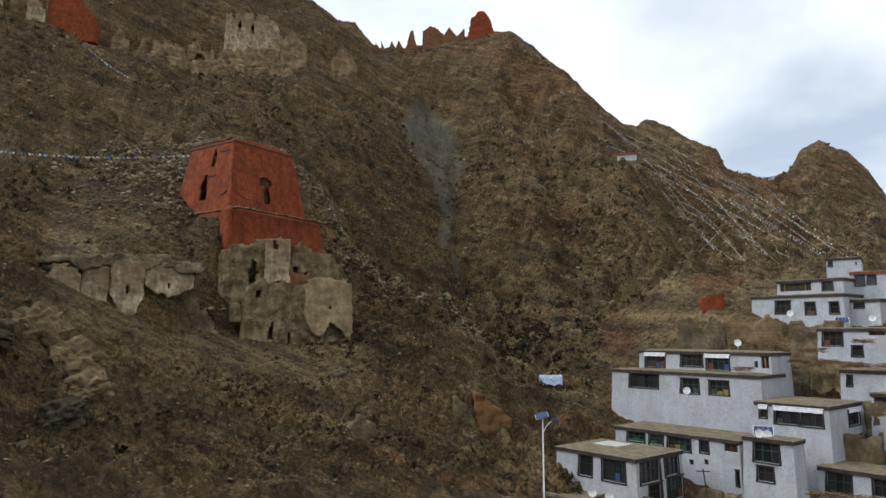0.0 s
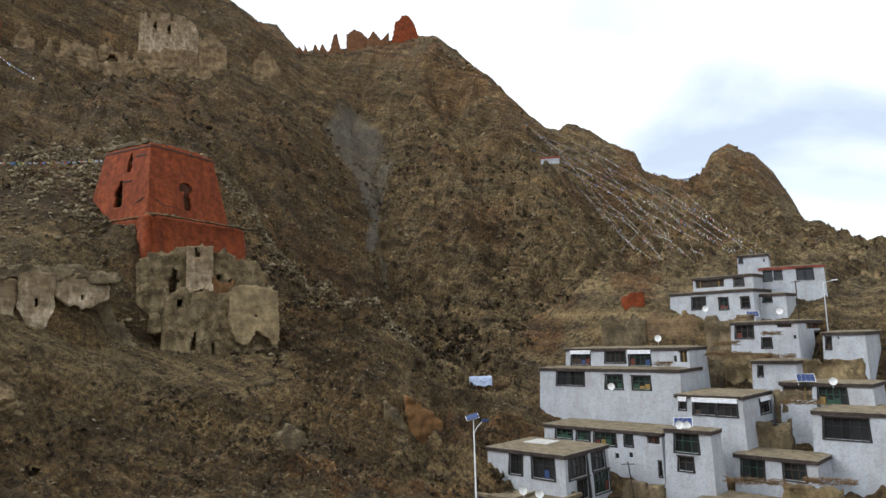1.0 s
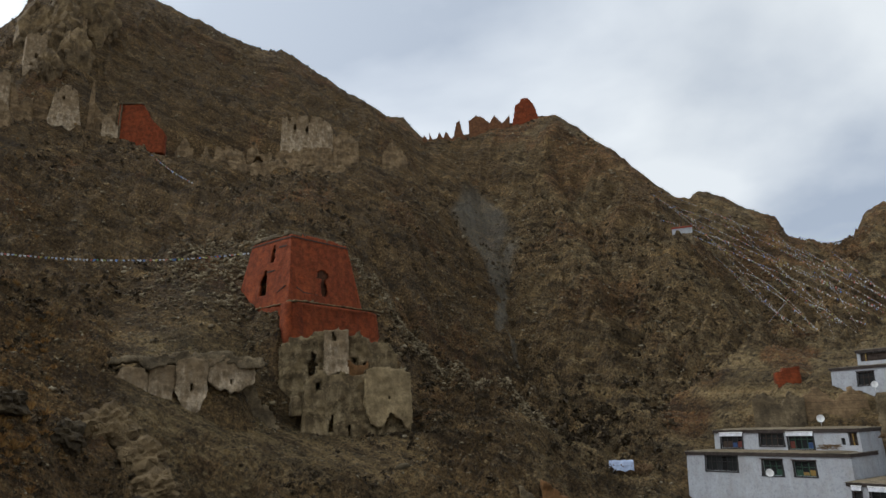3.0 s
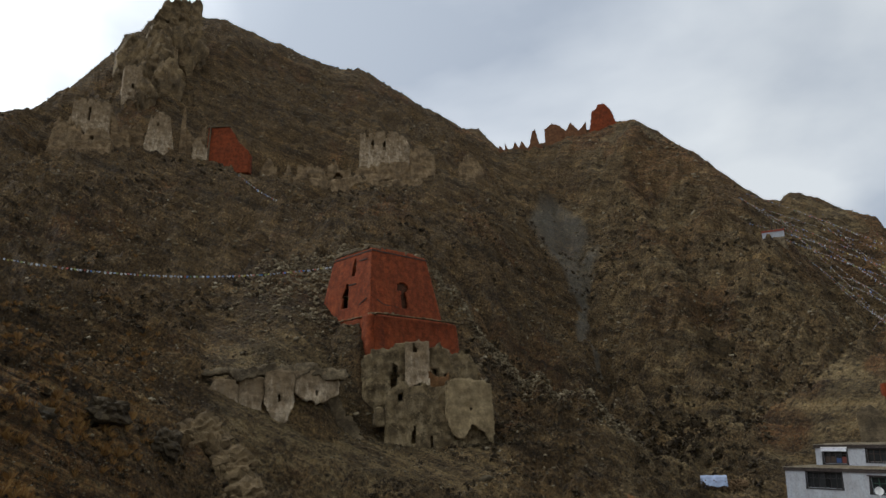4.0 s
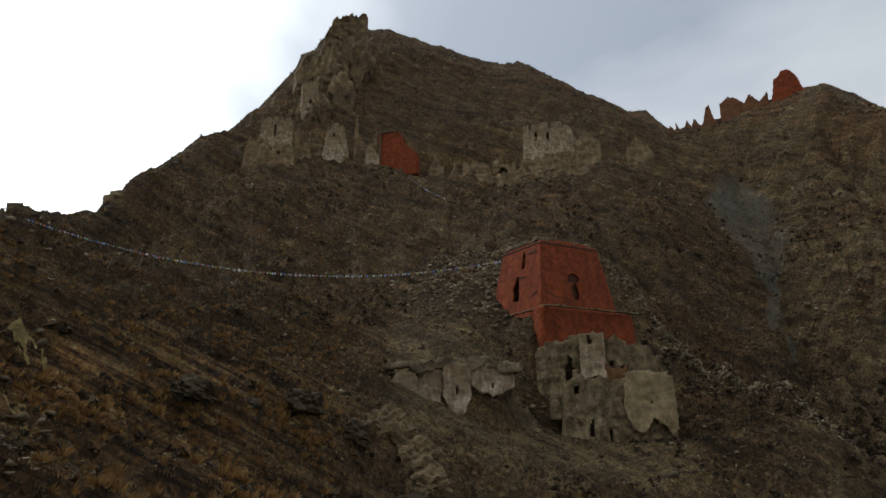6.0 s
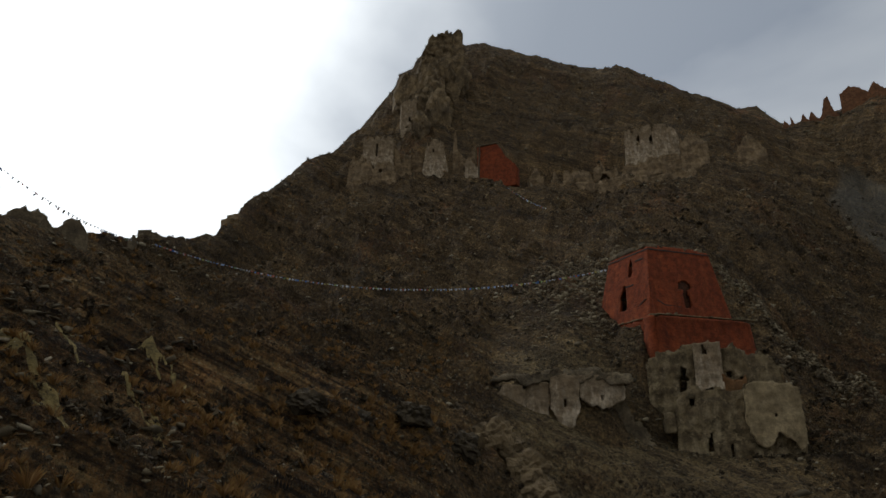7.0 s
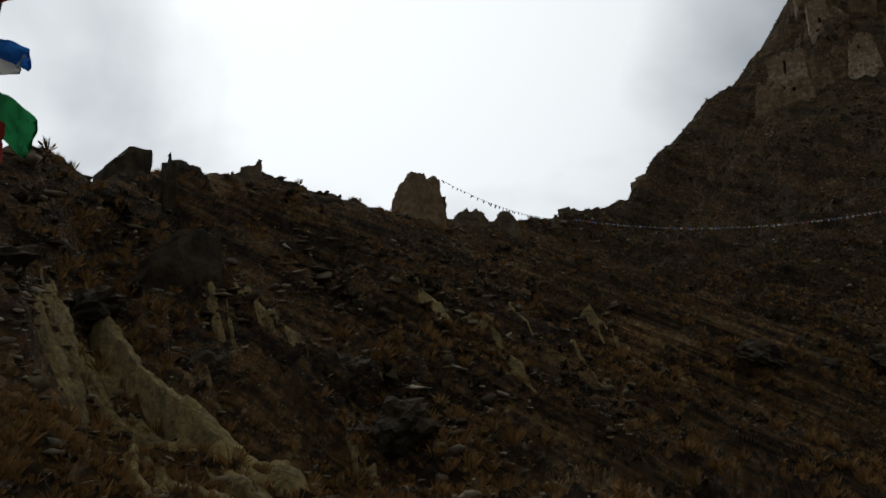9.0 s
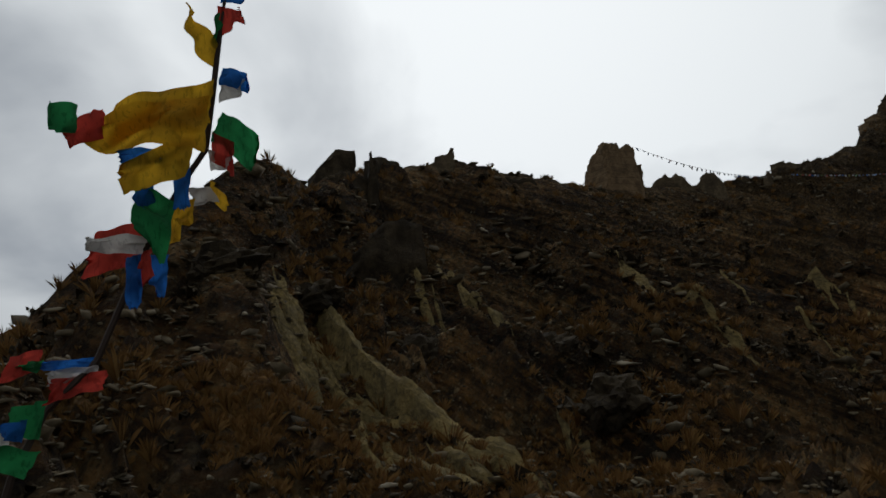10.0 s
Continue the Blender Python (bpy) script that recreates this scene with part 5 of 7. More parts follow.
def _one(draw):
    bm = bmesh.new()
    draw(bm)
    return bm


def bundle(name, length, depth, height, seed, parent=None, count=90):
    """A pile of dry twigs."""
    rng = random.Random(seed)
    bm = bmesh.new()
    for _ in range(count):
        x, y, z = rng.uniform(0, length), rng.uniform(0, depth), rng.uniform(0.02, height)
        a, t, l = rng.gauss(0, 0.5) + (1.57 if rng.random() < 0.3 else 0), rng.gauss(0, 0.2), rng.uniform(0.35, 0.9)
        d = Vector((math.cos(a) * l / 2, math.sin(a) * l / 2, t * l / 2))
        tube(bm, (Vector((x, y, z)) - d, Vector((x, y, z)) + d), rng.uniform(0.02, 0.05), 4, 0.6)
    return part(name, bm, TWIGS, parent)


def ruin_roof(L1, L2, seed):
    """Beaten earth heaped slightly towards its middle, with an uneven edge."""
    nx, ny = max(6, int(L1 / 0.5)), max(6, int(L2 / 0.5))
    u, v = np.meshgrid(np.linspace(0, 1, nx), np.linspace(0, 1, ny), indexing="ij")
    rim = smooth(0, 0.08, np.minimum(np.minimum(u, 1 - u), np.minimum(v, 1 - v)))
    x = 0.02 + u * (L1 - 0.04) + 0.05 * gnoise(u * L1, v * L2, seed % 50)
    y = 0.02 + v * (L2 - 0.04) + 0.05 * gnoise(u * L1, v * L2, seed % 50 + 1)
    z = -0.1 + 0.13 * rim + 0.04 * gnoise(x / 1.3, y / 1.3, seed % 50 + 2)
    ids = np.arange(nx * ny).reshape(nx, ny)
    f = np.stack([ids[:-1, :-1].ravel(), ids[1:, :-1].ravel(), ids[1:, 1:].ravel(), ids[:-1, 1:].ravel()], 1)
    return mesh_from("roof", np.stack([x, y, z], -1).reshape(-1, 3), f)


def house(x, y, z, heading, L1, L2, H, rows, label="", panel_roof=False, terrace=False, solar=False, wood=False, red=False):
    """A whitewashed flat-roofed house. x, y: the far end of its front; z: its roof; H: the height that shows."""
    rng = random.Random(int(x * 7 + y * 13))
    c, s = math.cos(radians(heading)), math.sin(radians(heading))
    low = min(ground_at(x + c * a - s * b, y + s * a + c * b) for a in (0, L1) for b in (0, L2))
    depth = max(H, z - low) + 0.6
    ob = tagged(thing("house", x, y, z, heading), label, "house", "village houses")
    lean = 0.035

    def warp(px, py, pz):
        d = -min(pz, 0.0) * lean
        px = px + (d if px > L1 / 2 else -d)
        return (px, py - d if py < L2 / 2 else py + d, pz)

    cuts, fitted = [], []
    for face, a0, a1, z0, z1, kind in rows:
        z1 = min(z1, -0.62)
        length = L1 if face == "f" else L2
        a0, a1 = max(a0, 0.25), min(a1, length - 0.25)
        if a1 - a0 > 0.15 and z1 - z0 > 0.2:
            cuts.append((face, a0, a1, z0, z1))
            fitted.append((face, a0, a1, z0, z1, kind))
    bm = bmesh.new()
    frames = wall_faces(bm, L1, L2, -depth, -0.12, cuts, 0.3, warp)
    part("wall", bm, WHITEWASH, ob)
    for face, a0, a1, z0, z1, kind in fitted:
        window(ob, frames[face][0], warp, a0, a1, z0, z1, kind, rng)
    # cornice: a dark band under a projecting cap, then the earth roof
    band = RED_CORNICE if red else CORNICE
    o = 0.14
    part("cornice", boxes((-o, L1 + o, -o, 0.02, -0.52, -0.16), (-o, L1 + o, L2 - 0.02, L2 + o, -0.52, -0.16),
                          (-o, 0.02, 0.02, L2 - 0.02, -0.52, -0.16), (L1 - 0.02, L1 + o, 0.02, L2 - 0.02, -0.52, -0.16)), band, ob)
    o = 0.2
    if terrace:
        part("parapet", boxes((-o, L1 + o, -o, 0.25, -0.18, 0.12), (-o, L1 + o, L2 - 0.25, L2 + o, -0.18, 0.12),
                              (-o, 0.25, 0.25, L2 - 0.25, -0.18, 0.12), (L1 - 0.25, L1 + o, 0.25, L2 - 0.25, -0.18, 0.12), (L1 * 0.5, L1 * 0.5 + 0.3, 0.25, L2 - 0.25, -0.3, 0.0)), ROOF_EARTH, ob, "low earth parapet")
        part("roof", boxes((0.0, L1, 0.0, L2, -0.5, -0.3)), ROOF_EARTH, ob)
    else:
        part("eave", boxes((-o, L1 + o, -o, L2 + o, -0.16, -0.09)), EAVE, ob, "thin grey slate eave")
        part("roof", ruin_roof(L1, L2, int(x * 5 + y)), ROOF_EARTH, ob, "flat beaten earth roof")
    if panel_roof:
        part("roof_mat", boxes((2.0, 5.2, L2 * 0.45, L2 * 0.8, 0.02, 0.1)), SACK, ob, "pale sheet laid on the roof")
    return ob


house(12.5, 77.2, -12.2, -50, 10.1, 8.2, 5.7, [('f', 3.14, 4.76, -2.63, -0.54, 'w'), ('f', 6.02, 8.75, -2.68, -0.49, 'w'), ('r', 0.69, 3.98, -2.62, -0.41, 'w'), ('r', 4.87, 7.41, -2.42, -0.3, 'w'), ('r', 2.07, 4.05, -4.85, -2.92, 'w'), ('r', 5.05, 8.05, -4.84, -2.73, 'w')], panel_roof=True,
      label='two-storey white house with a flat earth roof above a lower terrace')
house(10.1, 72.4, -16.1, -50, 8.9, 5.9, 2.9, [('r', 0.8, 2.83, -2.16, -0.47, 'd')], terrace=True,
      label='low white house front with a walled flat roof terrace')
house(21.1, 85.6, -11.1, -50, 15.5, 6.0, 5.3, [('f', 1.74, 4.03, -1.62, 0.15, 'g'), ('f', 4.74, 6.46, -1.68, 0.04, 'g'), ('f', 7.14, 9.81, -1.97, 0.23, 'g'), ('f', 10.99, 11.97, -1.83, -0.58, 'w'), ('f', 13.78, 15.76, -1.36, 0.41, 'o'), ('f', 9.62, 10.12, -3.33, -2.76, 's'), ('f', 11.4, 11.89, -3.06, -2.5, 's'), ('f', 14.88, 15.92, -4.71, -3.27, 'd')],
      label='long white house with painted windows under a dark cornice')
house(30.7, 71.8, -10.3, -50, 4.9, 2.4, 6.4, [('f', 1.11, 3.47, -2.44, -0.54, 'w'), ('f', 1.49, 2.76, -4.29, -2.97, 'w')], solar=True,
      label='white corner block with a solar panel and dishes on its roof')
house(23.1, 94.7, -4.7, -50, 20.3, 6.0, 5.1, [('f', 2.81, 7.08, -2.35, -0.63, 'w'), ('f', 10.33, 12.57, -2.62, -0.99, 'g'), ('f', 14.03, 16.37, -2.57, -1.06, 'g')],
      label='white house of two tiers with its upper rooms set back')
house(27.0, 95.1, -2.2, -50, 17.9, 5.0, 2.7, [('f', 1.01, 3.89, -2.28, -0.51, 'c'), ('f', 6.32, 9.15, -2.01, -0.3, 'w'), ('f', 9.79, 12.69, -2.36, -0.41, 'c'), ('f', 15.86, 16.3, -1.88, -1.12, 's'), ('f', 16.7, 17.62, -1.93, -0.21, 'o')],
      label='upper tier of a white house with wide dark windows')
house(34.3, 76.7, -7.3, -50, 7.5, 8.6, 8.1, [('f', 0.47, 1.26, -1.79, -0.34, 'c'), ('f', 2.15, 4.41, -2.23, -0.63, 'c'), ('f', 4.65, 6.81, -2.27, -0.59, 'c'), ('r', 4.81, 7.85, -2.44, -0.84, 'c'), ('r', 6.24, 7.6, -4.5, -3.64, 'w')],
      label='tall white house with cloth valances over its windows')
house(37.4, 70.3, -13.0, -50, 7.9, 5.0, 2.9, [('f', 0.76, 2.92, -2.59, -0.55, 'w'), ('f', 4.77, 6.72, -2.18, -0.33, 'w')],
      label='single-storey white house with a broad earth roof')
house(45.1, 68.2, -8.7, -50, 7.3, 8.0, 5.3, [('f', 1.06, 4.93, -2.83, -0.79, 'w')],
      label='white house with one wide band of windows')
house(31.0, 67.1, -16.7, -50, 10.7, 6.0, 1.4, [('f', 0.9, 3.26, -2.15, -0.44, 'g'), ('f', 5.81, 7.0, -1.57, -0.4, 'w')],
      label='white house with a flat earth roof below the village')
house(47.6, 87.6, 0.7, -50, 8.2, 10.6, 5.8, [('f', 0.64, 2.83, -2.22, -0.03, 'w'), ('f', 3.95, 4.9, -3.5, -2.36, 'w'), ('f', 5.77, 7.53, -0.96, 0.31, 'o'), ('f', 7.6, 7.98, -2.43, -1.94, 's'), ('r', 6.45, 8.79, -3.21, -1.75, 'w'), ('r', 3.65, 9.88, -1.23, 0.09, 'o')],
      label='stepped white house on a rubble terrace')
house(45.5, 101.0, 5.4, -50, 12.3, 9.0, 3.5, [('f', 3.49, 5.42, -2.65, -1.0, 'w'), ('f', 7.44, 8.63, -2.84, -1.31, 'w'), ('f', 10.57, 11.63, -2.78, -1.36, 'w')],
      label='large white house with a dark cornice high in the village')
house(49.3, 100.9, 7.7, -50, 8.9, 5.0, 2.2, [('f', 0.4, 4.68, -1.68, -0.33, 'o'), ('f', 6.23, 7.49, -1.74, -0.27, 'w')],
      label='open white upper storey with a glazed gallery')
house(57.8, 96.9, 8.7, -32, 8.5, 7.0, 4.8, [('f', 0.61, 1.64, -2.07, -0.67, 'w'), ('f', 2.07, 3.01, -1.89, -0.74, 'w'), ('f', 4.96, 5.88, -2.1, -0.48, 'w'), ('f', 6.02, 6.99, -2.15, -0.53, 'w')], red=True,
      label='white house with a red cornice below the slope')
house(59.5, 105.7, 11.6, -34, 4.5, 5.0, 2.1, [('f', 0.06, 0.8, -1.36, -0.18, 'w'), ('f', 3.74, 3.98, -1.39, -0.85, 's')],
      label='small white house at the top of the village')
house(54.7, 93.5, 4.6, -50, 4.2, 4.0, 1.6, [('f', 1.27, 2.3, -1.22, -0.12, 'w')],
      label='low white outhouse with one window')
house(55.2, 79.9, -0.9, -50, 4.5, 7.0, 3.9, [('f', 0.32, 0.92, -2.15, -0.79, 'w'), ('f', 1.64, 1.82, -0.99, -0.66, 's')],
      label='white house front with a small doorway')
house(45.5, 79.5, -4.0, -50, 4.9, 4.0, 2.0, [('f', 0.66, 1.23, -1.95, -0.89, 'w')], wood=True,
      label='low white yard wall stacked with firewood')
house(46.3, 75.4, -6.3, -50, 9.2, 5.0, 3.2, [('f', 3.99, 6.62, -2.54, -0.61, 'g'), ('f', 0.25, 3.36, -2.05, -0.06, 'o')],
      label='white house with a dark open porch and green window')


def dish(x, y, z, heading, size=0.42):
    """A small satellite dish on a bent arm."""
    ob = tagged(thing("satellite_dish", x, y, z, heading), "small white satellite dish on a flat roof", "satellite dish", "satellite dishes")
    bm = bmesh.new()
    rings = []
    for i in range(5):
        r = size * i / 4
        rings.append([bm.verts.new((r * math.cos(a), -0.25 * size * (i / 4) ** 2 + 0.1, 0.75 + r * math.sin(a))) for a in (2 * math.pi * k / 16 for k in range(16))] if i else [bm.verts.new((0, 0.1, 0.75))])
    for k in range(16):
        bm.faces.new((rings[0][0], rings[1][k], rings[1][(k + 1) % 16]))
        for a, b in zip(rings[1:], rings[2:]):
            bm.faces.new((a[k], b[k], b[(k + 1) % 16], a[(k + 1) % 16]))
    part("reflector", bm, WHITE_PAINT, ob)
    part("stand", _one(lambda b: tube(b, ((0, 0.3, -0.05), (0, 0.28, 0.5), (0, 0.12, 0.74)), 0.035)), STEEL, ob)
    part("feed_arm", _one(lambda b: tube(b, ((0, 0.1, 0.4), (0, -0.35, 0.6), (0, -0.42, 0.76)), 0.015, 5)), STEEL, ob)


def solar_panel(x, y, z, heading, w=2.0, h=1.3):
    ob = tagged(thing("solar_panel", x, y, z, heading), "tilted blue solar panel on a roof", "solar panel", "roof solar panels")
    frame_ = part("frame", boxes((0, w, 0, 0.05, 0, 0.05), (0, w, h - 0.05, h, 0, 0.05), (0, 0.05, 0.05, h - 0.05, 0, 0.05), (w - 0.05, w, 0.05, h - 0.05, 0, 0.05)), STEEL, ob)
    frame_.matrix_basis = pose(0, 0, 0.3, 38, 0, 0)
    for i in range(4):
        for j in range(2):
            c = part("cell", boxes((0.06 + i * (w - 0.1) / 4, 0.03 + (i + 1) * (w - 0.1) / 4, 0.06 + j * (h - 0.1) / 2, 0.03 + (j + 1) * (h - 0.1) / 2, 0.01, 0.035)), SOLAR, ob)
            c.matrix_basis = pose(0, 0, 0.3, 38, 0, 0)
    part("stand", boxes((0.1, 0.15, 0.9, 0.95, -0.1, 1.0), (w - 0.15, w - 0.1, 0.9, 0.95, -0.1, 1.0), (0.1, 0.15, 0.05, 0.1, -0.1, 0.35), (w - 0.15, w - 0.1, 0.05, 0.1, -0.1, 0.35)), STEEL, ob)


dish(14.2, 67.5, -15.8, -25)
dish(15.5, 66.2, -15.9, -25)
dish(28.4, 81.2, -7.4, -25)
dish(31.6, 70.2, -10.7, -25)
dish(32.4, 70.2, -10.8, -25)
dish(48.2, 95.5, 2.0, -25)
dish(52.9, 84.8, 1.1, -25)
dish(49.3, 70.4, -6.9, -25)
dish(35.7, 83.7, -1.9, -25)
solar_panel(31.3, 70.9, -10.5, -25, 1.9)
solar_panel(39.1, 56.9, -16.6, -25, 2.2)
solar_panel(47.0, 73.2, -6.6, -25, 1.9)
solar_panel(49.5, 86.9, 0.9, -25, 1.6)


def twig_pile(x, y, z, heading, length, seed):
    ob = bundle("twig_pile", length, 0.9, 0.5, seed, None, int(40 + 26 * length))
    ob.matrix_world = pose(x, y, z, 0, 0, heading)
    tagged(ob, "dry brushwood stacked along a wall top", "firewood", "brushwood piles")


twig_pile(32.6, 63.1, -14.5, -29, 5.1, 1)
twig_pile(43.3, 70.8, -8.4, -33, 4.0, 2)
twig_pile(44.5, 77.7, -3.8, -31, 4.6, 3)
twig_pile(43.0, 83.6, -2.3, -28, 2.9, 4)
twig_pile(33.8, 80.7, -4.4, -23, 1.9, 5)
twig_pile(48.5, 81.7, -1.2, -31, 2.1, 6)
twig_pile(39.3, 61.5, -14.5, -34, 4.3, 7)
twig_pile(41.2, 82.3, -3.5, -27, 2.5, 8)
twig_pile(43.2, 80.1, -3.5, -29, 2.4, 9)



def build_street_lamp():
    x, y = plan(-8.1, 70)
    z = ground_at(x, y)
    top = -8.1 - z
    ob = tagged(thing("street_lamp", x, y, z, 0), "white solar street lamp on a tall thin pole", "street lamp")
    part("pole", _one(lambda b: tube(b, ((0, 0, -0.3), (0, 0, top * 0.5), (0, 0, top)), 0.10, 10, 0.6)), WHITE_PAINT, ob)
    part("base", boxes((-0.2, 0.2, -0.2, 0.2, -0.1, 0.12)), STEEL, ob)
    part("arm", _one(lambda b: tube(b, ((0, 0, top * 0.80), (0.35, -0.05, top * 0.88), (0.95, -0.1, top * 0.95)), 0.045)), WHITE_PAINT, ob)
    head = part("lamp_head", boxes((0.8, 1.5, -0.22, 0.02, top * 0.94, top * 0.96 + 0.05)), BLUE_PAINT, ob)
    pan = part("panel", boxes((-0.6, 0.6, -0.4, 0.4, 0, 0.05)), SOLAR, ob, "dark solar panel")
    pan.matrix_basis = pose(-0.1, 0, top, 28, -14, 0)
    part("panel_frame", boxes((-0.64, 0.64, -0.44, 0.44, -0.04, 0.0)), STEEL, pan)


build_street_lamp()


def build_pole(bearing, dist, z0, z1, name, label, lean=0.0, cross=1.2):
    x, y = plan(bearing, dist)
    z = min(z0, ground_at(x, y))
    ob = tagged(thing(name, x, y, z, -20), label, "pole", "village poles")
    h = z1 - z
    part("shaft", _one(lambda b: tube(b, ((0, 0, -0.4), (lean * h * 0.5, 0, h * 0.5), (lean * h, 0, h)), 0.09, 8, 0.7)), DARK_WOOD, ob)
    part("crossbar", _one(lambda b: tube(b, ((lean * h - cross / 2, 0, h - 0.25), (lean * h + cross / 2, 0, h - 0.2)), 0.05, 6)), DARK_WOOD, ob)


build_pole(-20.8, 71.5, -16.2, -12.8, "power_pole", "thin leaning wooden pole with a crossbar", -0.12)
build_pole(-33.2, 106, 2.2, 6.1, "power_pole", "thin wooden pole between the upper houses")


def build_lamp_small(bearing, dist, z1):
    x, y = plan(bearing, dist)
    z = ground_at(x, y)
    ob = tagged(thing("street_lamp", x, y, z, -30), "thin grey street lamp beside an upper house", "street lamp")
    part("pole", _one(lambda b: tube(b, ((0, 0, -0.4), (0, 0, z1 - z)), 0.08, 8, 0.7)), STEEL, ob)
    part("arm", _one(lambda b: tube(b, ((0, 0, z1 - z - 0.2), (1.3, 0, z1 - z + 0.15)), 0.04)), STEEL, ob)
    part("lamp_head", boxes((1.0, 1.7, -0.12, 0.12, z1 - z + 0.1, z1 - z + 0.2)), WHITE_PAINT, ob)


build_lamp_small(-35.0, 104, 5.6)


def build_tarp_pile():
    x, y = plan(-8.0, 101)
    ob = tagged(thing("covered_fuel_stack", x, y, ground_at(x, y) + 0.3, -8), "low stone stack half covered with a pale blue tarp", "fuel stack")
    rng = random.Random(9)
    bm = bmesh.new()
    for _ in range(260):
        t = rng.random()
        px, py = t * 5.4, rng.uniform(-0.9, 0.9)
        pz = rng.uniform(-0.6, 1.3 - 0.25 * abs(py)) * (1 - 0.35 * t)
        r = rng.uniform(0.12, 0.26)
        m = Matrix.Translation((px, py, pz)) @ Euler([rng.uniform(0, 6) for _ in range(3)]).to_matrix().to_4x4() @ Matrix.Diagonal((r, r * 0.8, r * 0.6, 1))
        bmesh.ops.create_icosphere(bm, subdivisions=1, radius=1, matrix=m)
    part("stack", bm, TWIGS, ob)
    bm = bmesh.new()
    g = [[bm.verts.new((i * 0.25 - 0.2, j * 0.28 - 1.15, 1.5 - 0.1 * abs(j - 4) - 0.012 * (j - 4) ** 4 * (0.3 + 0.03 * math.sin(i)) + 0.03 * math.sin(i * 1.3 + j))) for j in range(9)] for i in range(14)]
    for i in range(13):
        for j in range(8):
            bm.faces.new((g[i][j], g[i + 1][j], g[i + 1][j + 1], g[i][j + 1]))
    cover = part("tarp", bm, TARP, ob, "pale blue-white tarp")
    cover.modifiers.new("thick", "SOLIDIFY").thickness = 0.03


build_tarp_pile()


def build_logs():
    x, y = plan(-2.6, 66)
    ob = tagged(thing("log_pile", x, y, ground_at(x, y) + 0.15, -8), "long pale logs lying beside rubble on the ground", "logs")
    rng = random.Random(4)
    for k in range(5):
        x0 = k * 0.7 + rng.uniform(0, 0.6)
        part("log", _one(lambda b: tube(b, ((x0, -k * 0.12, 0.05 + 0.05 * k), (x0 + 3.2, -0.6 - k * 0.1, 0.0))  , 0.11, 7, 0.8)), RED_PAINT if k == 2 else ROOF_EARTH, ob)


build_logs()


def build_crate():
    x, y = plan(-9.0, 65.5)
    ob = tagged(thing("green_gate", x, y, ground_at(x, y) + 0.1, -40), "green painted metal gate panel leaning outside a house", "gate")
    part("frame", boxes((0, 3.0, 0, 0.08, 0, 0.1), (0, 3.0, 0, 0.08, 1.5, 1.6), (0, 0.1, 0, 0.08, 0.1, 1.5), (2.9, 3.0, 0, 0.08, 0.1, 1.5), (1.45, 1.55, 0, 0.08, 0.1, 1.5)), GREEN_PAINT, ob)
    for i in range(2):
        part("sheet", boxes((0.1 + i * 1.45, 1.45 + i * 1.45, 0.03, 0.05, 0.1, 1.5)), GREEN_PAINT, ob)
    ob.matrix_world = ob.matrix_world @ pose(0, 0, 0, -25, 8, 0)


build_crate()


def build_sacks():
    rng = random.Random(6)
    x, y = plan(-16.9, 69.5)
    z = ground_at(x, y)
    for i in range(9):
        bm = bmesh.new()
        bmesh.ops.create_icosphere(bm, subdivisions=2, radius=0.5, matrix=Matrix.Diagonal((0.55, 0.42, 0.62, 1)))
        for v in bm.verts:
            v.co += 0.08 * noise.noise_vector(v.co * 2.5 + Vector((i, 0, 0)))
        ob = part("sack", bm, SACK)
        ob.matrix_world = pose(x + 0.5 * (i % 5) - 1, y + rng.uniform(-0.4, 0.4), z + 0.2 + 0.42 * (i // 5), rng.uniform(-15, 15), rng.uniform(-15, 15), rng.uniform(0, 90))
        tagged(ob, "full pale woven sack piled against a house wall", "sack", "sacks")


build_sacks()


def build_hut():
    x, y = plan(-14.6, 184)
    ob = tagged(thing("hilltop_shrine", x, y, max(44.9, ground_at(x, y) + 0.4), -16), "small white shrine with a red band on the spur", "shrine")
    part("footing", ruin_mesh(6.4, 7.0, 4.6, 191, 0.1, 0.1, (), (1, 1), 0.0, 0.5, 0.3), ADOBE, ob).matrix_basis = pose(-0.7, -0.9, -7.0)
    part("wall", boxes((0, 5.0, 0, 3.6, -0.3, 1.5)), WHITEWASH, ob)
    part("band", boxes((-0.12, 5.12, -0.12, 3.72, 1.5, 1.95)), RED_CORNICE, ob)
    part("roof", boxes((0.4, 4.6, 0.4, 3.2, 1.95, 2.15)), ROOF_EARTH, ob)
    part("finial", _one(lambda b: tube(b, ((2.4, 1, 2.0), (2.4, 1, 4.4)), 0.22, 6, 0.4)), DARK_WOOD, ob)
    part("finial", _one(lambda b: tube(b, ((3.4, 1, 2.0), (3.6, 1, 3.6)), 0.16, 6, 0.4)), DARK_WOOD, ob)


build_hut()


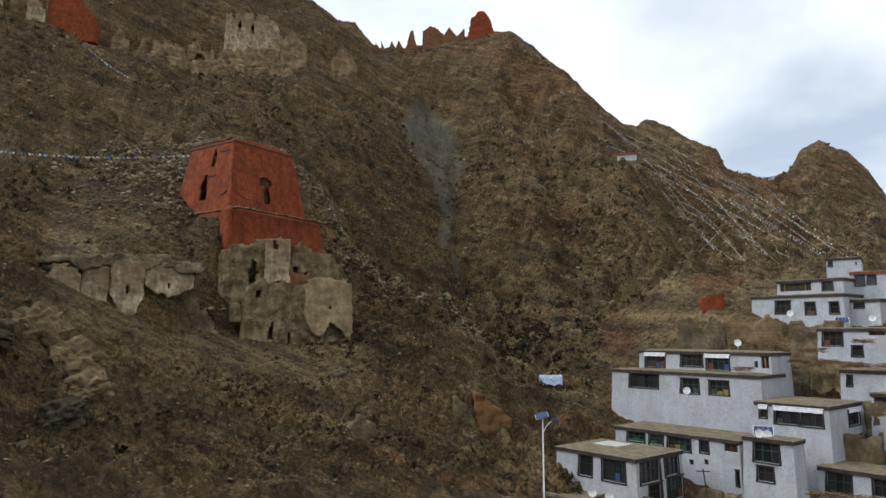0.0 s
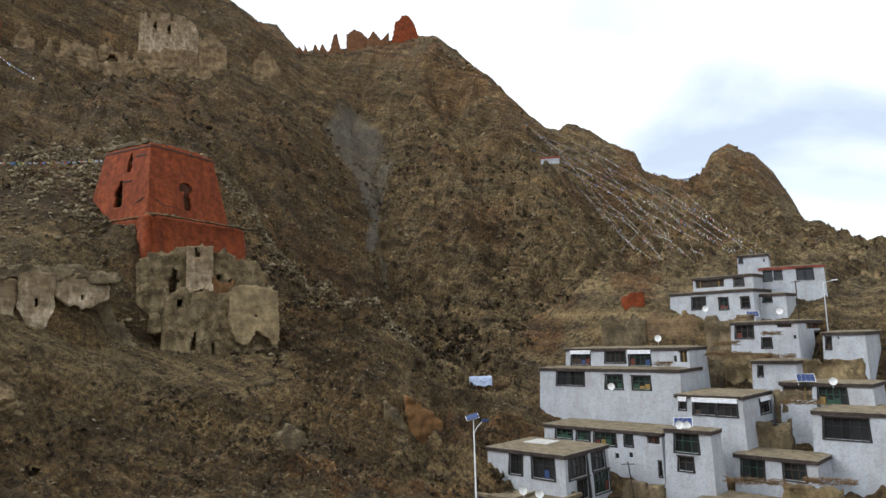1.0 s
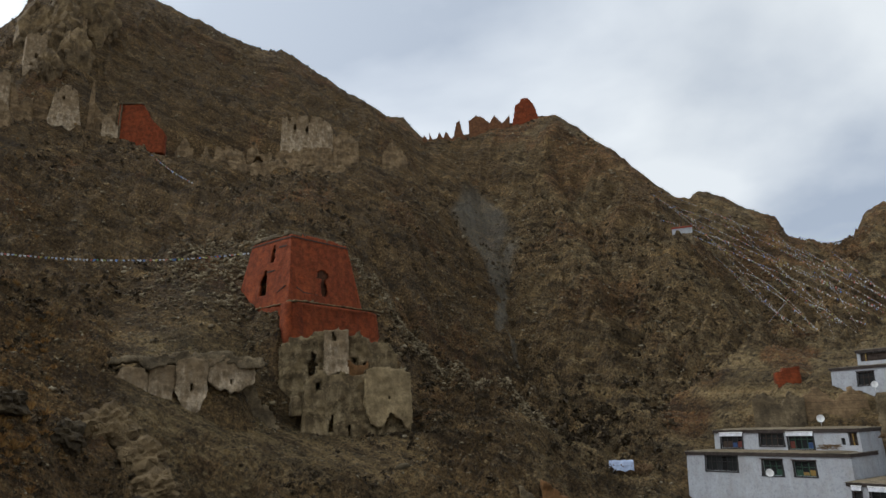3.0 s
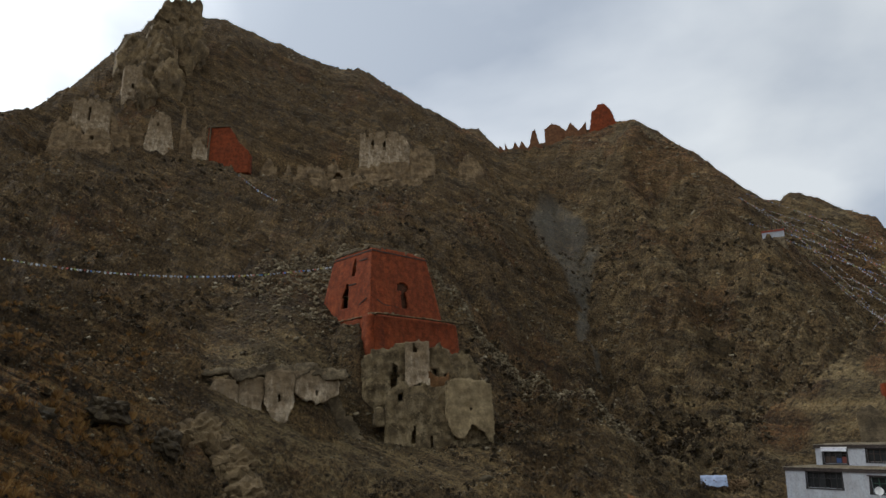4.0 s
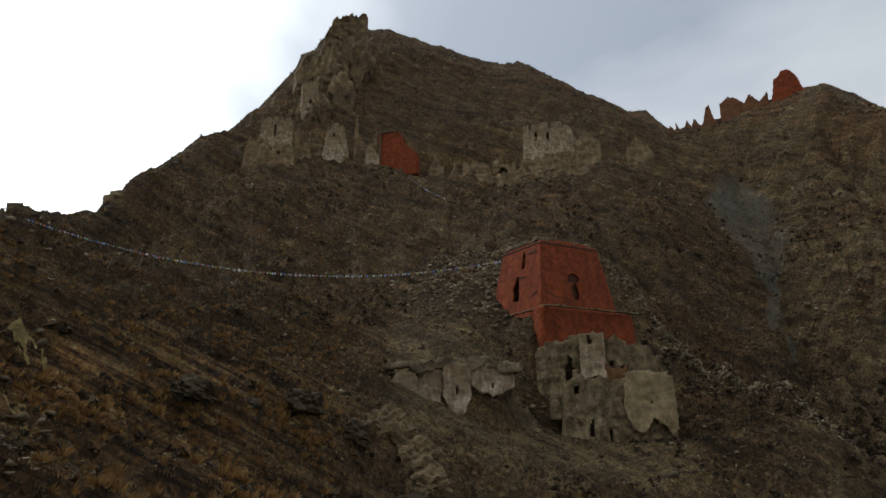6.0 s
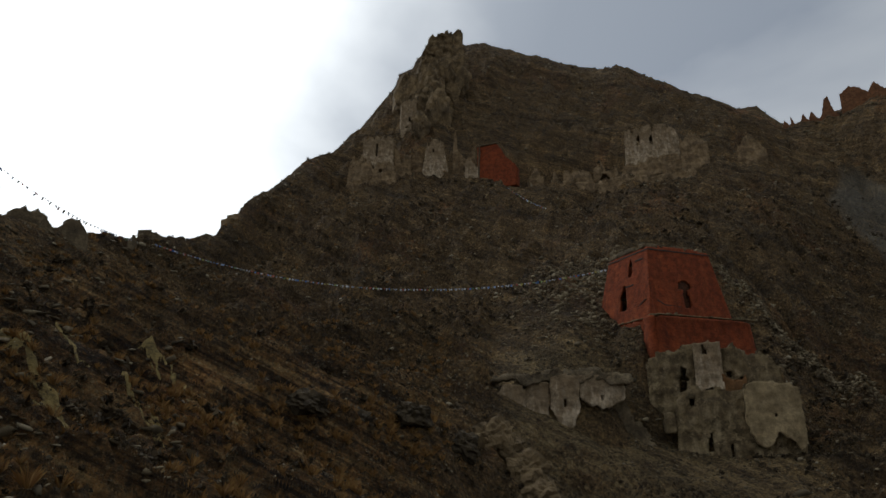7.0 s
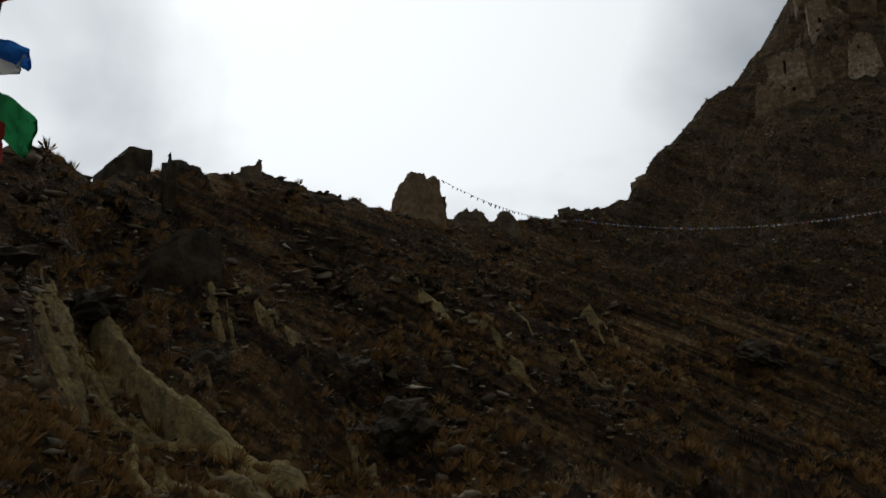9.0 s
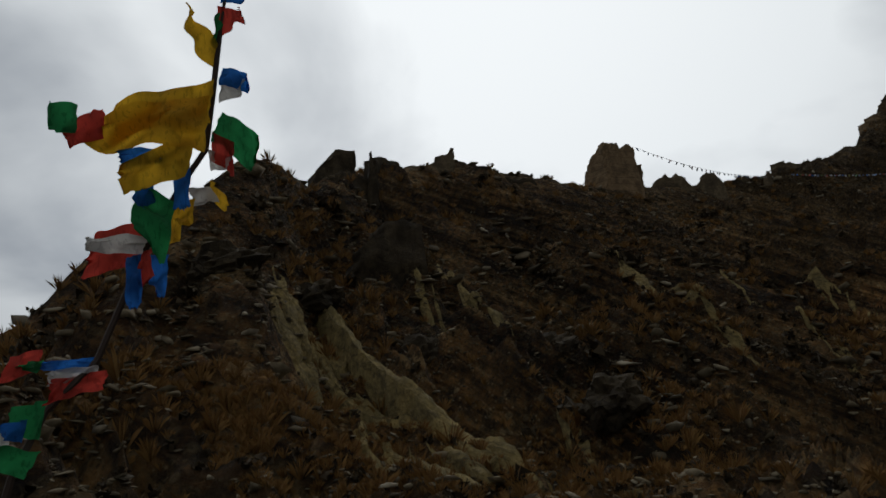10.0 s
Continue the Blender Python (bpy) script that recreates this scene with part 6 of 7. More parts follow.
# rubble retaining walls between the houses
for left, right, z0, z1, mat, seed in (((-26.6, 101.5), (-30.0, 99.5), -2.5, 1.6, ADOBE, 181), ((-27.5, 97.5), (-31.0, 95.5), -7.5, -3.4, PATCHY, 182), ((-24.2, 97), (-27.6, 95), -7.0, -4.2, ADOBE, 183),
                                     ((-31.0, 88.5), (-35.5, 87), -9.0, -7.2, ADOBE, 184), ((-28.3, 84), (-32.0, 83), -12.5, -10.4, ADOBE, 185), ((-31.0, 75.5), (-35.0, 75), -17.0, -15.2, PATCHY, 186),
                                     ((-33.0, 92), (-37.0, 91), -6.5, -4.0, PATCHY, 187), ((-19.6, 77), (-22.5, 75), -17.5, -15.8, ADOBE, 189)):
    ruin("retaining_wall", left, right, z0, z1, 1.2, mat, "low rubble retaining wall between village houses", "wall", seed, "retaining walls", sink=2.0, jag=0.2, worn=0.3)


# ---- prayer flags ----
def flag_line(p0, p1, sag, count, size, seed, label="line of small prayer flags strung across the slope"):
    rng = random.Random(seed)
    p0, p1 = Vector(p0), Vector(p1)
    d = p1 - p0
    side = d.normalized()
    ob = tagged(thing("prayer_flag_line", *p0), label, "prayer flags", "prayer flag lines")

    def at(t):
        return d * t - Vector((0, 0, 4 * sag * t * (1 - t)))

    n = 24
    part("rope", _one(lambda b: tube(b, [at(i / n) for i in range(n + 1)], 0.008 + 0.00009 * p0.length, 4)), TWIGS, ob)
    verts, faces = [], []
    for k in range(count):
        t = (k + rng.uniform(0.1, 0.7)) / count
        a = at(t)
        w, h = size * rng.uniform(0.7, 1.1), size * rng.uniform(0.6, 1.2)
        swing = Vector((rng.gauss(0, 0.35), rng.gauss(0, 0.35), 0)) * h
        i = len(verts)
        verts += [a, a + side * w, a + side * w * 0.9 + swing - Vector((0, 0, h)), a + swing * 0.8 - Vector((0, 0, h * rng.uniform(0.6, 1)))]
        faces.append((i, i + 1, i + 2, i + 3))
    fl = part("flag_row", mesh_from("flag_row", [tuple(v) for v in verts], faces), SMALL_FLAGS, ob, "faded white, blue and yellow flags")
    tagged(fl, kind="stuff")


flag_line((-76.9, 28.6, 28.8), (-106.5, 65.4, 34.2), 1.6, 42, 0.42, 1)
flag_line((-106.5, 65.4, 34.2), (-41.3, 109.0, 28.9), 5.6, 170, 0.34, 2, "long sagging line of pale flags from saddle to chapel")
flag_line((-96.3, 175.3, 77.0), (-72.0, 161.0, 60.0), 1.2, 46, 0.5, 3)
_rng = random.Random(21)
for _k in range(26):
    _b0, _t = -13.0 - 13.0 * _rng.random(), _rng.random()
    _d0 = 196 + 30 * _rng.random()
    _x0, _y0 = plan(_b0, _d0)
    _b1, _d1 = -21.5 - 10.0 * _t + _rng.gauss(0, 1.0), 126 + 40 * _rng.random()
    _x1, _y1 = plan(_b1, _d1)
    _z0, _z1 = ground_at(_x0, _y0) + _rng.uniform(1.0, 2.0), ground_at(_x1, _y1) + 1.8
    flag_line((_x0, _y0, _z0), (_x1, _y1, _z1), _rng.uniform(-2.0, 1.5), 110, 0.33, 30 + _k, "dense line of weathered prayer flags down the spur")
for _k in range(7):
    _b0, _b1 = -22.2 - 0.25 * _k, -25.0 - 0.4 * _k
    (_x0, _y0), (_x1, _y1) = plan(_b0, 252), plan(_b1 - 1.6, 284 - 3 * _k)
    flag_line((_x0, _y0, 54.5 + 0.2 * _k), (_x1, _y1, 58.0 + 0.7 * _k), 2.0 + 0.5 * _k, 46, 0.45, 60 + _k, "line of pale prayer flags over the saddle")

NEAR_ROPE = [(-2.71, -0.71, 1.87), (-2.70, -0.74, 1.59), (-2.69, -0.76, 1.31), (-2.71, -0.79, 1.07), (-2.66, -0.87, 0.90), (-2.58, -0.96, 0.65), (-2.52, -1.10, 0.21), (-2.39, -1.20, 0.04), (-2.29, -1.24, -0.16)]


def build_near_rope():
    """The rope of the near flags runs from a stone below, past the spur and over to a pole behind."""
    foot = (-2.15, -1.45, -1.4)
    path = [(2.2, -2.6, 2.9), (0.2, -1.9, 2.35), (-1.6, -1.1, 2.05)] + NEAR_ROPE + [foot]
    ob = tagged(thing("near_flag_rope", 0, 0, 0), "rope hung with bright torn prayer flags in the wind", "prayer flags")
    part("rope", _one(lambda b: tube(b, path, 0.012, 6)), DARK_WOOD, ob)
    return ob


ROPE = build_near_rope()
POLE = tagged(thing("flag_pole", 2.2, -2.6, -2.2), "plain wooden flag pole standing on the spur", "pole")
part("shaft", _one(lambda b: tube(b, ((0, 0, -0.4), (0, 0, 2.5), (0, 0, 5.2)), 0.05, 8, 0.7)), DARK_WOOD, POLE)


def near_flag(color, a, b, fly):
    """A torn cloth flag: hoist from a to b, flying out along fly, rippling in the wind."""
    a, b, fly = Vector(a), Vector(b), Vector(fly)
    seed = len(ROPE.children)
    rng = random.Random(seed)
    hoist = b - a
    size = max(hoist.length, fly.length)
    out = hoist.cross(fly).normalized()
    nu, nv = 22, 14
    bm = bmesh.new()
    g = []
    for i in range(nu + 1):
        row = []
        for j in range(nv + 1):
            u, v = i / nu, j / nv
            fray = 0.16 * rng.random() if i == nu else 0.0
            wave = size * (0.15 * math.sin(u * 5.5 + v * 1.8 + seed) + 0.08 * math.sin(u * 11 - v * 3.5 + seed * 2)) * (0.25 + u)
            p = a + hoist * (v * (1 - 0.3 * u * (seed % 3) / 2) + 0.16 * u * math.sin(seed + v * 3)) + fly * (u - fray) + out * wave
            p += Vector((0, 0, -0.10 * size * u * u))
            p += 0.05 * size * noise.noise_vector(Vector((u * 4, v * 4, seed)))
            row.append(bm.verts.new(p))
        g.append(row)
    for i in range(nu):
        for j in range(nv):
            f = bm.faces.new((g[i][j], g[i + 1][j], g[i + 1][j + 1], g[i][j + 1]))
            f.smooth = True
    part("flag", bm, FLAGS[color], ROPE, f"torn {color} cloth flag")


near_flag('blue', (-2.71, -0.71, 1.87), (-2.70, -0.74, 1.74), (0.04, 0.16, -0.04))
near_flag('red', (-2.70, -0.75, 1.72), (-2.70, -0.74, 1.58), (0.05, 0.13, -0.02))
near_flag('green', (-2.72, -0.75, 1.60), (-2.71, -0.77, 1.50), (0.07, 0.03, 0.07))
near_flag('yellow', (-2.70, -0.74, 1.53), (-2.70, -0.76, 1.42), (0.12, -0.11, 0.15))
near_flag('blue', (-2.70, -0.73, 1.43), (-2.70, -0.74, 1.35), (0.05, 0.12, -0.05))
near_flag('white', (-2.72, -0.74, 1.37), (-2.72, -0.74, 1.28), (0.06, 0.11, 0.03))
near_flag('yellow', (-2.65, -0.74, 1.36), (-2.64, -0.76, 1.15), (0.20, -0.33, -0.16))
near_flag('yellow', (-2.60, -0.74, 1.26), (-2.59, -0.76, 1.02), (0.23, -0.38, -0.12))
near_flag('red', (-2.42, -1.08, 1.13), (-2.42, -1.08, 1.01), (0.12, -0.07, -0.08))
near_flag('green', (-2.34, -1.14, 1.11), (-2.34, -1.14, 1.00), (0.11, -0.05, -0.03))
near_flag('green', (-2.75, -0.74, 1.26), (-2.74, -0.78, 1.12), (0.04, 0.16, -0.14))
near_flag('red', (-2.74, -0.78, 1.16), (-2.74, -0.77, 1.03), (0.06, 0.10, -0.07))
near_flag('white', (-2.75, -0.79, 1.08), (-2.75, -0.78, 0.99), (0.06, 0.10, -0.03))
near_flag('blue', (-2.61, -0.85, 1.03), (-2.61, -0.86, 0.94), (0.15, -0.18, -0.01))
near_flag('yellow', (-2.60, -0.80, 1.09), (-2.59, -0.83, 0.91), (0.16, -0.20, -0.11))
near_flag('blue', (-2.67, -0.84, 1.01), (-2.65, -0.90, 1.00), (0.08, 0.03, -0.20))
near_flag('yellow', (-2.75, -0.78, 0.95), (-2.75, -0.79, 0.88), (0.06, 0.07, -0.08))
near_flag('white', (-2.73, -0.79, 0.92), (-2.71, -0.86, 0.90), (0.07, 0.06, -0.07))
near_flag('green', (-2.56, -1.01, 0.89), (-2.61, -0.87, 0.82), (0.08, 0.02, -0.23))
near_flag('yellow', (-2.66, -0.81, 0.84), (-2.63, -0.90, 0.80), (0.08, 0.02, -0.11))
near_flag('blue', (-2.61, -0.97, 0.92), (-2.62, -0.94, 0.83), (0.09, -0.02, -0.07))
near_flag('white', (-2.53, -0.95, 0.66), (-2.52, -0.96, 0.59), (0.15, -0.15, -0.01))
near_flag('blue', (-2.52, -0.96, 0.60), (-2.50, -1.01, 0.58), (0.07, 0.03, -0.17))
near_flag('red', (-2.55, -0.93, 0.63), (-2.54, -0.98, 0.59), (0.08, 0.02, -0.12))
near_flag('red', (-2.71, -1.03, 0.77), (-2.71, -1.03, 0.59), (0.15, -0.15, -0.07))
near_flag('blue', (-2.75, -0.94, 0.64), (-2.71, -1.02, 0.63), (0.07, 0.03, -0.17))
near_flag('yellow', (-2.78, -0.90, 0.83), (-2.75, -0.99, 0.80), (0.08, 0.03, -0.16))
near_flag('blue', (-2.52, -1.11, 0.22), (-2.51, -1.12, 0.18), (0.14, -0.10, -0.00))
near_flag('white', (-2.51, -1.09, 0.19), (-2.51, -1.09, 0.14), (0.14, -0.12, -0.01))
near_flag('red', (-2.52, -1.06, 0.17), (-2.51, -1.07, 0.11), (0.15, -0.14, -0.02))
near_flag('red', (-2.40, -1.23, 0.25), (-2.40, -1.23, 0.18), (0.13, -0.06, -0.04))
near_flag('green', (-2.40, -1.22, 0.21), (-2.39, -1.23, 0.17), (0.11, -0.03, -0.00))
near_flag('green', (-2.37, -1.18, 0.08), (-2.36, -1.20, -0.05), (0.11, -0.04, 0.01))
near_flag('blue', (-2.30, -1.21, 0.02), (-2.30, -1.22, -0.05), (0.10, -0.01, 0.00))
near_flag('green', (-2.32, -1.17, -0.08), (-2.30, -1.21, -0.16), (0.13, -0.08, 0.03))
near_flag('white', (-2.28, -1.25, -0.01), (-2.28, -1.25, -0.06), (0.10, -0.01, -0.01))

near_flag("yellow", (0.70, -2.08, 2.46), (1.35, -2.30, 2.66), (0.05, 0.10, -0.80))


# ---- loose rock, shrubs and dry grass ----
GEN = np.random.default_rng(5)


def scatter(count, b0, b1, weights, clump, cut):
    """Random places on the ground between two bearings, spread over the stretches of the profile."""
    bearing = GEN.uniform(b0, b1, count * 3)
    rs, _ = knots(bearing)
    seg = GEN.choice(len(weights), count * 3, p=np.array(weights) / sum(weights)) + 2
    t = GEN.random(count * 3)
    cols = np.arange(count * 3)
    r = rs[seg, cols] * (1 - t) + rs[seg + 1, cols] * t
    b = np.radians(bearing)
    x, y = -np.sin(b) * r, np.cos(b) * r
    keep = gnoise(x / clump, y / clump, 88) + 0.5 * gnoise(x / clump * 3, y / clump * 3, 89) + GEN.normal(0, 0.22, len(x)) > cut
    village = (bearing < -13) & (bearing > -44) & (r > 63) & (r < 124)
    keep &= ~village & (r < rs[7] * 0.965)
    x, y, r = x[keep][:count], y[keep][:count], r[keep][:count]
    return x, y, land(x, y), r


def rocks(name, x, y, z, size, flat, label, material=None):
    phi = (1 + 5 ** 0.5) / 2
    ico = np.array([(-1, phi, 0), (1, phi, 0), (-1, -phi, 0), (1, -phi, 0), (0, -1, phi), (0, 1, phi), (0, -1, -phi), (0, 1, -phi), (phi, 0, -1), (phi, 0, 1), (-phi, 0, -1), (-phi, 0, 1)]) / 1.9
    tri = np.array([(0, 11, 5), (0, 5, 1), (0, 1, 7), (0, 7, 10), (0, 10, 11), (1, 5, 9), (5, 11, 4), (11, 10, 2), (10, 7, 6), (7, 1, 8), (3, 9, 4), (3, 4, 2), (3, 2, 6), (3, 6, 8), (3, 8, 9), (4, 9, 5), (2, 4, 11), (6, 2, 10), (8, 6, 7), (9, 8, 1)])
    n = len(x)
    v = ico[None] * GEN.uniform(0.4, 1.35, (n, 12, 1)) * GEN.uniform(0.6, 1.3, (n, 1, 3)) * np.array([1, 1, flat])
    a, t = GEN.uniform(0, 6.28, n), GEN.normal(0, 0.35, n)
    ct, st = np.cos(t)[:, None], np.sin(t)[:, None]
    v = np.stack([v[..., 0], v[..., 1] * ct - v[..., 2] * st, v[..., 1] * st + v[..., 2] * ct], -1)
    ca, sa = np.cos(a)[:, None], np.sin(a)[:, None]
    v = np.stack([v[..., 0] * ca - v[..., 1] * sa, v[..., 0] * sa + v[..., 1] * ca, v[..., 2]], -1)
    v = v * size[:, None, None] + np.stack([x, y, z + size * flat * 0.25], -1)[:, None, :]
    f = tri[None] + 12 * np.arange(n)[:, None, None]
    ob = part(name, mesh_from(name, v.reshape(-1, 3), f.reshape(-1, 3)), material or ROCK)
    return tagged(ob, label, "rocks", kind="stuff")


x, y, z, r = scatter(34000, -46, 124, (1, 4, 4, 4, 2.5), 22, 0.02)
rocks("scree_stones", x, y, z, np.clip(r * GEN.lognormal(-6.5, 0.45, len(r)), 0.05, 0.9), 0.6, "loose grey and brown stones strewn over the slope")
x, y, z, r = scatter(6000, 55, 124, (3, 4, 3, 1, 0.5), 6, -0.1)
rocks("slate_shards", x, y, z, np.clip(r * GEN.lognormal(-5.0, 0.5, len(r)), 0.05, 0.6), 0.32, "flat broken shards of slate near the ridge")


_t = GEN.random(3000)
_b = 13.0 - 16.5 * _t + GEN.normal(0, 0.42, 3000)
_d = np.interp(_b, (-3.2, 1.1, 4.9, 8.7, 13.4), (113.5, 121, 126, 132, 146)) - np.abs(GEN.normal(0, 2.4, 3000)) + 1.2
_x, _y = -np.sin(np.radians(_b)) * _d, np.cos(np.radians(_b)) * _d
rocks("rubble_streak", _x, _y, land(_x, _y), GEN.uniform(0.12, 0.42, 3000), 0.7, "pale streak of fallen rubble below the chapel", PALE_ROCK)
_b, _d = GEN.normal(22, 3.2, 1800), GEN.normal(128, 8, 1800)
_x, _y = -np.sin(np.radians(_b)) * _d, np.cos(np.radians(_b)) * _d
rocks("rubble_streak", _x, _y, land(_x, _y), GEN.uniform(0.12, 0.5, 1800), 0.7, "pale field of fallen rubble beside the chapel", PALE_ROCK)


def leaves(name, x, y, z, size, count, spread, material, label, blade):
    """Clumps of small leaves, or tufts of blades, as one mesh."""
    n = len(x)
    a = GEN.uniform(0, 6.28, (n, count))
    lean = GEN.uniform(0.1, 1.0, (n, count)) * spread
    up = np.sqrt(np.maximum(0.05, 1.2 - lean ** 2)) * GEN.uniform(0.5, 1.05, (n, count))
    tip = np.stack([np.cos(a) * lean, np.sin(a) * lean, up], -1) * size[:, None, None]
    root = np.stack([x, y, z], -1)[:, None, :] - np.array([0, 0, 0.03])
    if blade:
        w = 0.024 * size[:, None]
        side = np.stack([-np.sin(a) * w, np.cos(a) * w, 0 * a], -1)
        base = root + tip * np.array([0.18, 0.18, 0])
        p = np.stack([base - side, base + side, root + tip * np.array([0.55, 0.55, 0.7]) + side * 0.6, root + tip], 2)
    else:
        c = root + tip * GEN.uniform(0.35, 0.8, (n, count, 1))
        q = GEN.normal(0, 0.30, (n, count, 4, 3)) * size[:, None, None, None]
        p = c[:, :, None, :] + q
    f = np.arange(n * count * 4).reshape(-1, 4)
    ob = part(name, mesh_from(name, p.reshape(-1, 3), f), material)
    return tagged(ob, label, "plants", kind="stuff")


x, y, z, r = scatter(8000, -46, 80, (0.3, 4, 3.4, 1.8, 0.15), 26, 0.12)
leaves("thorn_shrubs", x, y, z, np.clip(r * GEN.lognormal(-5.5, 0.4, len(r)), 0.2, 0.95), 12, 1.0, SHRUB, "low dark thorn shrubs dotted over the slope", False)
_b, _d = GEN.normal(-5.0, 2.6, 420), GEN.normal(122, 7, 420)
x, y = -np.sin(np.radians(_b)) * _d, np.cos(np.radians(_b)) * _d
leaves("thorn_shrubs", x, y, land(x, y), GEN.uniform(0.45, 1.15, 420), 16, 1.0, SHRUB, "dark thorn shrubs gathered in the basin of the gully", False)
x, y, z, r = scatter(6500, 34, 124, (2.5, 4, 3.5, 1.2, 0.6), 9, 0.15)
leaves("dry_grass", x, y, z, np.clip(r * GEN.lognormal(-4.4, 0.4, len(r)), 0.12, 0.7), 34, 0.85, GRASS, "tufts of dry orange-brown grass", True)
x, y, z, r = scatter(900, 45, 124, (2.5, 4, 3.5, 2, 0.6), 7, 0.1)
leaves("thorn_shrubs", x, y, z, np.clip(r * GEN.lognormal(-4.6, 0.35, len(r)), 0.15, 0.8), 20, 1.0, SHRUB, "low dark thorn shrubs among dry grass", False)


# ---- bedrock on the near slope ----
def rock_slab(start, end, width, lift, seed, tilt=0.28, material=None):
    """A tilted plate of bedrock with broken edges, from one place (bearing, distance) to another."""
    (x0, y0), (x1, y1) = plan(*start), plan(*end)
    d = np.array([x1 - x0, y1 - y0])
    length = np.hypot(*d)
    d = d / length
    q = np.array([-d[1], d[0]])
    nu, nv = max(8, int(length / 0.12)), max(5, int(width / 0.09))
    u, v = np.meshgrid(np.linspace(0, 1, nu), np.linspace(-0.5, 0.5, nv), indexing="ij")
    ragged = 0.62 + 0.55 * gnoise(u * length / 1.6, np.sign(v) * 3.3, seed) + 0.25 * gnoise(u * length / 0.5, np.sign(v) * 7.3, seed + 1)
    ends = np.minimum(1, np.minimum(u, 1 - u) * 9 + 0.15)
    across = v * width * np.clip(ragged, 0.55, 1.1) * ends
    x, y = x0 + d[0] * u * length + q[0] * across, y0 + d[1] * u * length + q[1] * across
    mid = land((x0 + d[0] * u[:, 0] * length), (y0 + d[1] * u[:, 0] * length))
    mid = np.convolve(np.r_[[mid[0]] * 6, mid, [mid[-1]] * 6], np.ones(13) / 13, "valid")
    own = land(x.ravel(), y.ravel()).reshape(x.shape)
    z = 0.62 * (mid[0] + (mid[-1] - mid[0]) * u) + 0.38 * mid[:, None] + tilt * across + lift
    z = np.maximum(z, own + 0.02) + 0.10 * gnoise(x / 0.9, y / 0.9, seed + 2) + 0.05 * gnoise(x / 0.3, y / 0.3, seed + 5) + 0.09 * np.floor(3 * gnoise(u * length / 2.6, v * width / 0.5, seed + 3))
    top = np.stack([x, y, z], -1).reshape(-1, 3)
    low = top - np.array([0, 0, 2.6])
    ids = np.arange(nu * nv).reshape(nu, nv)
    a, b, c, e = ids[:-1, :-1].ravel(), ids[1:, :-1].ravel(), ids[1:, 1:].ravel(), ids[:-1, 1:].ravel()
    faces = [np.stack([a, b, c, e], 1)]
    rim = np.r_[ids[:, 0], ids[-1, 1:], ids[-2::-1, -1], ids[0, -2:0:-1]]
    nxt = np.roll(rim, -1)
    faces.append(np.stack([rim, rim + nu * nv, nxt + nu * nv, nxt], 1))
    me = mesh_from("rock_slab", np.concatenate([top, low]), np.concatenate(faces))
    bmx = bmesh.new()
    bmx.from_mesh(me)
    bmesh.ops.recalc_face_normals(bmx, faces=bmx.faces)
    bmx.to_mesh(me)
    bmx.free()
    return tagged(part("rock_slab", me, material or SLAB), "tilted plate of yellowish bedrock breaking out of the slope", "bedrock", "bedrock slabs")


# a field of parallel broken plates runs down the near slope
_rng = random.Random(77)
for _k in range(58):
    _t, _q = _rng.random() * 0.86, _rng.gauss(-0.9, 0.95)
    _px, _py = -25.7 + 12.0 * _t - 0.46 * _q, -3.8 + 6.25 * _t + 0.89 * _q
    _len = _rng.uniform(1.2, 3.4)
    _a = radians(27.5 + _rng.gauss(0, 3))
    _ends = [(math.degrees(math.atan2(-_u, _v)), math.hypot(_u, _v)) for _u, _v in ((_px, _py), (_px + _len * math.cos(_a), _py + _len * math.sin(_a)))]
    rock_slab(_ends[0], _ends[1], _rng.uniform(0.35, 1.0), _rng.uniform(0.04, 0.16), 200 + _k, _rng.uniform(0.15, 0.4))
for _s, _e, _w, _l, _n in (((98.0, 27.0), (79.0, 13.5), 0.30, 0.16, 3),
                           ((91.0, 45.0), (83.0, 30.0), 1.0, 0.2, 6), ((88.0, 40.0), (80.0, 28.0), 0.9, 0.2, 7), ((92.5, 38.0), (86.0, 27.0), 0.8, 0.2, 8), ((80.5, 26.0), (75.0, 17.0), 0.7, 0.15, 9),
                           ((72.0, 54.0), (62.0, 40.0), 1.2, 0.25, 10), ((66.0, 60.0), (56.0, 44.0), 1.2, 0.25, 11), ((75.0, 60.0), (69.0, 48.0), 1.2, 0.25, 12), ((60.0, 62.0), (50.0, 50.0), 1.3, 0.3, 15), ((70.0, 44.0), (58.0, 34.0), 0.8, 0.2, 16)):
    rock_slab(_s, _e, 1.35 * _w, 0.3 * _l, _n, 0.12)


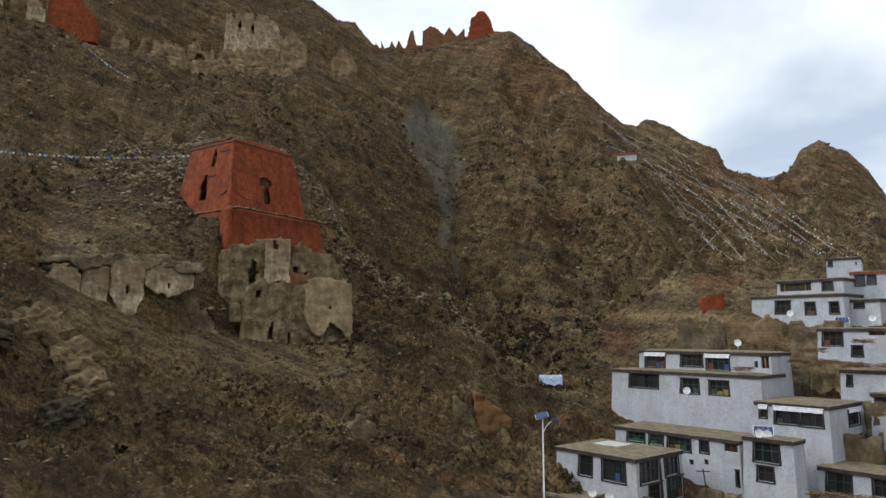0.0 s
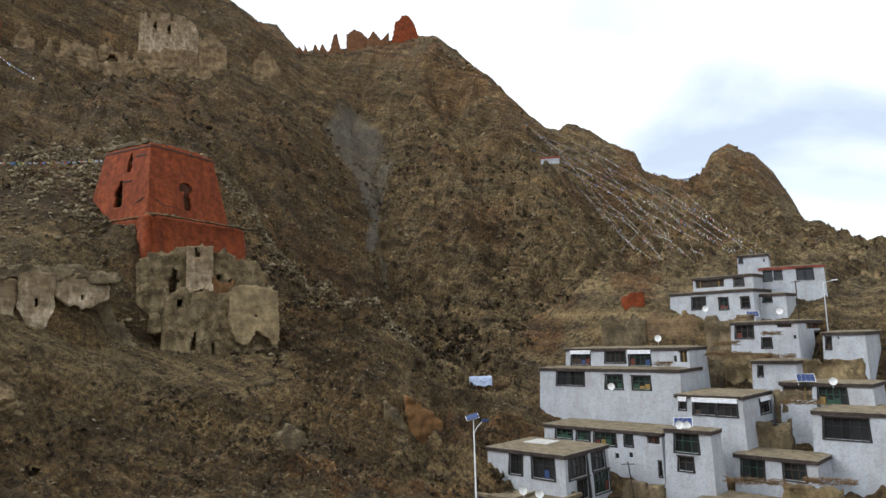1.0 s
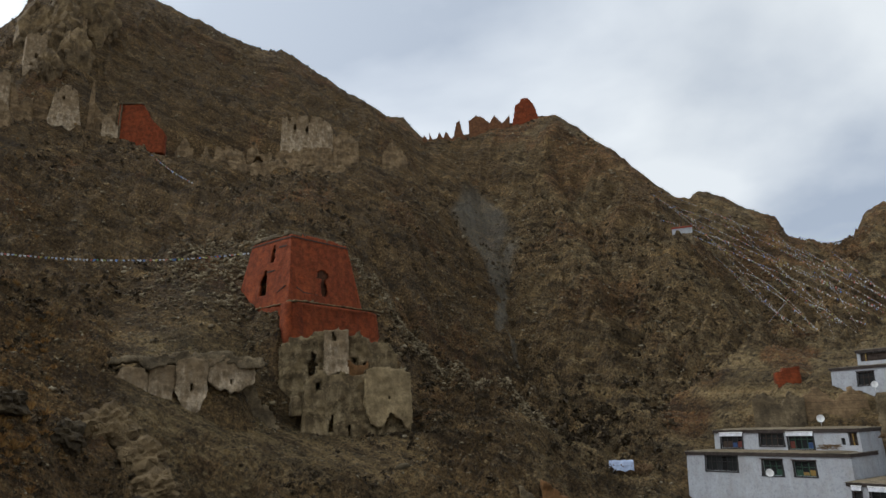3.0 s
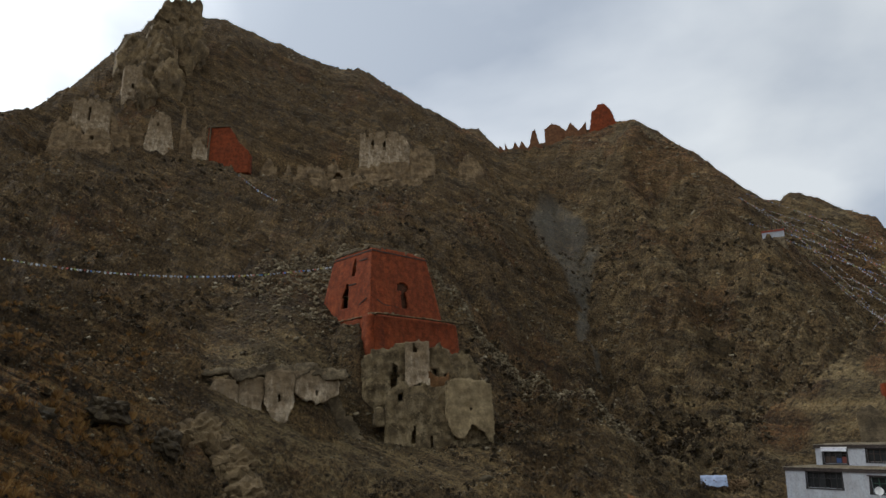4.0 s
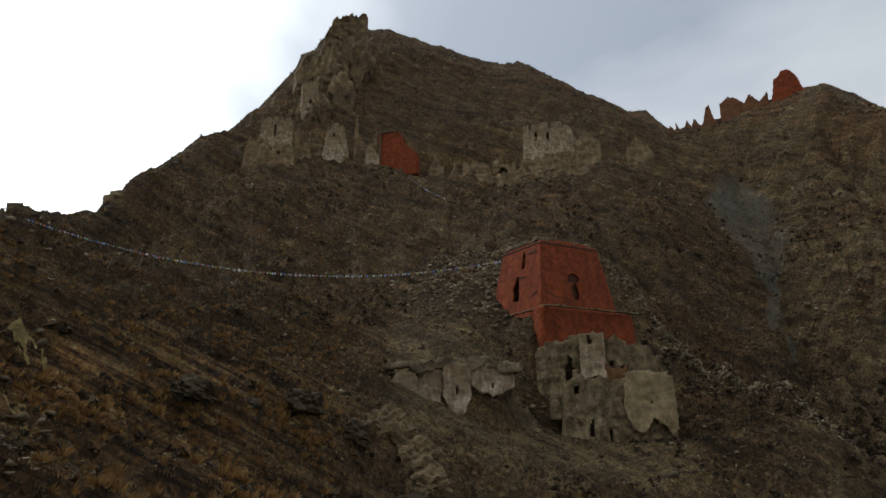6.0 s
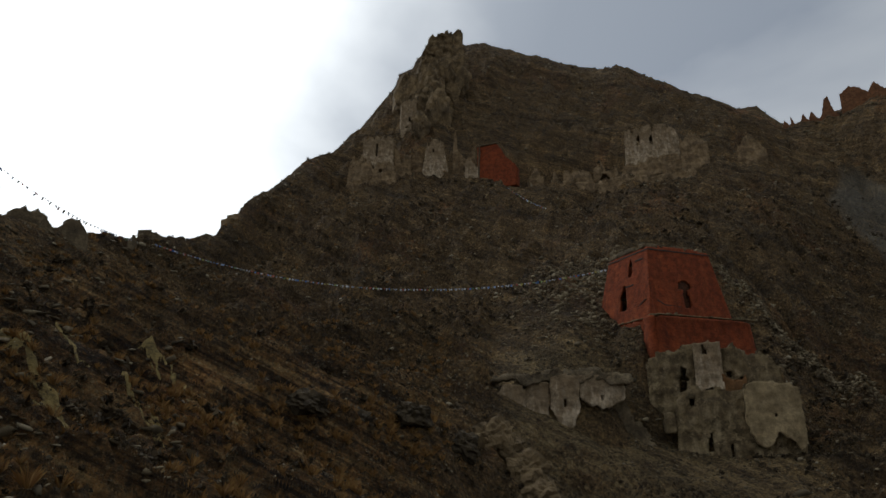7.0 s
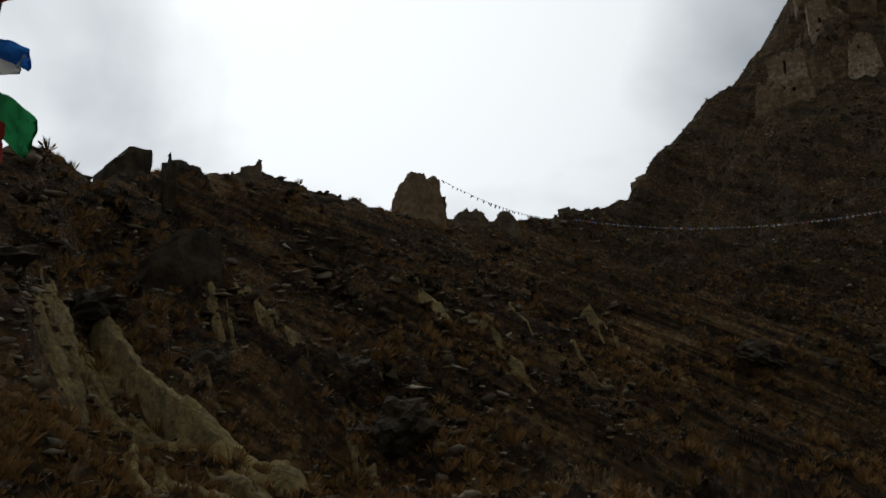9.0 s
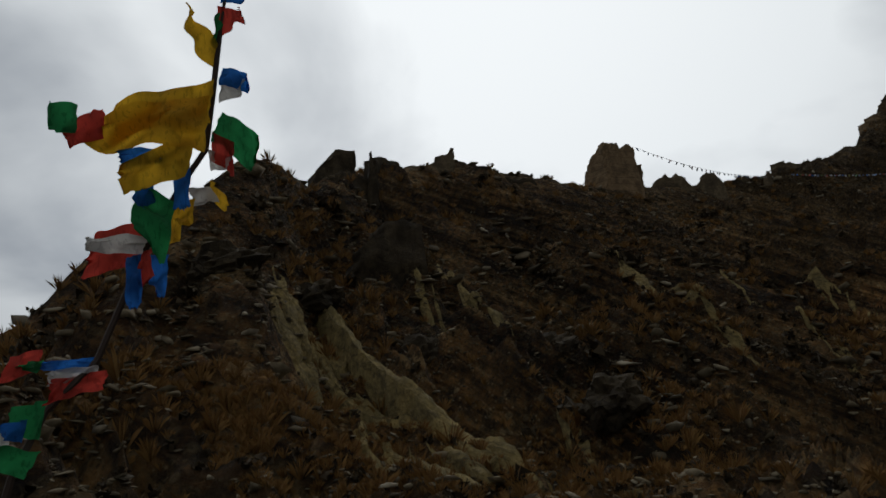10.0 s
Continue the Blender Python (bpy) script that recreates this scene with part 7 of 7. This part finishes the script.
def outcrop(bearing, dist, w, h, seed, label="dark jagged outcrop of layered rock", material=None):
    """A craggy lump of layered rock sunk in the slope."""
    bm = bmesh.new()
    bmesh.ops.create_icosphere(bm, subdivisions=4, radius=1)
    for v in bm.verts:
        p = v.co.copy()
        n = noise.fractal(p * 1.6 + Vector((seed * 3.1, 0, 0)), 0.8, 2.1, 5)
        lay = abs(((p.z * 3.2 + 0.8 * p.x + 0.5 * n) % 1.0) - 0.5)
        v.co = p * (1 + 0.45 * n + 0.22 * lay)
        v.co = Vector((v.co.x * w, v.co.y * w * 0.7, v.co.z * h))
    ob = part("outcrop", bm, material or DARK_STONE)
    x, y = plan(bearing, dist)
    ob.matrix_world = pose(x, y, ground_at(x, y) + h * 0.15, 0, 12, bearing + seed * 17)
    return tagged(ob, label, "outcrop", "outcrops")


for _b, _d, _w, _h, _n in ((42.5, 62, 2.4, 1.2, 1), (45.5, 58, 1.8, 1.0, 2), (37.0, 66, 2.0, 1.2, 3), (33.0, 70, 2.0, 1.4, 4), (76.5, 22, 1.2, 0.7, 5), (73.5, 20, 1.1, 0.7, 6),
                           (83.5, 19, 0.9, 0.6, 7), (97.5, 26, 1.3, 0.8, 8), (69.0, 17, 1.3, 0.6, 9), (104.5, 22, 1.1, 0.7, 10), (89.0, 24, 1.0, 0.8, 11), (78.5, 30, 1.4, 0.7, 12), (28.5, 66, 2.0, 1.5, 13), (31.5, 58, 1.6, 1.1, 14)):
    outcrop(_b, _d, _w, _h, _n)
for _b, _d, _w, _h, _n in ((28.0, 76, 2.4, 2.2, 31), (30.5, 79, 2.6, 2.4, 32), (27.0, 70, 2.0, 1.4, 33)):
    outcrop(_b, _d, _w, _h, _n, "weathered lump of brown rock on the lower slope", CRAG)
for _b, _d, _w, _h, _n in ((36.2, 255, 6.0, 13.0, 41), (34.2, 262, 7.5, 13.0, 42), (37.8, 256, 5.0, 11.0, 43), (35.0, 246, 5.0, 10.0, 44), (33.0, 266, 5.0, 9.0, 45), (36.6, 240, 4.0, 7.0, 46)):
    outcrop(_b, _d, _w, _h, _n, "steep brown crag that carries the ruined castle", CRAG)
